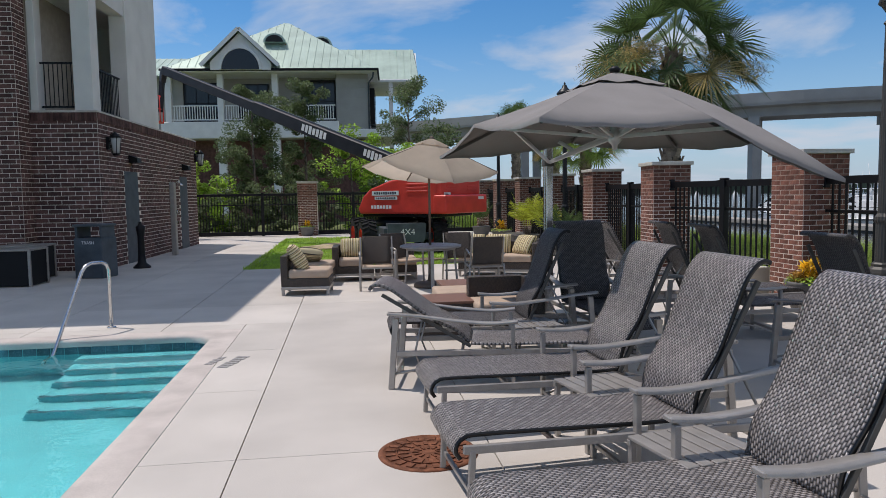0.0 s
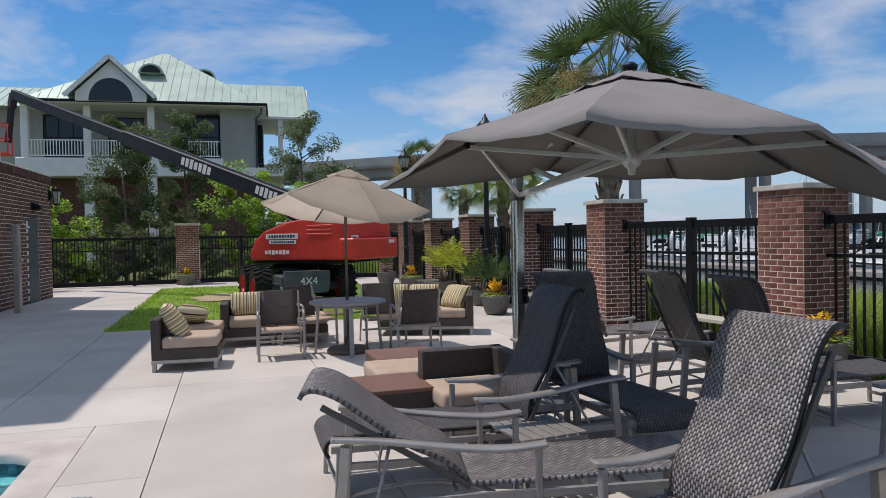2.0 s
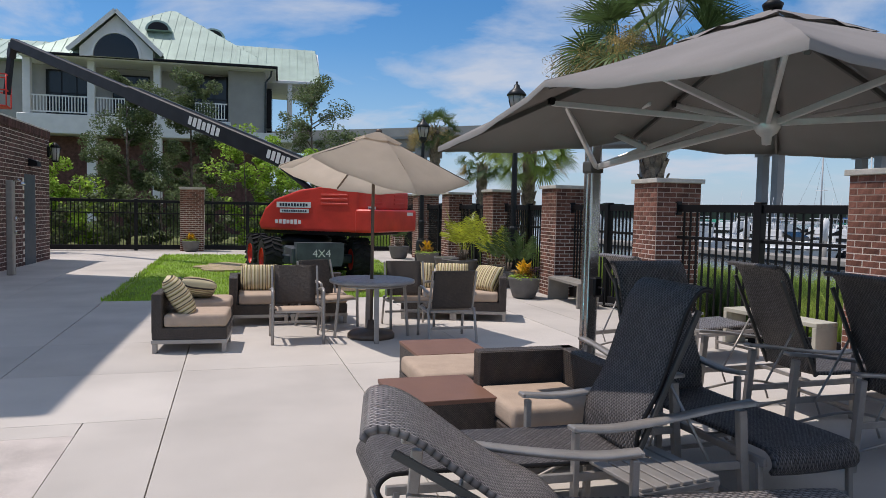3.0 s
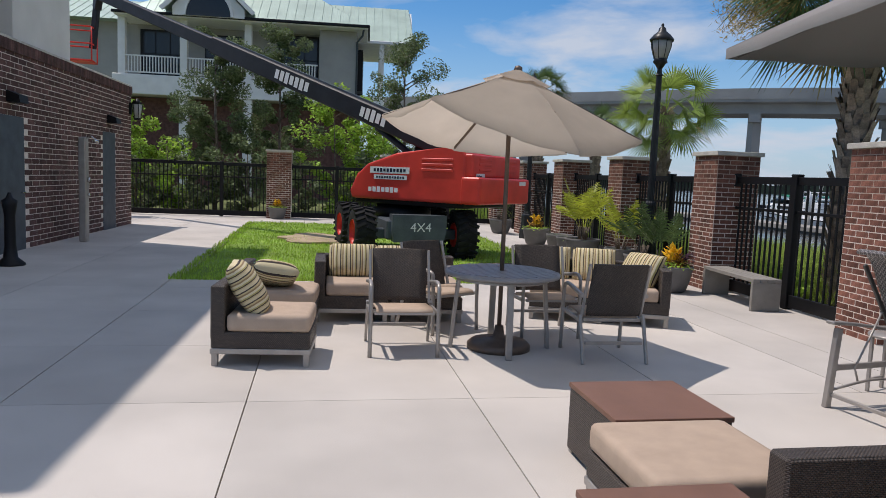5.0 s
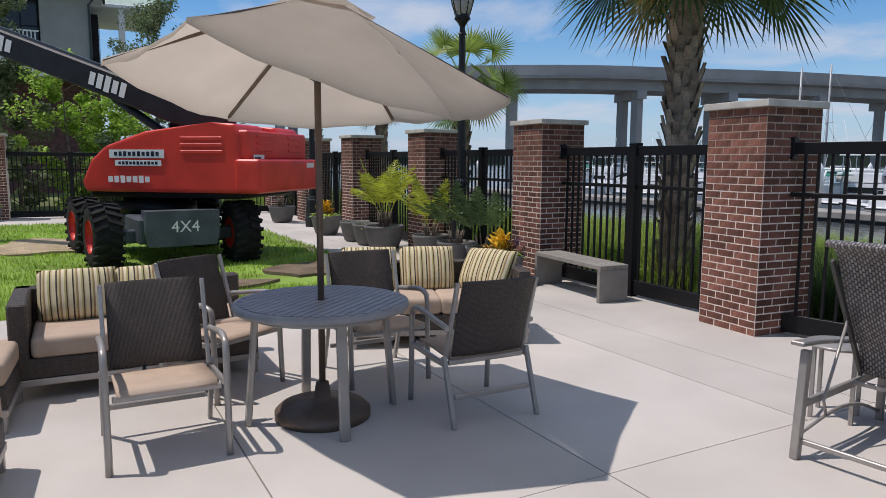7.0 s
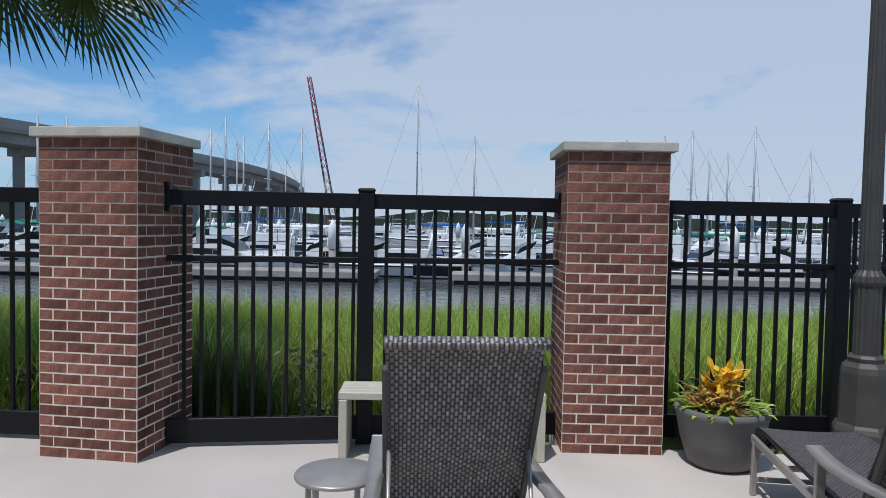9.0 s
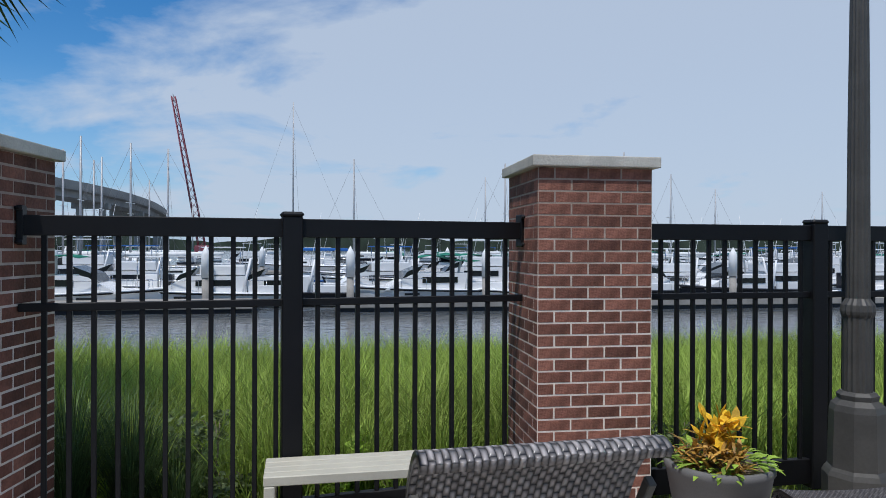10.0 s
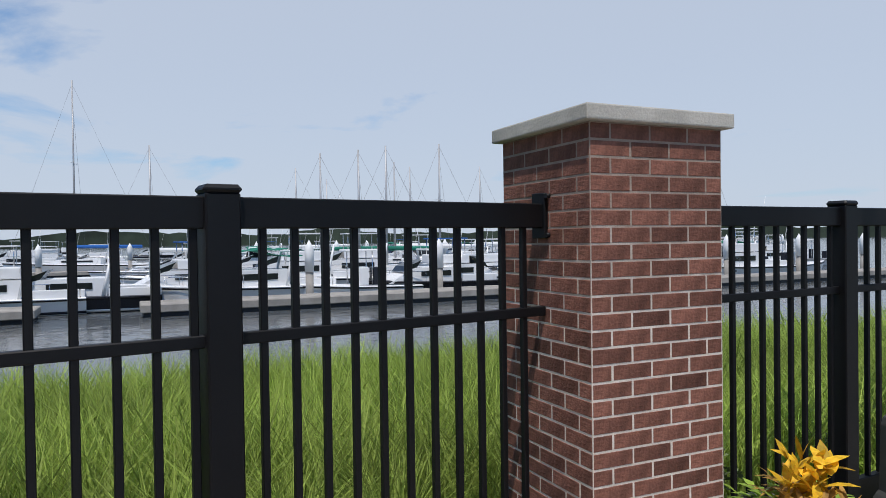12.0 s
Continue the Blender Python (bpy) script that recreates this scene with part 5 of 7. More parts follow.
def flower_planter(m, r=0.30, h=0.40, purple=False, size=1.0, label="grey round planter with yellow flowers and croton leaves"):
    T = thing("flower_planter", label, "planter", m, "planters along the fence")
    pot_part(T, r, h)
    R = random.Random(int(r * 1000 + h * 77 + size * 13 + purple))
    s = Mesh()
    for cx, cy, n in ((-0.35, 0.35, 60), (0.25, -0.3, 52), (0.1, 0.45, 44), (0.4, 0.3, 40)):
        for _ in range(n):
            a, e = R.uniform(0, 6.28), R.uniform(0.15, 1.3)
            leaf(s, (cx * r + R.uniform(-0.05, 0.05), cy * r + R.uniform(-0.05, 0.05), h * 0.9 + R.uniform(0, 0.14 * size)), (math.cos(a) * math.cos(e), math.sin(a) * math.cos(e), math.sin(e)), R.uniform(0.08, 0.155) * size, R.uniform(0.018, 0.03), 0.9)
    part("croton", s, M_CROTON, T, "rust and yellow croton leaves", fix=False)
    s = Mesh()
    for _ in range(60):
        a, e = R.uniform(0, 6.28), R.uniform(0.4, 1.45)
        leaf(s, (R.uniform(-0.3, 0.3) * r, R.uniform(-0.3, 0.3) * r, h + R.uniform(0.05, 0.24) * size), (math.cos(a) * math.cos(e), math.sin(a) * math.cos(e), math.sin(e)), R.uniform(0.08, 0.15) * size, R.uniform(0.035, 0.06), 0.6)
    part("blossom", s, M_YELLOW, T, "yellow blooms", fix=False)
    s = Mesh()
    for _ in range(150):
        a = R.uniform(0, 6.28)
        q = R.uniform(0.4, 0.95) * r
        e = R.uniform(0.0, 1.0)
        a2 = a + R.uniform(-0.6, 0.6)
        leaf(s, (q * math.cos(a), q * math.sin(a), h * 0.92 + R.uniform(0, 0.08)), (math.cos(a2) * math.cos(e), math.sin(a2) * math.cos(e), math.sin(e)), R.uniform(0.05, 0.11), R.uniform(0.025, 0.045), 0.8, 2)
    part("foliage", s, M_LEAFB, T, "lime green trailing leaves", fix=False)
    if purple:
        s = Mesh()
        for _ in range(90):
            a, e = R.uniform(-0.8, 0.8), R.uniform(0.1, 1.3)
            leaf(s, (r * 0.45 + R.uniform(-0.1, 0.1), R.uniform(-0.16, 0.16), h + R.uniform(0, 0.18)), (math.cos(a) * math.cos(e), math.sin(a) * math.cos(e), math.sin(e)), R.uniform(0.07, 0.14), R.uniform(0.03, 0.05), 0.8, 2)
        part("purple_foliage", s, M_PURPLE, T, "dark purple leaves", fix=False)
    return T


def feather(mesh, base, az, elev_, length, droop, leaflets, ll, R, wide=0.03):
    """A pinnate frond: arching rib with leaflets on both sides."""
    d = Vector((math.cos(az) * math.cos(elev_), math.sin(az) * math.cos(elev_), math.sin(elev_)))
    p = Vector(base)
    n = leaflets
    for i in range(n):
        t = i / n
        d = (d + Vector((0, 0, -droop / n))).normalized()
        q = p + d * length / n
        side = d.cross(Vector((0, 0, 1))).normalized()
        mesh.quad(p - side * 0.005, p + side * 0.005, q + side * 0.004, q - side * 0.004)
        if t > 0.12:
            l_ = ll * math.sin(math.pi * (0.18 + 0.8 * t)) * R.uniform(0.85, 1.1)
            for sg in (-1, 1):
                tip = q + side * sg * l_ * 0.75 + d * l_ * 0.55 + Vector((0, 0, -l_ * R.uniform(0.05, 0.4)))
                w_ = d * wide
                mesh.bm.faces.new([mesh.bm.verts.new(v) for v in (q - w_ * 0.5, q + w_ * 0.5, (q + tip) / 2 + w_ * 0.5 + Vector((0, 0, 0.02)), tip, (q + tip) / 2 - w_ * 0.5 + Vector((0, 0, 0.02)))])
        p = q


def palm_planter(m, r, h, size, n, seed, mat, label):
    T = thing("palm_planter", label, "planter", m, "planters along the fence")
    pot_part(T, r, h)
    R = random.Random(seed)
    s = Mesh()
    st = Mesh()
    for k in range(n):
        a = 2 * math.pi * k / n + R.uniform(-0.4, 0.4)
        b = Vector((0.07 * math.cos(a), 0.07 * math.sin(a), h * 0.86))
        e = R.uniform(0.9, 1.45)
        st.tube([b, b + Vector((0.06 * math.cos(a), 0.06 * math.sin(a), 0.28 * size))], 0.012, 5)
        feather(s, b + Vector((0.06 * math.cos(a), 0.06 * math.sin(a), 0.28 * size)), a, e, R.uniform(0.7, 1.0) * size, R.uniform(0.5, 1.05), 18, 0.32 * size, R)
    part("stem_base", st, M_BARK, T)
    part("fronds", s, mat, T, "arching feathery palm fronds", fix=False)
    s = Mesh()
    for _ in range(40):
        a, q = R.uniform(0, 6.28), R.uniform(0.3, 0.95) * r
        leaf(s, (q * math.cos(a), q * math.sin(a), h * 0.9), (math.cos(a), math.sin(a), R.uniform(0.1, 1)), R.uniform(0.06, 0.12), 0.03, 0.9, 2)
    part("underplanting", s, M_LEAF, T, fix=False)
    return T


flower_planter(at(7.18, 7.93, 40), 0.30, 0.40, False, 1.0)
flower_planter(at(6.45, 15.2, -15), 0.30, 0.40, True, 1.05, "grey round planter with orange flowers and purple leaves")
flower_planter(at(6.75, 22.2, 0), 0.33, 0.42, False, 1.1)
flower_planter(at(0.30, 29.3, 0), 0.30, 0.38, False, 0.9, "grey planter with small flowers before the far pillar")
palm_planter(at(6.72, 19.25, 0), 0.36, 0.44, 1.08, 14, 3, M_PALMY, "grey planter with a yellow-green areca palm")
palm_planter(at(6.95, 17.95, 0), 0.31, 0.38, 0.82, 11, 4, M_PALMY, "grey planter with a small areca palm")
palm_planter(at(6.90, 17.05, 0), 0.30, 0.36, 0.78, 11, 5, M_PALM, "grey planter with a small green palm")
palm_planter(at(7.0, 16.45, 0), 0.26, 0.34, 0.75, 9, 6, M_PALM, "grey planter with a small fan-leaved palm")
palm_planter(at(6.85, 25.6, 0), 0.34, 0.42, 0.9, 10, 8, M_PALM, "grey planter with a low green palm")


def bowl(m, r, h):
    T = thing("planter_bowl", "grey round planter bowl with low green plants", "planter", m, "planters along the fence")
    pot_part(T, r, h)
    s = Mesh()
    R = random.Random(int(r * 500))
    for _ in range(70):
        a, q = R.uniform(0, 6.28), R.uniform(0.0, 0.9) * r
        leaf(s, (q * math.cos(a), q * math.sin(a), h * 0.88), (math.cos(a), math.sin(a), R.uniform(0.2, 2)), R.uniform(0.06, 0.14), 0.03, 0.9, 2)
    part("foliage", s, M_LEAF, T, fix=False)
    return T


bowl(at(6.78, 20.05, 0), 0.31, 0.40)
bowl(at(6.80, 20.75, 0), 0.30, 0.40)


def block_bench(a, b, w, h, label):
    """A straight bench: a slab seat on two panel legs."""
    a, b = Vector((*a, 0)), Vector((*b, 0))
    d = b - a
    L = d.length
    T = thing("bench", label, "bench", Matrix.Translation((a + b) / 2) @ pose(0, 0, 0, 0, 0, math.degrees(math.atan2(d.y, d.x))), "benches by the fence")
    for k in range(4):
        s = Mesh()
        s.box((0, (k - 1.5) * w / 4, h - 0.025), (L, w / 4 - 0.005, 0.05), None, 0.005)
        part("seat_board", s, M_BENCH, T)
    for x in (-L / 2 + 0.03, L / 2 - 0.03):
        s = Mesh()
        s.box((x, 0, (h - 0.05) / 2), (0.055, w, h - 0.052), None, 0.005)
        part("leg_panel", s, M_BENCH, T)
    return T


M_BENCH = material("taupe_bench", (0.26, 0.24, 0.21), 0.6, spread=0.12, scale=5, bump=0.05, bump_scale=120)
M_BENCHW = material("pale_bench", (0.50, 0.47, 0.38), 0.5, spread=0.08, scale=5, bump=0.05, bump_scale=120)
block_bench((7.06, 15.0), (6.90, 13.60), 0.40, 0.43, "low taupe bench against the fence")
bn = block_bench((7.20, 10.50), (7.28, 9.12), 0.34, 0.46, "pale slatted bench against the fence")
for o in bn.children:
    o.data.materials[0] = M_BENCHW


def bars(name, m, parent, w, h, n, mat, gap=0.35):
    """Writing that cannot be read: a row of plain bars, each a piece of its own."""
    bw = w / n
    for k in range(n):
        s = Mesh()
        s.box((0, 0, 0), (bw * (1 - gap), 0.004, h * (0.8 + 0.2 * ((k * 7) % 3) / 2)))
        part(name, s, mat, parent, m=m @ Matrix.Translation((-w / 2 + bw * (k + 0.5), 0, 0)))


def lettering(name, text, size, m, mat, parent):
    cu = bpy.data.curves.new(name, "FONT")
    cu.body, cu.size, cu.extrude, cu.align_x, cu.align_y = text, size, 0.002, "CENTER", "CENTER"
    tmp = bpy.data.objects.new(name, cu)
    scene.collection.objects.link(tmp)
    me = bpy.data.meshes.new_from_object(tmp.evaluated_get(bpy.context.evaluated_depsgraph_get()))
    bpy.data.objects.remove(tmp)
    me.materials.append(mat)
    o = new(name, me)
    o.parent = parent
    o.matrix_basis = m
    return o


MH = thing("manhole_cover", "rusty round cast iron drain cover in the deck", "manhole cover", at(1.41, 3.91, 20))
s = Mesh()
s.lathe([(0.315, 0.0), (0.315, 0.006), (0.30, 0.012), (0.285, 0.012), (0.28, 0.005), (0.001, 0.005)], 48, close=False)
part("rim", s, M_IRON, MH)
s = Mesh()
for ring, n, r0, r1 in ((0, 12, 0.05, 0.10), (1, 16, 0.125, 0.19), (2, 20, 0.21, 0.27)):
    for k in range(n):
        a = 2 * math.pi * k / n
        s.span((r0 * math.cos(a), r0 * math.sin(a), 0.008), (r1 * math.cos(a), r1 * math.sin(a), 0.008), 0.55 * 2 * math.pi * r0 / n, 0.008)
s.lathe([(0.20, 0.013), (0.197, 0.013), (0.197, 0.005)], 32, close=False)
part("relief", s, M_IRON, MH)
M_FADED = material("faded_stencil", (0.30, 0.29, 0.28), 0.9, spread=0.4, scale=40)
DM = thing("depth_marker", "worn faded stencilled depth marking on the deck", "marking", at(-0.10, 6.75, 70), kind="structure")
bars("stencil", pose(0, 0, 0.003, 90, 0, 0), DM, 0.5, 0.13, 6, M_FADED)
bars("stencil", pose(0.02, 0.2, 0.003, 90, 0, 0), DM, 0.35, 0.09, 4, M_FADED)

# by the building
BIN = thing("trash_bin", "square dark brown litter bin beside the brick wall", "bin", at(-3.87, 15.45, -15))
s = Mesh()
s.box((0, 0, 0.42), (0.62, 0.56, 0.84), None, 0.015)
part("body", s, M_CHASSIS, BIN)
s = Mesh()
for x in (-0.27, 0.27):
    s.box((x, 0.0, 0.96), (0.05, 0.5, 0.24), None, 0.01)
s.box((0, 0, 1.10), (0.64, 0.58, 0.05), None, 0.012)
part("hood", s, M_CHASSIS, BIN)
lettering("lettering", "TRASH", 0.09, pose(0, -0.285, 0.74, 90, 0, 0), M_DECAL, BIN)
URN = thing("ash_urn", "slim dark ash urn standing by the service door", "urn", at(-3.39, 17.25, 0))
s = Mesh()
s.lathe([(0.20, 0), (0.20, 0.03), (0.10, 0.12), (0.08, 0.3), (0.075, 0.75), (0.10, 0.9), (0.11, 0.98), (0.05, 1.02), (0.02, 1.1)], 18)
part("body", s, M_BLACK, URN)
SH = thing("pool_shower", "outdoor pool shower post beside the brick wall", "shower", at(-3.33, 20.9, -4))
s = Mesh()
s.box((0, 0, 1.05), (0.14, 0.20, 2.1), None, 0.02)
part("column", s, M_ALU, SH)
s = Mesh()
s.tube([(0, -0.02, 2.05), (0.16, -0.03, 2.12), (0.24, -0.03, 2.06)], 0.014, 8)
s.lathe([(0.06, 2.0), (0.07, 2.03), (0.02, 2.06)], 12, (0.24, -0.03, 0))
part("shower_head", s, M_CHROME, SH)
s = Mesh()
s.tube([(0.08, 0, 1.25), (0.13, 0, 1.25)], 0.05, 10)
s.tube([(0.08, 0, 0.95), (0.12, 0, 0.95)], 0.03, 10)
part("valve", s, M_CHROME, SH)
for x, y, a in ((-5.0, 14.4, -5), (-5.25, 15.55, -5)):
    BX = thing("storage_box", "low black box with pale metal corner frame by the wall", "box", at(x, y, a), "boxes by the wall")
    s = Mesh()
    s.box((0, 0, 0.35), (0.8, 0.7, 0.66), None, 0.01)
    part("panel", s, M_BLACK, BX)
    for xx in (-0.4, 0.4):
        for yy in (-0.35, 0.35):
            s = Mesh()
            s.box((xx, yy, 0.36), (0.05, 0.05, 0.72), None, 0.006)
            part("corner_post", s, M_ALU, BX)
    s = Mesh()
    s.box((0, 0, 0.70), (0.86, 0.76, 0.04), None, 0.006)
    part("lid", s, M_ALU, BX)

# ---- boom lift ----
LF = thing("boom_lift", "red and grey four-wheel boom lift parked on the lawn", "boom lift", at(3.02, 20.2, 3))


def tyre(x, y, steer=0):
    s = Mesh()
    r, w_ = 0.47, 0.40
    s.lathe([(0.24, -w_ / 2 + 0.02), (0.36, -w_ / 2), (r - 0.03, -w_ / 2 + 0.02), (r, -w_ / 2 + 0.07), (r, w_ / 2 - 0.07), (r - 0.03, w_ / 2 - 0.02), (0.36, w_ / 2), (0.24, w_ / 2 - 0.02)], 36, close=False)
    s2 = Mesh()
    for k in range(22):
        a = 2 * math.pi * k / 22
        for sg in (-1, 1):
            aa = a + (0.14 if sg > 0 else 0)
            s2.span(((r + 0.012) * math.cos(aa), (r + 0.012) * math.sin(aa), sg * 0.015), ((r + 0.005) * math.cos(aa + 0.16), (r + 0.005) * math.sin(aa + 0.16), sg * 0.205), 0.055, 0.045, 0.0, (math.cos(aa), math.sin(aa), 0))
    m_ = pose(x, y, r, 0, 0, steer) @ pose(0, 0, 0, 0, 90, 0)
    t = part("wheel", s, M_TYRE, LF, "black lugged tyre", m=m_)
    tagged(part("tread", s2, M_TYRE, t), kind="stuff")
    q = Mesh()
    for zz in (-1, 1):
        q.lathe([(0.001, zz * 0.06), (0.10, zz * 0.06), (0.11, zz * 0.10), (0.20, zz * 0.05), (0.25, zz * 0.15), (0.25, zz * 0.19)], 24, close=False)
    part("rim", q, M_RED, t, "red wheel rim")


for x, y, st in ((-0.98, -0.95, 4), (0.98, -1.25, 0), (-0.98, 1.15, 6), (0.98, 1.0, 0)):
    tyre(x, y, st)
s = Mesh()
s.box((0, 0, 0.56), (1.15, 2.9, 0.38), None, 0.03)
s.box((0, -1.1, 0.47), (1.7, 0.22, 0.2), None, 0.02)
s.box((0, 1.1, 0.47), (1.7, 0.22, 0.2), None, 0.02)
part("chassis", s, M_CHASSIS, LF)
s = Mesh()
s.prism([(-0.46, 0.34), (0.50, 0.34), (0.55, 0.55), (0.55, 0.86), (-0.50, 0.86), (-0.50, 0.55)], "y", -1.62, -1.30)
part("chassis_box", s, M_CHASSIS, LF, "grey chassis end box")
lettering("lettering", "4X4", 0.24, pose(0.05, -1.625, 0.62, 90, 0, 0), M_DECAL, LF)
s = Mesh()
s.lathe([(0.62, 0.74), (0.62, 0.92), (0.52, 0.94), (0.52, 1.02)], 24)
part("slew_ring", s, M_BLACK, LF)
TURN = pose(0.62, -0.15, 0, 0, 0, 134)
# turntable frame: x towards the nose, y across
s = Mesh()
s.box((0, 0, 1.06), (2.6, 1.9, 0.10), None, 0.02)
part("turntable", s, M_BLACK, LF, m=TURN)


def hood(y0, y1, nm):
    s = Mesh()
    s.prism([(-1.35, 1.10), (1.30, 1.10), (1.36, 1.25), (1.18, 1.60), (0.9, 1.82), (0.2, 2.04), (-0.9, 2.16), (-1.30, 2.14), (-1.38, 2.0)], "y", y0, y1)
    e = [k for k in s.bm.edges]
    bmesh.ops.bevel(s.bm, geom=e, offset=0.06, segments=3, affect="EDGES", profile=0.6)
    return part(nm, s, M_RED, LF, "glossy red engine hood", m=TURN)


hood(0.22, 1.08, "hood")
hood(-1.08, -0.22, "hood")
s = Mesh()
s.box((-1.50, 0, 1.36), (0.42, 2.24, 0.52), None, 0.07, 3)
part("counterweight", s, M_RED, LF, "red counterweight", m=TURN)
s = Mesh()
s.box((-1.36, 0, 1.83), (0.30, 2.12, 0.44), None, 0.06, 3)
part("rear_hood", s, M_RED, LF, m=TURN)
for k in range(3):
    s = Mesh()
    s.box((-0.75, 1.085, 1.72 + k * 0.10), (0.7, 0.02, 0.055), None, 0.008)
    part("vent", s, M_RED, LF, "ribbed cooling louvre", m=TURN)
    for yy in (0.55, -0.55):
        s = Mesh()
        s.box((-1.515, yy, 1.76 + k * 0.10), (0.02, 0.5, 0.05), None, 0.008)
        part("vent", s, M_RED, LF, "ribbed cooling louvre", m=TURN)
SIDE = TURN @ pose(0.35, 1.09, 1.62, 0, 0, 180)
s = Mesh()
s.box((0, 0, 0), (0.95, 0.008, 0.13), None, 0.0)
part("decal", s, M_DECAL, LF, m=SIDE @ pose(0, 0, 0.07))
bars("decal_writing", SIDE @ pose(0, -0.006, 0.07), LF, 0.8, 0.075, 10, M_INK)
s = Mesh()
s.box((0, 0, 0), (0.8, 0.008, 0.09), None, 0.0)
part("decal", s, M_DECAL, LF, m=SIDE @ pose(0.02, 0, -0.07))
bars("decal_writing", SIDE @ pose(0.02, -0.006, -0.07), LF, 0.7, 0.05, 11, M_INK)
bars("decal_writing", SIDE @ pose(-0.15, -0.003, -0.32), LF, 0.75, 0.11, 7, M_DECAL, 0.25)
REAR = TURN @ pose(-1.52, 0.75, 1.62, 0, 0, 90)
s = Mesh()
s.box((0, 0, 0), (0.34, 0.008, 0.13))
part("decal", s, M_DECAL, LF, m=REAR)
bars("decal_writing", REAR @ pose(0.04, 0.006, 0), LF, 0.2, 0.07, 5, M_INK)
s = Mesh()
s.box((0, 0, 0), (0.3, 0.008, 0.08))
part("decal", s, M_DECAL, LF, m=TURN @ pose(-1.715, -0.75, 1.52, 0, 0, 90))
# boom: from the turret up and away
inv = LF.matrix_basis.inverted()
B0, B1 = inv @ Vector((4.15, 18.85, 1.98)), inv @ Vector((-5.07, 29.26, 6.69))
bd = (B1 - B0).normalized()
s = Mesh()
s.span(B0 + bd * 0.3, B0 + bd * 8.6, 0.32, 0.42, 0.03)
part("boom_section", s, M_BOOM, LF, "charcoal outer boom")
s = Mesh()
s.span(B0 + bd * 8.4, B1, 0.24, 0.32, 0.02)
part("boom_section", s, M_BOOM, LF, "charcoal inner boom")
s = Mesh()
s.span(B0 + bd * 0.3 + Vector((0, 0, 0.24)), B0 + bd * 8.2 + Vector((0, 0, 0.24)), 0.05, 0.04)
part("hose_tray", s, M_CHASSIS, LF)
s = Mesh()
s.tube([B0 + bd * 0.4 - Vector((0, 0, 0.75)), B0 + bd * 2.6 - Vector((0, 0, 0.22))], 0.07, 10)
part("lift_cylinder", s, M_BOOM, LF)
s = Mesh()
s.tube([B0 + bd * 1.4 - Vector((0, 0, 0.5)), B0 + bd * 2.7 - Vector((0, 0, 0.2))], 0.04, 10)
part("piston", s, M_CHROME, LF)
s = Mesh()
s.box((0, 0, 1.65), (0.8, 0.38, 1.2), None, 0.05)
part("turret", s, M_BOOM, LF, m=TURN)
ax = bd
side_ = ax.cross(Vector((0, 0, 1))).normalized()
upb = side_.cross(ax)
face = Matrix((-ax, upb.cross(-ax), upb)).transposed().to_4x4()
for dist, w_, n_ in ((5.3, 1.25, 7), (2.6, 0.8, 5)):
    fm = face.copy()
    fm.translation = B0 + bd * dist - face.to_3x3().col[1] * 0.165
    bars("boom_writing", fm, LF, w_, 0.26, n_, M_DECAL, 0.3)
s = Mesh()
s.span(B1, B1 + Vector((-0.1, 0.2, -0.4)), 0.2, 0.3, 0.02)
s.span(B1 + Vector((-0.1, 0.2, -0.3)), B1 + Vector((-0.25, 0.3, -1.6)), 0.14, 0.2, 0.02)
part("jib", s, M_BOOM, LF)
BK = B1 + Vector((-1.1, 0.3, -2.0))
s = Mesh()
for z in (0, 0.5, 1.0):
    for a, b in (((-0.9, -0.4), (0.9, -0.4)), ((0.9, -0.4), (0.9, 0.4)), ((0.9, 0.4), (-0.9, 0.4)), ((-0.9, 0.4), (-0.9, -0.4))):
        s.tube([BK + Vector((*a, z)), BK + Vector((*b, z))], 0.022, 6)
for x in (-0.9, 0, 0.9):
    for y in (-0.4, 0.4):
        s.tube([BK + Vector((x, y, 0)), BK + Vector((x, y, 1.0))], 0.022, 6)
s.box(BK, (1.8, 0.8, 0.05))
part("basket", s, M_RED, LF, "red work basket")

# ---- house beyond the far fence ----
H = thing("house", "grey coastal house with white balconies and pale green metal roof", "house", pose(4.62, 48, -0.14, 0, 0, -6))


def hbox(name, x0, x1, y0, y1, z0, z1, mat, label="", bevel=0.0, parent=None):
    s = Mesh()
    s.box(((x0 + x1) / 2, (y0 + y1) / 2, (z0 + z1) / 2), (x1 - x0, y1 - y0, z1 - z0), None, bevel)
    return part(name, s, mat, parent or H, label)


# porch shade is put into this wall's dark brick tone
hbox("wall", -13.6, -0.1, 1.2, 10, 0, 5.7, M_BRICKD, "dark brick ground floor with the porch's shade in its tone")
hbox("wall", -2.45, -0.3, 0.0, 9.0, 6.3, 10.3, M_SIDING, "grey-green lap siding")
hbox("wall", -13.6, -2.45, 1.7, 9.0, 6.3, 10.3, M_SIDING, "grey-green lap siding")
for k in range(26):
    zz = 6.4 + k * 0.15
    hbox("siding_board", -2.43, -0.288, -0.014, 0.0, zz, zz + 0.135, M_SIDING)
    hbox("siding_board", -0.3, -0.286, 0.0, 3.4, zz, zz + 0.135, M_SIDING)
hbox("balcony_deck", -14.0, -2.3, -0.3, 1.7, 5.75, 6.86, M_WHITE, "white balcony fascia", 0.03)
hbox("balcony_deck", -2.5, 1.4, -0.25, 9.2, 5.75, 6.3, M_WHITE, "white band", 0.03)
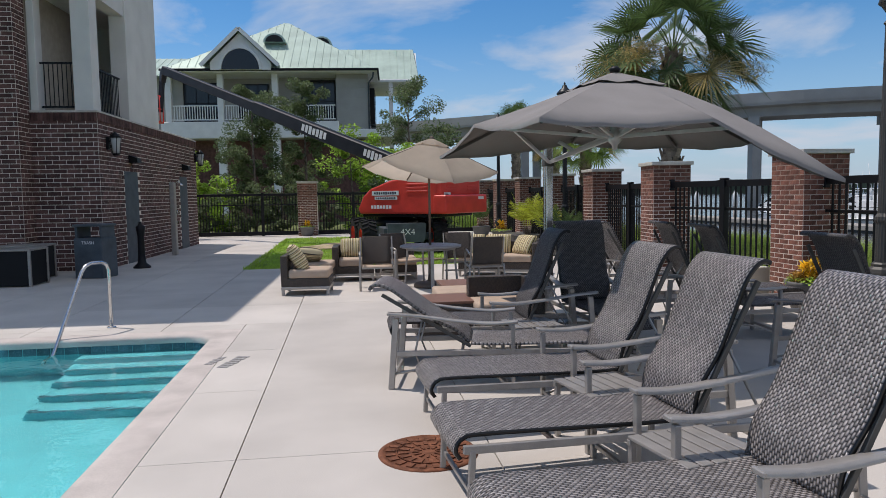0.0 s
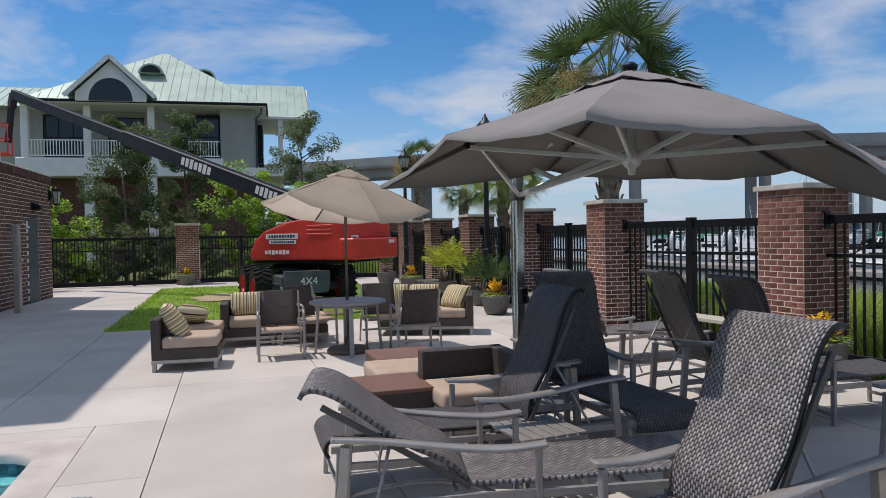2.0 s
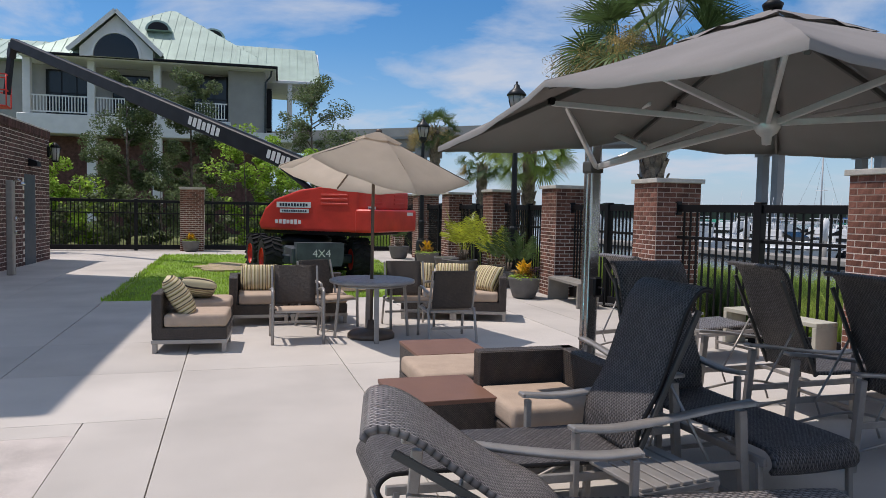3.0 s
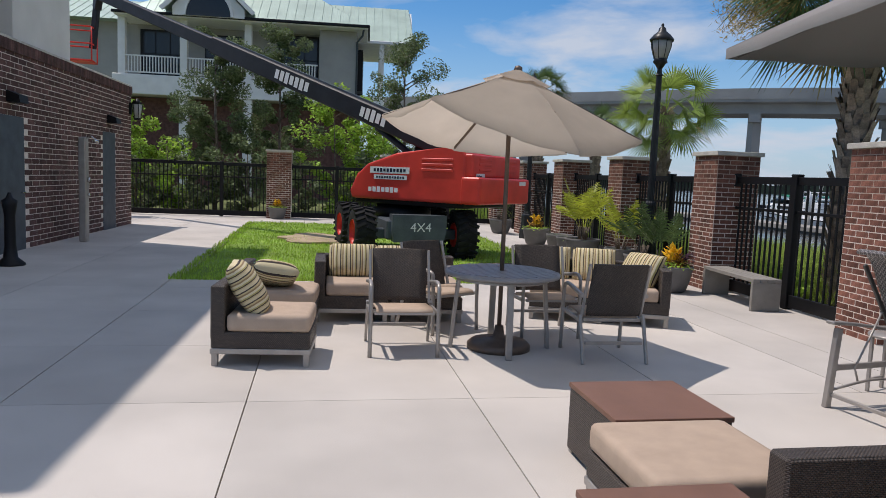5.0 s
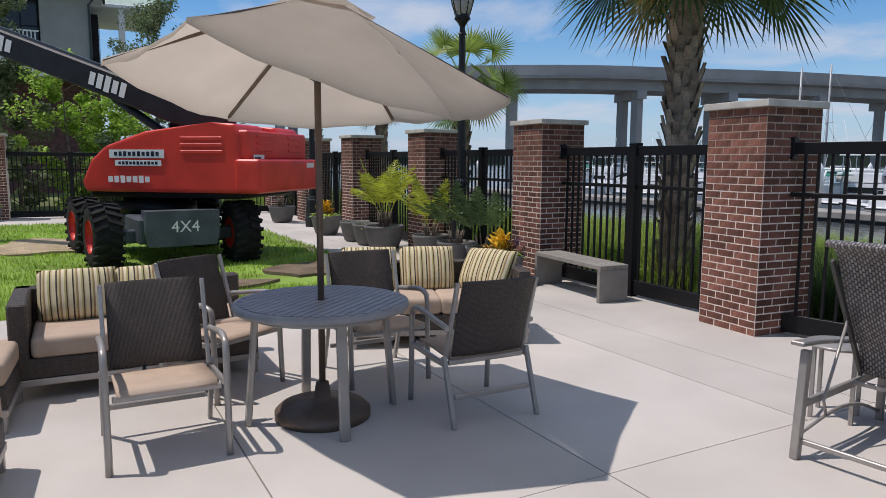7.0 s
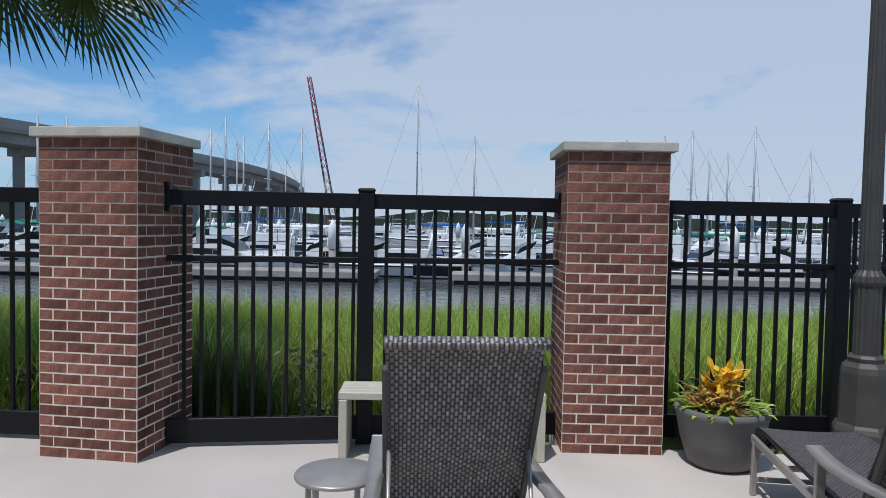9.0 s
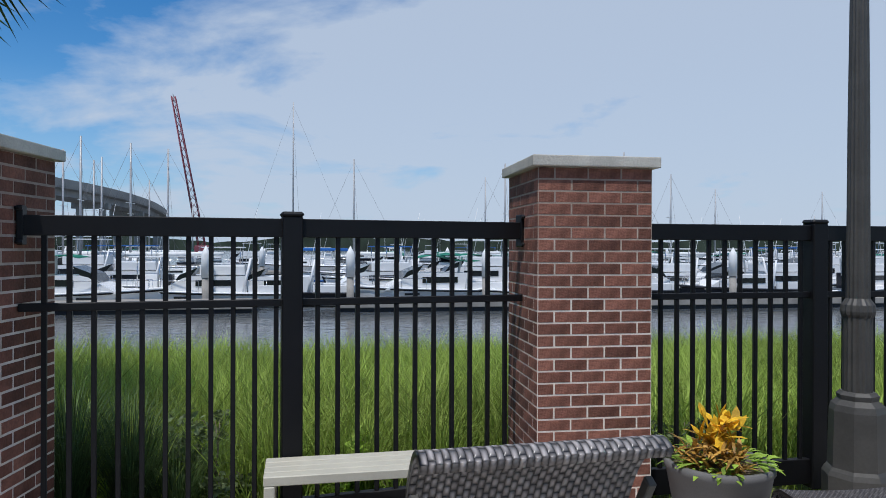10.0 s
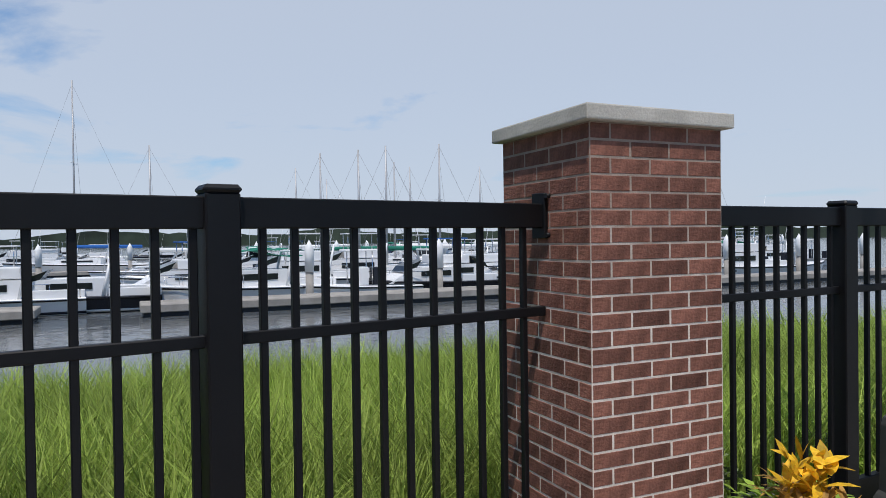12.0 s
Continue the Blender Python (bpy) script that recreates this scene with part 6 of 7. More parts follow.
for x in (-13.5, -10.1, -6.5):
    hbox("column", x - 0.2, x + 0.2, -0.22, 0.18, 6.86, 10.3, M_WHITE, "", 0.02)
    hbox("column", x - 0.25, x + 0.25, -0.2, 0.25, 0, 5.75, M_WHITE, "", 0.02)
for x0, x1 in ((-13.3, -10.3), (-9.9, -6.7), (-6.3, -2.5)):
    r = Mesh()
    for z in (7.0, 7.92):
        r.box(((x0 + x1) / 2, -0.15, z), (x1 - x0, 0.06, 0.07))
    n = int((x1 - x0) / 0.16)
    rail_ = part("balcony_rail", r, M_WHITE, H, "white balustrade")
    for k in range(1, n):
        r = Mesh()
        r.box((x0 + (x1 - x0) * k / n, -0.15, 7.46), (0.05, 0.05, 0.86))
        part("baluster", r, M_WHITE, rail_)
# last one: dark glass filling the left bay's open porch, shade in its colour
for x0, x1, z0, z1 in ((-5.0, -2.6, 6.95, 9.85), (-9.3, -7.2, 6.9, 9.6), (-13.0, -10.4, 6.9, 9.7)):
    wd = hbox("window", x0, x1, 1.55, 1.72, z0, z1, M_BLACK, "dark glazed window")
    n = 3 if x1 - x0 > 2 else 2
    for k in range(n):
        w_ = (x1 - x0 - 0.12) / n
        for q in range(2):
            h_ = (z1 - z0 - 0.12) / 2
            hbox("pane", x0 + 0.09 + k * w_, x0 + 0.03 + (k + 1) * w_, 1.53, 1.56, z0 + 0.09 + q * h_, z0 + 0.03 + (q + 1) * h_, M_GLASS, "", 0, wd)
for k, (y0, y1) in enumerate(((3.6, 5.2), (6.0, 7.6))):
    wd = hbox("window", -0.32, 0.05, y0, y1, 7.0, 9.6, M_BLACK, "dark glazed side window")
    for q in range(2):
        hbox("pane", 0.05, 0.07, y0 + 0.08 + q * (y1 - y0) / 2, y0 - 0.06 + (q + 1) * (y1 - y0) / 2, 7.1, 9.5, M_GLASS, "", 0, wd)
r = Mesh()
for z in (6.4, 7.3):
    r.box((1.3, 5.6, z), (0.06, 4.4, 0.07))
rail_ = part("balcony_rail", r, M_WHITE, H, "white balustrade")
for k in range(28):
    r = Mesh()
    r.box((1.3, 3.5 + k * 0.155, 6.85), (0.05, 0.05, 0.86))
    part("baluster", r, M_WHITE, rail_)
hbox("column", 1.1, 1.4, 3.3, 3.6, 0, 10.2, M_WHITE)
hbox("column", 1.1, 1.4, 7.8, 8.1, 0, 10.2, M_WHITE)


def roof(name, ring, ridge, mat, step=0.5, kick=(0.36, 0.36)):
    """Four roof slopes between an eave rectangle and a ridge, flattened towards the eaves by the kick, with standing seams."""
    (x0, x1, y0, y1, z), (rx0, rx1, ry, rz) = ring, ridge
    A, B_, C, D = Vector((x0, y0, z)), Vector((x1, y0, z)), Vector((x1, y1, z)), Vector((x0, y1, z))
    R0, R1 = Vector((rx0, ry, rz)), Vector((rx1, ry, rz))
    kf, kz = kick

    def up(a, r, f):
        q = a.lerp(r, f)
        q.z = z + (rz - z) * (f / kf * kz if f < kf else kz + (f - kf) / (1 - kf) * (1 - kz))
        return q

    s, seams = Mesh(), Mesh()
    for a, b, c, d in ((A, B_, R1, R0), (C, D, R0, R1), (B_, C, R1, R1), (D, A, R0, R0)):
        a1, b1 = up(a, d, kf), up(b, c, kf)
        s.poly([a, b, b1, a1])
        s.poly([a1, b1, c] if c == d else [a1, b1, c, d])
        e = b - a
        n = max(2, int(e.length / step))
        ft, fc = (d - a).dot(e) / e.length_squared, (c - a).dot(e) / e.length_squared
        for k in range(1, n):
            t = k / n
            f1 = t / ft if t < ft else ((1 - t) / (1 - fc) if t > fc else 1.0)
            rise = (d - a) - e * ft
            pts = []
            for f in (0.0, min(kf, f1), f1):
                q = a + e * t + rise * f
                q.z = z + (rz - z) * (f / kf * kz if f < kf else kz + (f - kf) / (1 - kf) * (1 - kz))
                pts.append(q)
            for u, v in zip(pts, pts[1:]):
                if (v - u).length > 0.05:
                    seams.span(u, v, 0.04, 0.06)
    s.poly([A, D, C, B_])
    rf_ = part(name, s, mat, H, "pale green standing-seam metal roof")
    part("seams", seams, mat, rf_)
    return rf_


roof("roof", (-13.6, 0.25, -0.9, 10.2, 10.2), (-6.5, -6.1, 4.8, 14.5), M_ROOF)
roof("roof", (-3.5, 3.3, 3.2, 10.4, 10.15), (-3.4, 3.0, 6.8, 13.0), M_ROOF, 0.5, (0.5, 0.5))
s = Mesh()
s.prism([(3.3, 10.15), (10.3, 10.15), (6.8, 12.75)], "x", 3.0, 3.22)
part("gable_wall", s, M_WHITE, H, "white gable end")
roof("roof", (-19.0, -13.0, 1.0, 9.0, 10.1), (-18.0, -12.9, 5.0, 12.0), M_ROOF)
hbox("wall", -18.4, -13.4, 2.0, 8.5, 0, 10.1, M_SIDING)
hbox("eave", -13.7, 0.35, -1.0, 10.3, 10.0, 10.2, M_WHITE, "white eave trim", 0.03)
hbox("eave", -3.6, 3.4, 3.1, 10.5, 9.95, 10.15, M_WHITE, "white eave trim", 0.03)
hbox("gutter", -13.75, 0.45, -1.12, -1.003, 10.06, 10.22, M_BLACK, "dark eave gutter", 0.02)
hbox("gutter", 0.353, 0.47, -1.0, 3.05, 10.06, 10.22, M_BLACK, "dark eave gutter", 0.02)
hbox("gutter", 3.403, 3.52, 3.1, 10.5, 10.0, 10.16, M_BLACK, "dark eave gutter", 0.02)
# front gable with an arched opening
gx0, gx1, ga = -10.75, -6.25, -8.5
s = Mesh()
s.prism([(gx0 + 0.3, 10.1), (gx1 - 0.3, 10.1), (gx1 - 0.3, 10.6), (ga, 12.5), (gx0 + 0.3, 10.6)], "y", -1.2, 2.5)
part("gable_wall", s, M_WHITE, H, "white stucco front gable")
# dark glass pane in place of the open loggia's shaded depth
s = Mesh()
s.prism([(ga + 1.2 * math.cos(a), 10.12 + 1.32 * math.sin(a)) for a in [math.pi * k / 16 for k in range(17)]], "y", -1.26, -1.19)
part("arch_window", s, M_GLASS, H, "dark pane filling the open arched loggia, its shade in the colour")
s = Mesh()
arch = [(ga + 1.3 * math.cos(a), -1.24, 10.12 + 1.42 * math.sin(a)) for a in [math.pi * k / 16 for k in range(17)]]
for a, b in zip(arch, arch[1:]):
    s.span(a, b, 0.12, 0.16)
part("arch_trim", s, M_WHITE, H)
for sg in (-1, 1):
    s = Mesh()
    ex = gx0 if sg < 0 else gx1
    a = Vector((ex - sg * -0.2, -1.5, 10.35))
    s.quad((ex + sg * 0.2, -1.5, 10.42), (ga, -1.5, 12.75), (ga, 4.5, 12.75), (ex + sg * 0.2, 4.5, 10.42))
    ob = part("gable_roof", s, M_ROOF, H, "pale green metal gable roof")
    s = Mesh()
    s.span((ex + sg * 0.25, -1.5, 10.33), (ga, -1.5, 12.7), 0.1, 0.24)
    part("rake_trim", s, M_WHITE, H)
    for k in range(7):
        s = Mesh()
        y = -1.2 + k * 0.6
        s.span((ex + sg * 0.2, y, 10.45), (ga, y, 12.78), 0.04, 0.05)
        part("seam", s, M_ROOF, ob)
for dx, dy, dz in ((-6.7, 2.1, 12.45), (-3.7, 4.4, 12.75)):
    s = Mesh()
    s.prism([(dx + 0.75 * math.cos(a), dz + 0.6 * math.sin(a)) for a in [math.pi * k / 12 for k in range(13)]], "y", dy - 0.6, dy + 2.0)
    d_ = part("dormer", s, M_ROOF, H, "small arched roof vent")
    s = Mesh()
    s.prism([(dx + 0.6 * math.cos(a), dz + 0.02 + 0.46 * math.sin(a)) for a in [math.pi * k / 12 for k in range(13)]], "y", dy - 0.64, dy - 0.58)
    part("louvre", s, M_DARK, d_)
s = Mesh()
s.tube([(0.12, -0.75, 10.05), (0.05, -0.5, 9.7), (-0.25, -0.08, 9.4), (-0.25, -0.08, 0.2)], 0.06, 8)
part("downspout", s, M_CHASSIS, H)

# ---- trees and shrubs ----


def leaf_cloud(centres, count, size, R, squash=0.8, hollow=0.35):
    """Small leaves scattered through clumps, thinner towards their edges."""
    vs_, fs = [], []
    for _ in range(count):
        c, r = R.choice(centres)
        d = Vector((R.gauss(0, 1), R.gauss(0, 1), R.gauss(0, 1))).normalized()
        q = Vector(c) + Vector((d.x, d.y, d.z * squash)) * r * (hollow + (1.05 - hollow) * R.random() ** 0.6)
        a = Vector((R.uniform(-1, 1), R.uniform(-1, 1), R.uniform(-0.6, 0.6))).normalized()
        b = a.cross(Vector((R.uniform(-1, 1), R.uniform(-1, 1), R.uniform(-1, 1)))).normalized()
        l_ = size * R.uniform(0.6, 1.3)
        n0 = len(vs_)
        vs_ += [tuple(q - a * l_ * 0.5), tuple(q + b * l_ * 0.28), tuple(q + a * l_ * 0.5), tuple(q - b * l_ * 0.28)]
        fs.append((n0, n0 + 1, n0 + 2, n0 + 3))
    me = bpy.data.meshes.new("crown")
    me.from_pydata(vs_, [], fs)
    return me


def tree(m, h, spread, mat, seed, count, leaf_size, label, low=0.3, trunk=0.09, name="tree"):
    R = random.Random(seed)
    T = thing(name, label, "tree" if name == "tree" else "shrub", m, "trees and shrubs beyond the fence")
    s = Mesh()
    top = Vector((R.uniform(-0.2, 0.2), R.uniform(-0.2, 0.2), h * 0.85))
    s.tube([(0, 0, -0.15), (R.uniform(-0.08, 0.08), R.uniform(-0.08, 0.08), h * 0.3), top * 0.65, top], [trunk, trunk * 0.8, trunk * 0.5, trunk * 0.15], 8)
    cl = []
    for k in range(int(9 + h * 2.6)):
        z = h * (low + (0.97 - low) * (k + R.random()) / (9 + h * 2.6))
        a = R.uniform(0, 6.28)
        rad = spread * (0.35 + 0.65 * math.sin(math.pi * min(1.0, 0.15 + 0.8 * (z / h - low) / (1 - low)))) * R.uniform(0.45, 1.0)
        tip = Vector((math.cos(a) * rad, math.sin(a) * rad, z))
        st = Vector((top.x * z / h * 0.7, top.y * z / h * 0.7, max(0.2, z - rad * 0.6)))
        s.tube([st, (st + tip) / 2 + Vector((0, 0, 0.08)), tip], [trunk * 0.35, trunk * 0.22, trunk * 0.08], 5)
        cl.append((tip, R.uniform(0.2, 0.42) * spread * 0.75))
        cl.append(((st + tip) / 2, R.uniform(0.14, 0.3) * spread * 0.75))
    part("trunk", s, M_BARK, T)
    me = leaf_cloud(cl, count, leaf_size, R)
    me.materials.append(mat)
    o = new("crown", me)
    o.parent = T
    return T


tree(at(-2.3, 35.5, 0, -0.14), 7.6, 2.1, M_LEAF, 11, 34000, 0.105, "slender dark olive tree behind the far fence", 0.08)
tree(at(0.2, 36.8, 0, -0.14), 7.9, 1.8, M_LEAF, 12, 26000, 0.105, "slender grey-green tree behind the far fence", 0.1)
tree(at(5.9, 38.5, 0, -0.14), 8.6, 2.3, M_LEAF, 13, 15000, 0.11, "tall thin-leaved tree beside the house", 0.25)
tree(at(9.0, 44, 0, -0.14), 6.6, 2.0, M_LEAF, 19, 4000, 0.2, "dark tree beside the house", 0.2)
for k, (x, y, h_, sp, mt, n_) in enumerate(((-5.4, 34.0, 4.2, 1.7, M_LEAFB, 7000), (-3.6, 33.4, 2.9, 1.2, M_LEAFB, 3000), (2.5, 34.2, 5.0, 1.9, M_LEAFB, 8000), (4.4, 34.8, 4.4, 1.7, M_LEAFB, 6500), (-0.9, 33.0, 3.0, 1.2, M_LEAF, 3200), (6.6, 34.0, 3.8, 1.4, M_LEAF, 3200), (-7.6, 34.2, 3.3, 1.4, M_LEAFB, 3000), (1.0, 32.6, 2.6, 1.1, M_LEAF, 2600), (3.4, 32.4, 2.6, 1.1, M_LEAF, 2600), (-2.4, 32.4, 2.4, 1.1, M_LEAF, 2600), (5.4, 32.2, 2.4, 1.1, M_LEAF, 2200), (-4.6, 32.2, 2.3, 1.1, M_LEAF, 2400), (-6.2, 32.4, 2.4, 1.1, M_LEAF, 2200))):
    tree(at(x, y, 0, -0.14), h_, sp, mt, 30 + k, n_, 0.15, "bright green leafy shrub behind the black fence" if mt is M_LEAFB else "dark green shrub behind the black fence", 0.05, 0.05, "shrub")


def fan(mesh, base, az, el, stalk, size, R, droop):
    """A palmetto leaf: an arching stalk and a fan of narrow, split, drooping blades."""
    d = Vector((math.cos(az) * math.cos(el), math.sin(az) * math.cos(el), math.sin(el)))
    p = Vector(base)
    for i in range(4):
        q = p + d * stalk / 4
        sd = d.cross(Vector((0, 0, 1))).normalized() * 0.014
        mesh.quad(p - sd, p + sd, q + sd, q - sd)
        p = q
        d = (d + Vector((0, 0, -droop * 0.22))).normalized()
    side = d.cross(Vector((0, 0, 1))).normalized()
    tw = R.uniform(-0.9, 0.9)
    side = side * math.cos(tw) + side.cross(d) * math.sin(tw)
    nrm = side.cross(d)
    n = 30
    for k in range(n):
        a = (k / (n - 1) - 0.5) * 4.3
        v = (d * math.cos(a) + side * math.sin(a) + nrm * 0.28 * abs(math.sin(a * 0.5))).normalized()
        l_ = size * (0.70 + 0.30 * math.cos(a * 0.6)) * R.uniform(0.88, 1.08)
        wv = v.cross(nrm).normalized() * size * 0.025
        m1 = p + v * l_ * 0.55 + Vector((0, 0, -droop * 0.10 * l_))
        tip = p + v * l_ * 0.92 + Vector((0, 0, -droop * R.uniform(0.22, 0.5) * l_))
        mesh.bm.faces.new([mesh.bm.verts.new(x) for x in (p - wv * 0.3, p + wv * 0.3, m1 + wv, m1 - wv)])
        mesh.bm.faces.new([mesh.bm.verts.new(x) for x in (m1 - wv, m1 + wv, tip)])


def palmetto(m, h, r, size, n, seed, label, flowers=True, green=M_PALM):
    T = thing("palm_tree", label, "palm tree", m, "palm trees beyond the fence")
    R = random.Random(seed)
    s = Mesh()
    s.tube([(0, 0, -0.3), (0.02, 0.02, h * 0.4), (0.03, 0.0, h * 0.8), (0.03, 0, h)], [r * 0.82, r * 0.8, r * 0.9, r * 0.8], 16)
    part("trunk", s, M_BARK, T, "fibrous brown trunk")
    s = Mesh()
    rows_ = int(h / 0.13)
    for i in range(rows_):
        z = 0.25 + i * 0.13
        if z > h - 0.05:
            break
        for k in range(7):
            a = 2 * math.pi * (k + 0.5 * (i % 2)) / 7 + R.uniform(-0.1, 0.1)
            c = Vector((math.cos(a), math.sin(a), 0))
            t = Vector((-math.sin(a), math.cos(a), 0))
            b = c * r * 0.80 + Vector((0.03 * z / h, 0, z))
            tip = c * (r * R.uniform(1.12, 1.55)) + Vector((0.03 * z / h, 0, z + R.uniform(0.24, 0.34)))
            s.bm.faces.new([s.bm.verts.new(v) for v in (b - t * 0.085, b + t * 0.085, tip + t * 0.035, tip - t * 0.035)])
            s.bm.faces.new([s.bm.verts.new(v) for v in (b - t * 0.085 - Vector((0, 0, 0.03)), tip - t * 0.035 - c * 0.02, tip + t * 0.035 - c * 0.02, b + t * 0.085 - Vector((0, 0, 0.03)))])
    tagged(part("bark_cladding", s, M_PALMBARK, T, "criss-crossed cut leaf bases", fix=False), kind="stuff")
    s = Mesh()
    dr = Mesh()
    for k in range(n):
        el = math.asin(1 - 1.68 * (k + 0.5) / n)
        az = k * 2.39996 + R.uniform(-0.2, 0.2)
        tgt = dr if k % 9 == 8 and k > n * 0.6 else s
        fan(tgt, (0.03, 0, h + 0.05), az, el, size * R.uniform(0.7, 1.0), size * R.uniform(0.55, 0.72), R, 0.22 if el > 0.4 else 0.5)
    part("fronds", s, green, T, "green fan-shaped fronds", fix=False)
    part("dry_fronds", dr, M_DRY, T, "dry yellow-brown lower fronds", fix=False)
    if flowers:
        vs_, fs = [], []
        for k in range(7):
            az = 2.3 + k * 0.36 if k < 5 else 5.2 + (k - 5) * 0.5
            tipv = Vector((math.cos(az) * size * 1.3, math.sin(az) * size * 1.3, h - 0.15 + 0.3 * math.sin(k * 2.1)))
            for _ in range(1300):
                t = R.random()
                q = Vector((0.03, 0, h + 0.1)).lerp(tipv, 0.35 + 0.65 * t) + Vector((max(-0.3, min(0.3, R.gauss(0, 0.13))), max(-0.3, min(0.3, R.gauss(0, 0.13))), max(-0.26, min(0.26, R.gauss(0, 0.13))) - 0.30 * t))
                a = Vector((R.uniform(-1, 1), R.uniform(-1, 1), R.uniform(-1, 1))).normalized() * 0.045
                b = Vector((R.uniform(-1, 1), R.uniform(-1, 1), R.uniform(-1, 1))).normalized() * 0.016
                n0 = len(vs_)
                vs_ += [tuple(q - a), tuple(q + b), tuple(q + a)]
                fs.append((n0, n0 + 1, n0 + 2))
        me = bpy.data.meshes.new("flower_stalks")
        me.from_pydata(vs_, [], fs)
        me.materials.append(M_DRY)
        o = new("flower_plume", me)
        o.parent = T
        tagged(o, "feathery tan flower stalks")
    return T


palmetto(at(8.45, 14.1, 0, -0.2), 4.75, 0.20, 1.42, 56, 5, "cabbage palm with rough trunk and tan flower stalks")
palmetto(at(8.75, 19.9, 0, -0.2), 3.35, 0.15, 0.92, 34, 6, "small cabbage palm behind the fence", False, M_PALML)
palmetto(at(9.6, 30.4, 0, -0.2), 5.0, 0.17, 0.8, 32, 7, "cabbage palm behind the fence", True)
palmetto(at(9.9, 26.0, 0, -0.2), 3.4, 0.15, 0.7, 26, 8, "small cabbage palm behind the fence", False)

# ---- bridge ----
BR = thing("highway_bridge", "long curved concrete highway bridge on tall piers", "bridge")
line = curve([(-70, 212, 14.4), (-30, 178, 14.6), (22.7, 136.6, 14.7), (67, 98, 14.8), (90, 86.5, 14.7), (112, 78.6, 14.6), (141, 72, 14.3), (176, 67, 14.0), (211, 66, 12.8), (250, 72, 11), (290, 85, 8)], 60)


def along(name, prof, mat):
    s = Mesh()
    rows = []
    for i, p in enumerate(line):
        d = (line[min(i + 1, len(line) - 1)] - line[max(i - 1, 0)])
        n = Vector((-d.y, d.x, 0)).normalized()
        rows.append([p + n * a + Vector((0, 0, b)) for a, b in prof])
    s.sheet(rows)
    for f in s.bm.faces:
        f.smooth = False
    part(name, s, mat, BR)


along("deck", [(-5, 0.1), (5, 0.1), (5, -0.9), (3.6, -1.1), (3.6, -2.4), (-3.6, -2.4), (-3.6, -1.1), (-5, -0.9), (-5, 0.1)], M_BRIDGE)
along("parapet", [(-5.1, -0.55), (-5.1, 0.95), (-4.8, 0.95), (-4.8, 0.0)], M_BRIDGE)
along("parapet", [(4.8, 0.0), (4.8, 0.95), (5.1, 0.95), (5.1, -0.55)], M_BRIDGE)
for i in range(6, 58, 4):
    p = line[i]
    d = (line[i + 1] - line[i - 1]).normalized()
    n = Vector((-d.y, d.x, 0))
    for o_ in (-2.6, 2.6):
        s = Mesh()
        q = p + n * o_
        s.box((q.x, q.y, (p.z - 5.2) / 2), (1.25, 1.25, p.z + 1.8))
        part("pier", s, M_BRIDGE, BR)
    s = Mesh()
    s.span(p - n * 4.2 + Vector((0, 0, -3.0)), p + n * 4.2 + Vector((0, 0, -3.0)), 1.5, 1.3)
    part("pier_cap", s, M_BRIDGE, BR)

# ---- marina ----
WZ = -1.05
M_STAY = material("weathered_wire", (0.16, 0.16, 0.17), 0.6, spread=0.08)
M_MAST = material("mast_aluminium", (0.42, 0.42, 0.42), 0.5, metal=0.3, spread=0.08, scale=1)


def hull_mesh(L, W, free, bow=0.5, mat_rows=8):
    s = Mesh()
    rows = []
    for i in range(mat_rows + 1):
        t = i / mat_rows
        w_ = W / 2 * (1 if t < 0.45 else max(0.02, 1 - ((t - 0.45) / 0.55) ** 2.2))
        sh = free * (1 + 0.35 * t * t)
        x = -L / 2 + L * t
        rake = bow * max(0, (t - 0.6) / 0.4) ** 2
        rows.append([(x - rake * 0.6, 0, -0.25), (x - rake * 0.3, w_ * 0.75, 0.02), (x + rake * 0.4, w_, sh), (x + rake * 0.4, w_ * 0.9, sh + 0.03), (x + rake * 0.4, 0, sh + 0.05), (x + rake * 0.4, -w_ * 0.9, sh + 0.03), (x + rake * 0.4, -w_, sh), (x - rake * 0.3, -w_ * 0.75, 0.02), (x - rake * 0.6, 0, -0.25)])
    s.sheet(rows)
    s.poly([rows[0][k] for k in range(8)])
    for f in s.bm.faces:
        f.smooth = False
    return s


def hull_band(L, W, free, lo, hi, bow=0.5, out=0.012):
    """A thin band laid round the topsides between two shares of their height."""
    s = Mesh()
    for sg in (-1, 1):
        rows = []
        for i in range(9):
            t = i / 8
            w_ = W / 2 * (1 if t < 0.45 else max(0.02, 1 - ((t - 0.45) / 0.55) ** 2.2))
            sh = free * (1 + 0.35 * t * t)
            rake = bow * max(0, (t - 0.6) / 0.4) ** 2
            x = -L / 2 + L * t
            rows.append([(x + rake * (-0.3 + 0.7 * g) + out * t, sg * (w_ * (0.75 + 0.25 * g) + out), 0.02 + (sh - 0.02) * g) for g in (lo, hi)])
        s.sheet(rows, 0.01)
    return s


def mb(T, name, x, y, z, sx, sy, sz, mat, label="", bevel=0.06):
    s = Mesh()
    s.box((x, y, z), (sx, sy, sz), None, bevel, 2)
    return part(name, s, mat, T, label)


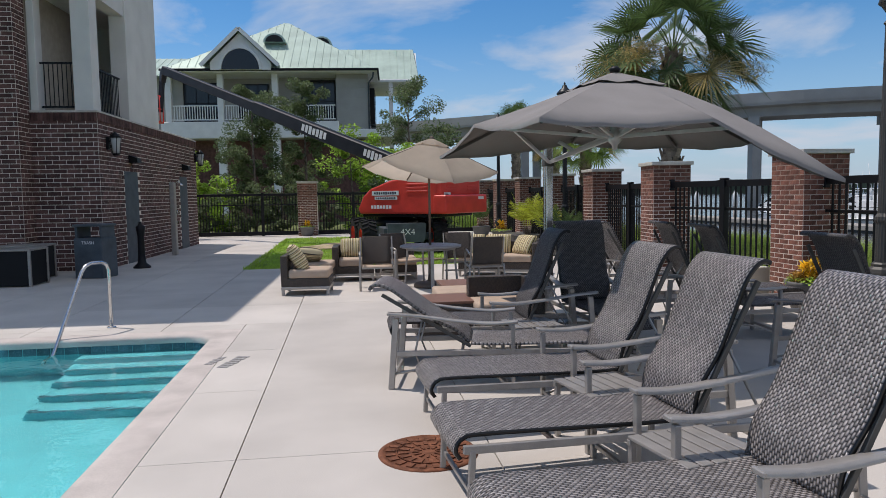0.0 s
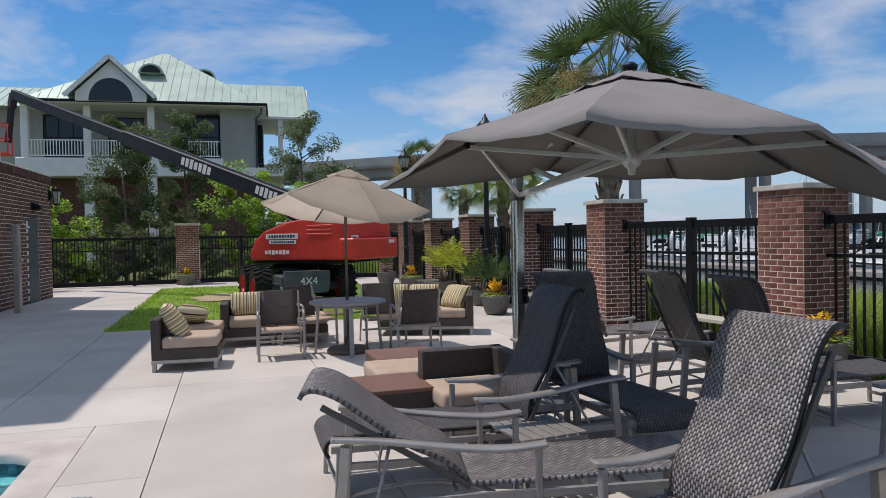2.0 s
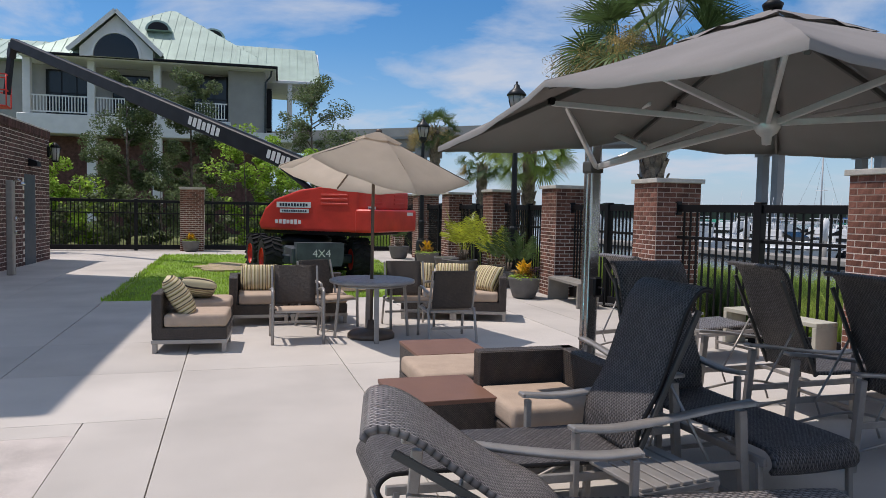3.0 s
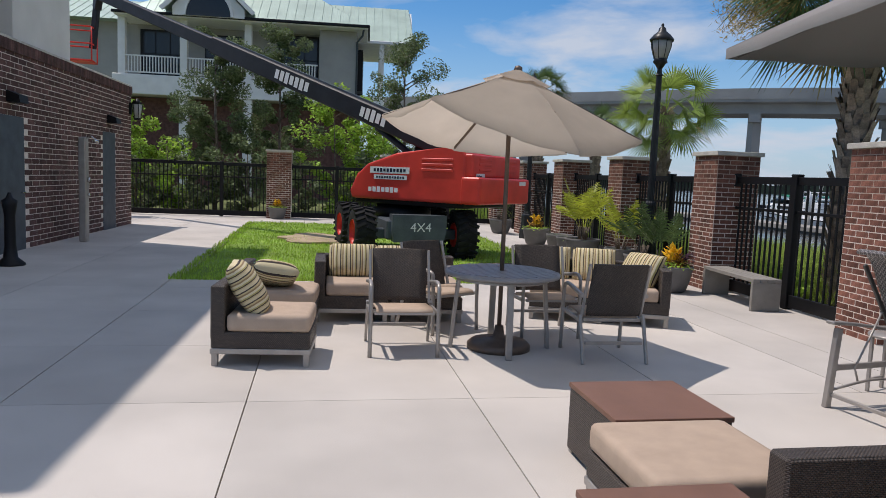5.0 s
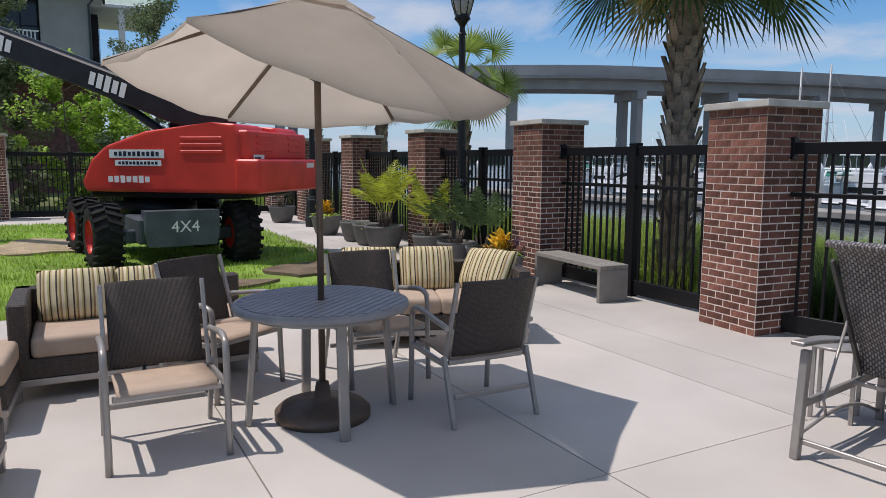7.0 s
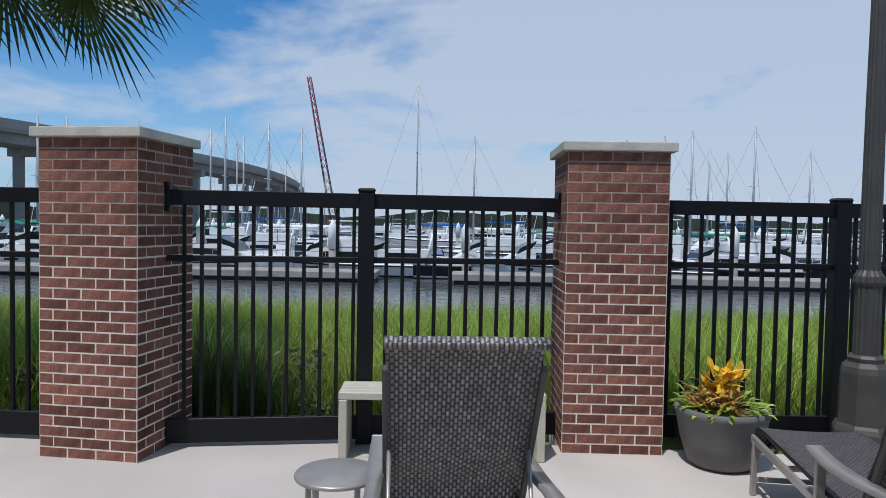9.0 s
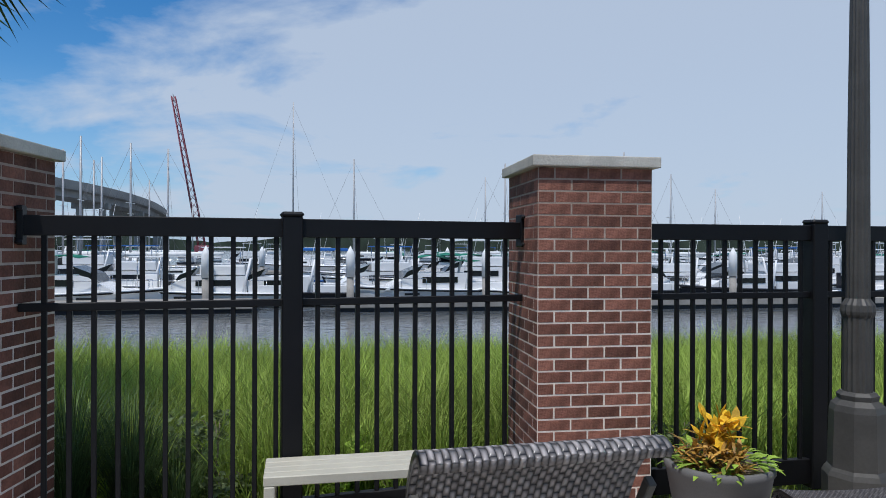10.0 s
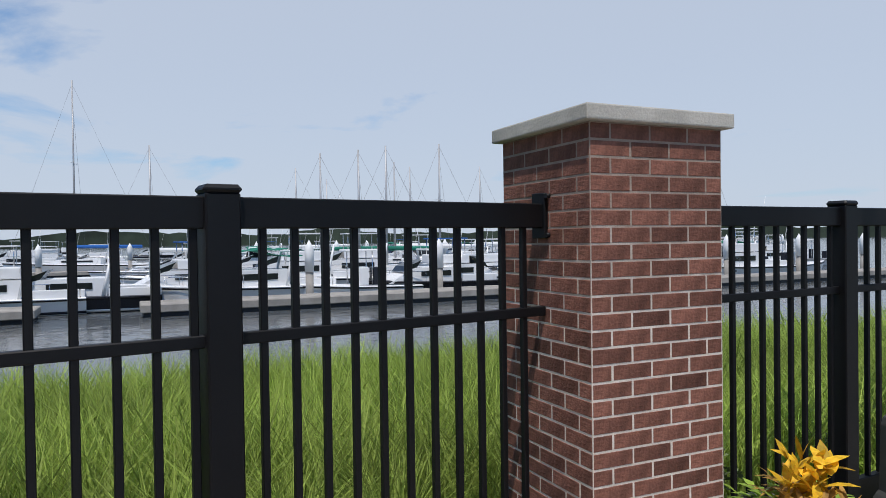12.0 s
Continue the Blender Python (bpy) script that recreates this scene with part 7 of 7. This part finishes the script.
def cruiser(m, L=9.0, hull=M_GELCOAT, fly=True, top=None):
    T = thing("motor_boat", "white motor cruiser moored in the marina" if hull is M_GELCOAT else "dark-hulled motor cruiser moored in the marina", "boat", m, "boats in the marina")
    W = L * 0.32
    part("hull", hull_mesh(L, W, L * 0.085), hull, T)
    part("boot_stripe", hull_band(L, W, L * 0.085, 0.04, 0.2), M_NAVY if hull is M_GELCOAT else M_WHITE, T, "dark waterline stripe" if hull is M_GELCOAT else "white waterline stripe")
    part("rub_rail", hull_band(L, W, L * 0.085, 0.86, 0.95, out=0.03), M_BLACK, T, "dark rubbing strake")
    z = L * 0.088
    # a raised dark block puts the open cockpit's shade into its colour
    mb(T, "cockpit", -L * 0.35, 0, z + 0.05, L * 0.22, W * 0.72, 0.10, M_CHASSIS, "dark block standing for the open cockpit's shade", 0.02)
    for sg in (-1, 1):
        mb(T, "coaming", -L * 0.35, sg * W * 0.4, z + 0.16, L * 0.24, 0.14, 0.34, M_GELCOAT, "", 0.03)
        mb(T, "porthole", L * 0.14, sg * W * 0.475, L * 0.066, L * 0.09, 0.05, 0.11, M_GLASS, "", 0.02)
    mb(T, "transom", -L * 0.485, 0, z + 0.14, 0.16, W * 0.84, 0.34, M_GELCOAT, "", 0.03)
    s = Mesh()
    s.tube([(-L * 0.2, -W * 0.38, z), (-L * 0.24, -W * 0.33, z + L * 0.2), (-L * 0.24, W * 0.33, z + L * 0.2), (-L * 0.2, W * 0.38, z)], 0.06, 6)
    part("radar_arch", s, M_GELCOAT, T)
    s = Mesh()
    s.tube([(-L * 0.2, W * 0.3, z + L * 0.12), (-L * 0.28, W * 0.32, z + L * 0.5)], [0.02, 0.01], 5)
    part("antenna", s, M_WHITE, T, "white whip antenna")
    s = Mesh()
    s.prism([(-L * 0.22, z), (L * 0.30, z), (L * 0.14, z + L * 0.09), (L * 0.10, z + L * 0.10), (-L * 0.22, z + L * 0.10)], "y", -W * 0.36, W * 0.36)
    part("cabin", s, M_GELCOAT, T)
    for sg in (-1, 1):
        mb(T, "window", -L * 0.04, sg * W * 0.365, z + L * 0.06, L * 0.22, 0.03, L * 0.035, M_GLASS, "", 0)
    s = Mesh()
    s.prism([(L * 0.10, z + L * 0.098), (L * 0.19, z + L * 0.07), (L * 0.16, z + L * 0.11), (L * 0.06, z + L * 0.15)], "y", -W * 0.33, W * 0.33)
    part("windshield", s, M_GLASS, T)
    if fly:
        mb(T, "flybridge", -L * 0.08, 0, z + L * 0.135, L * 0.26, W * 0.62, L * 0.06, M_GELCOAT)
        mb(T, "hardtop", -L * 0.08, 0, z + L * 0.27, L * 0.24, W * 0.6, 0.06, M_GELCOAT if top is None else top, "", 0.02)
        for x in (-L * 0.18, L * 0.02):
            for y in (-W * 0.27, W * 0.27):
                s = Mesh()
                s.tube([(x, y, z + L * 0.15), (x, y, z + L * 0.27)], 0.025, 5)
                part("post", s, M_CHROME, T)
    elif top is not None:
        s = Mesh()
        s.sheet([[(x, y, z + L * (0.19 + 0.02 * math.cos(x * 2.2 / L * 6) - 0.03 * (y / W) ** 2)) for y in np.linspace(-W * 0.36, W * 0.36, 5)] for x in np.linspace(-L * 0.3, L * 0.1, 6)], 0.02)
        part("canvas_top", s, top, T, "canvas cockpit cover")
    s = Mesh()
    rl = [(L * t, W / 2 * (1 - ((t + 0.05) / 0.55) ** 2.2 if t > -0.05 else 1) * 0.93, L * 0.095 + 0.5) for t in (0.05, 0.2, 0.33, 0.43)]
    for sg in (-1, 1):
        s.tube([(x, sg * y, zz) for x, y, zz in rl], 0.018, 5)
        for x, y, zz in rl:
            s.tube([(x, sg * y, zz - 0.5), (x, sg * y, zz)], 0.012, 4)
    part("bow_rail", s, M_CHROME, T)
    return T


def outboard(m, L=6.5, hull=M_GELCOAT):
    T = thing("fishing_boat", "open white fishing boat with a black outboard motor", "boat", m, "boats in the marina")
    W = L * 0.34
    part("hull", hull_mesh(L, W, L * 0.095), hull, T)
    part("rub_rail", hull_band(L, W, L * 0.095, 0.85, 0.95, out=0.025), M_BLACK, T, "dark rubbing strake")
    z = L * 0.098
    # solid dark slab painted for the cockpit's shaded well
    mb(T, "cockpit", -L * 0.2, 0, z + 0.03, L * 0.5, W * 0.7, 0.08, M_CHASSIS, "dark block standing for the open cockpit's shade", 0.02)
    mb(T, "leaning_post", -L * 0.15, 0, z + 0.45, 0.4, W * 0.34, 0.85, M_NAVY, "", 0.05)
    mb(T, "console", -L * 0.02, 0, z + 0.45, L * 0.12, W * 0.35, 0.9, M_GELCOAT)
    mb(T, "tee_top", -L * 0.02, 0, z + 1.65, L * 0.28, W * 0.62, 0.06, M_GELCOAT, "", 0.02)
    for x in (-L * 0.1, L * 0.06):
        for y in (-W * 0.26, W * 0.26):
            s = Mesh()
            s.tube([(x, y, z), (x, y, z + 1.65)], 0.025, 5)
            part("post", s, M_CHROME, T)
    mb(T, "outboard_motor", -L * 0.54, 0, z + 0.35, 0.42, 0.4, 0.6, M_NAVY)
    mb(T, "motor_leg", -L * 0.53, 0, z - 0.35, 0.16, 0.12, 1.0, M_NAVY)
    return T


def sailboat(m, L=9.5, mast=12.0, hull=M_GELCOAT, cover=M_BLUECANVAS):
    T = thing("sailing_boat", "moored sailing boat with bare mast and furled sail", "boat", m, "boats in the marina")
    W = L * 0.30
    part("hull", hull_mesh(L, W, L * 0.075, 0.7), hull, T)
    z = L * 0.082
    part("boot_stripe", hull_band(L, W, L * 0.075, 0.05, 0.22, 0.7), M_BLUECANVAS if hull is M_GELCOAT else M_WHITE, T, "painted waterline stripe")
    part("toe_rail", hull_band(L, W, L * 0.075, 0.9, 0.98, 0.7, 0.02), M_BLACK, T)
    for sg in (-1, 1):
        mb(T, "window", L * 0.03, sg * W * 0.285, z + 0.26, L * 0.2, 0.03, 0.14, M_GLASS, "", 0)
    s = Mesh()
    s.tube([(-L * 0.48, -W * 0.36, z + 0.6), (-L * 0.3, -W * 0.46, z + 0.6), (L * 0.1, -W * 0.46, z + 0.6), (L * 0.4, -W * 0.12, z + 0.65)], 0.012, 4)
    s.tube([(-L * 0.48, W * 0.36, z + 0.6), (-L * 0.3, W * 0.46, z + 0.6), (L * 0.1, W * 0.46, z + 0.6), (L * 0.4, W * 0.12, z + 0.65)], 0.012, 4)
    part("lifeline", s, M_CHROME, T)
    s = Mesh()
    s.prism([(-L * 0.12, z), (L * 0.24, z), (L * 0.16, z + 0.4), (-L * 0.12, z + 0.5)], "y", -W * 0.28, W * 0.28)
    part("cabin", s, M_GELCOAT, T)
    s = Mesh()
    s.tube([(L * 0.06, 0, z), (L * 0.06, 0, z + mast)], [0.09, 0.06], 8)
    part("mast", s, M_MAST, T, "tall grey aluminium mast")
    s = Mesh()
    s.tube([(L * 0.05, 0, z + 1.5), (-L * 0.38, 0, z + 1.45)], 0.14, 8)
    part("furled_sail", s, cover, T, "sail cover along the boom")
    for a, b in (((L * 0.06, 0, z + mast * 0.98), (L * 0.5, 0, z + 0.1)), ((L * 0.06, 0, z + mast * 0.98), (-L * 0.48, 0, z + 0.1)), ((L * 0.06, 0, z + mast * 0.9), (L * 0.02, W * 0.46, z)), ((L * 0.06, 0, z + mast * 0.9), (L * 0.02, -W * 0.46, z))):
        s = Mesh()
        s.tube([a, b], 0.009, 4)
        part("stay", s, M_STAY, T)
    s = Mesh()
    s.tube([(L * 0.06, -W * 0.3, z + mast * 0.55), (L * 0.06, W * 0.3, z + mast * 0.55)], 0.025, 5)
    part("spreader", s, M_WHITE, T)
    return T


def wm(x, y, a):
    return pose(x, y, WZ, 0, 0, a)


R = random.Random(21)
protos = [cruiser(wm(37.0, 5.8, 96), 7.8, M_GELCOAT, False, M_GREENCANVAS), cruiser(wm(39.0, -7.0, 100), 7.4, M_GELCOAT, True, None), cruiser(wm(36.6, -2.6, 92), 7.2, M_NAVY, False, None),
          outboard(wm(36.2, 0.9, 88), 5.8), sailboat(wm(72.0, 13.8, 80), 12, 15.6, M_GELCOAT, M_BLUECANVAS), sailboat(wm(52, -2, 95), 8, 8.0, M_NAVY, M_GREENCANVAS),
          sailboat(wm(58, 8.5, 100), 8.5, 8.8, M_GELCOAT, M_WHITE), cruiser(wm(44.5, -1.2, 84), 8.6, M_GELCOAT, True, None), cruiser(wm(41.5, 21.0, 95), 7.6, M_GELCOAT, True, M_BLUECANVAS)]
near = [(30.4, 15.8, 93, 1), (33.5, 27.5, 95, 7), (32.8, 33.5, 92, 2), (31.5, 39.5, 96, 1), (29.6, 21.5, 270, 0), (32.5, -13.5, 94, 8), (33.5, -20, 95, 1), (36.5, 2.6, 80, 7), (34.0, -32, 92, 3), (34.5, 8.2, 97, 8), (34.5, -26, 92, 0), (35, 45, 95, 7), (34, 52, 92, 1), (31.0, 18.6, 92, 3), (30.5, 24.6, 94, 3), (31.5, -10.2, 90, 2), (31.0, -16.8, 92, 3), (30.8, 12.9, 88, 2), (32.0, -4.8, 92, 8), (31.5, 30.6, 91, 0), (31.5, -23, 94, 7)]
for x, y, a, k in near:
    copy_thing(protos[k], wm(x + 5.5, y, a + R.choice((0, 180, 0))))
for x, y, a, k in ((52, 23.2, 84, 6), (49.5, 25.4, 96, 6), (54.5, 21.4, 92, 6), (57, 24.6, 88, 5), (60, 27.5, 95, 6), (56, 28.8, 90, 6), (63, -11.5, 95, 6), (66, -14.2, 88, 6), (64, -20.5, 92, 6), (70, -4.4, 85, 6)):
    copy_thing(protos[k], wm(x, y, a))
for row, (x, y0, y1, step) in enumerate(((45.5, -42, 64, 5.6), (50.5, -40, 64, 5.4), (62, -52, 84, 5.6), (80, -70, 52, 7.4), (104, -90, 50, 9.0), (135, -110, 48, 12))):
    y = y0
    while y < y1:
        if not (row < 3 and 10.5 < y < 20):
            k = R.choice((1, 7, 8, 2, 5, 6, 0, 1, 7) if row else (1, 7, 8, 0, 5, 1, 3))
            copy_thing(protos[k], wm(x + R.uniform(-1.5, 1.5), y + R.uniform(-1, 1), R.choice((0, 180)) + R.uniform(-6, 6) if row % 2 == 0 and row else 90 + R.uniform(-8, 8)))
        y += step * R.uniform(0.8, 1.2)
for x, y0, y1 in ((33.4, -48, 10.2), (33.4, 13.5, 66), (55, -50, 9), (55, 22, 74), (70, -70, 60), (92, -85, 55)):
    D = thing("floating_dock", "weathered floating dock in the marina", "dock", None, "floating docks")
    s = Mesh()
    s.box((x, (y0 + y1) / 2, WZ + 0.32), (2.0, y1 - y0, 0.30), None, 0.03)
    part("deck", s, M_DOCK, D)
    s = Mesh()
    s.box((x, (y0 + y1) / 2, WZ + 0.08), (1.8, y1 - y0 - 0.2, 0.25))
    part("float", s, M_NAVY, D)
for x, ys in ((34.8, range(-44, 64, 6)), (53.8, range(-48, 70, 9)), (68.8, range(-66, 60, 11))):
    for y in ys:
        if 10 < y < 14 and x < 40:
            continue
        P = thing("mooring_pile", "white sleeved mooring pile with a pointed cap", "pile", pose(x, y + 0.7 * math.sin(y), WZ), "mooring piles")
        s = Mesh()
        s.tube([(0, 0, -1.2), (0, 0, 1.5)], 0.17, 12)
        part("post", s, M_DOCK, P)
        s = Mesh()
        s.lathe([(0.20, 1.35), (0.20, 2.35), (0.16, 2.45), (0.0, 2.75)], 12)
        part("sleeve", s, M_WHITE, P, "white plastic pile sleeve")

CRN = thing("crawler_crane", "tall red lattice crane boom across the harbour", "crane", pose(196, 45.5, WZ))
s = Mesh()
top = Vector((-6.0, 6.5, 41))
for dx, dy in ((-0.9, -0.9), (0.9, -0.9), (0.9, 0.9), (-0.9, 0.9)):
    s.tube([(dx, dy, 0), top + Vector((dx * 0.5, dy * 0.5, 0))], 0.14, 4)
for k in range(20):
    a, b = k / 20, (k + 1) / 20
    for (p, q) in (((-0.9, -0.9), (0.9, -0.9)), ((0.9, -0.9), (0.9, 0.9)), ((0.9, 0.9), (-0.9, 0.9)), ((-0.9, 0.9), (-0.9, -0.9))):
        s.tube([top * a + Vector((*p, 0)) * (1 - a * 0.5), top * b + Vector((*q, 0)) * (1 - b * 0.5)], 0.08, 4)
part("boom", s, M_CRANE, CRN)
s = Mesh()
s.tube([top + Vector((-0.5, 0, 0.5)), (3.0, 0, 2)], 0.07, 4)
part("pendant", s, M_NAVY, CRN)
s = Mesh()
s.box((0.5, 0, 1.5), (6, 4, 3.0), None, 0.2)
part("cab", s, M_CRANE, CRN)

# far shore
s = Mesh()
N = 240
rows = []
for j in range(2):
    r = []
    for i in range(N + 1):
        a = radians(-75 + 170 * i / N)
        hgt = 9 + 5 * noise.noise((i * 0.13, 0.3, 0)) + 2.5 * noise.noise((i * 0.7, 4.3, 0)) + 1.2 * noise.noise((i * 2.1, 1, 0))
        r.append((620 * math.cos(a), 620 * math.sin(a), -3 if j == 0 else max(4.0, hgt)))
    rows.append(r)
s.sheet(rows)
part("backdrop", s, M_TREELINE, None, "low dark tree line on the far shore", "structure")

# ---- marsh grass beyond the fence ----


def marsh(name, count, x0, x1, y0, y1, h0, h1, wd, seed, fall=1.0):
    R = np.random.RandomState(seed)
    x = x0 + (x1 - x0) * R.rand(count) ** fall
    y = y0 + (y1 - y0) * R.rand(count)
    gz = np.interp(x, [7.4, 8.6, 12, 14.5, 15.6], [-0.14, -0.22, -0.45, -0.62, -1.1])
    clump = np.sin(x * 1.7 + 2 * np.sin(y * 0.9)) * np.sin(y * 1.3 + x * 0.4)
    h = (h0 + (h1 - h0) * R.rand(count)) * (1 + 0.10 * clump)
    a = R.rand(count) * 6.283
    l1, l2 = h * (0.10 + 0.25 * R.rand(count)), h * (0.2 + 0.5 * R.rand(count) ** 2)
    b = R.rand(count) * 6.283
    w_ = wd * (0.7 + 0.6 * R.rand(count))
    cx, cy = np.cos(a) * w_, np.sin(a) * w_
    V = np.zeros((count, 5, 3))
    for k, (f, lean, ww) in enumerate(((0, 0, -1), (0, 0, 1), (0.6, l1, 0.8), (0.6, l1, -0.8), (1.0, None, 0))):
        ln = l1 * 1.4 + l2 * 0.5 if lean is None else lean
        V[:, k, 0] = x + np.cos(b) * ln + cx * ww
        V[:, k, 1] = y + np.sin(b) * ln + cy * ww
        V[:, k, 2] = gz + h * f * (1.0 if k < 4 else 0.97)
    F = []
    for i in range(count):
        o = i * 5
        F += [(o, o + 1, o + 2, o + 3), (o + 3, o + 2, o + 4)]
    me = bpy.data.meshes.new(name)
    me.from_pydata(V.reshape(-1, 3).tolist(), [], F)
    me.materials.append(M_MARSH)
    tagged(new(name, me), "tall bright green marsh grass along the shore", "grass", kind="stuff")


marsh("marsh_grass", 52000, 8.5, 14.9, 1.0, 21.0, 0.65, 1.0, 0.006, 3, 0.9)
marsh("marsh_grass", 26000, 8.6, 14.9, -22, 50, 0.65, 1.0, 0.012, 4)
marsh("marsh_grass", 9000, 8.15, 9.4, 2.0, 30.0, 0.5, 0.95, 0.007, 5)
for k, (x, y, h_, sp) in enumerate(((8.35, 10.9, 0.75, 0.42), (8.35, 9.9, 0.5, 0.35), (8.3, 7.6, 0.55, 0.4), (8.4, 6.3, 0.5, 0.4), (8.3, 13.1, 0.6, 0.4), (8.3, 14.9, 0.6, 0.4), (8.4, 17.2, 0.6, 0.45))):
    tree(at(x, y, 0, -0.18), h_, sp, M_LEAFB if k % 2 else M_LEAF, 60 + k, 900, 0.06, "low leafy shrub at the foot of the fence", 0.05, 0.012, "shrub")

# ---- bricks of the nearest pillars, one by one ----
for a, b, hh, P in late_bricks:
    brick_face(a, b, hh, Matrix(), M_BRICK, P, True)


def tuft(x, y, h, count, mat, label, seed):
    """A clump of arching grass: tapered blades in four lengths from a tight foot."""
    R = random.Random(seed)
    V, F = [], []
    for _ in range(count):
        a, r = R.uniform(0, 6.283), 0.11 * R.random() ** 0.5
        ca, sa = math.cos(a), math.sin(a)
        hh, out, w = h * R.uniform(0.55, 1.0), h * R.uniform(0.08, 0.62), R.uniform(0.003, 0.0055)
        o = len(V)
        for f in (0.0, 0.35, 0.65, 0.88, 1.0):
            d, z = r + out * f ** 1.9, hh * (1.25 * f - 0.25 * f ** 3 - 0.42 * (out / h) * f ** 3)
            ww = w * (1 - f) ** 0.6
            V += [(ca * d - sa * ww, sa * d + ca * ww, z), (ca * d + sa * ww, sa * d - ca * ww, z)]
        F += [(o + 2 * k, o + 2 * k + 1, o + 2 * k + 3, o + 2 * k + 2) for k in range(4)]
    T = thing("grass_clump", label, "grass", pose(x, y, -0.19), "grass clumps at the fence")
    me = bpy.data.meshes.new("foliage")
    me.from_pydata(V, [], F)
    me.materials.append(mat)
    o = new("foliage", me)
    o.parent = T


for k, (x, y, h, n_) in enumerate(((8.05, 11.78, 1.12, 520), (8.1, 11.42, 1.0, 480), (8.0, 11.12, 0.72, 320))):
    tuft(x, y, h, n_, M_TUFT, "dark green arching grass clump behind the black fence", 80 + k)
for k, (x, y, h, n_) in enumerate(((8.35, 10.55, 0.92, 260), (8.4, 9.95, 0.85, 240), (8.4, 9.4, 0.8, 220))):
    tuft(x, y, h, n_, M_MARSH, "bright green arching grass clump behind the black fence", 90 + k)
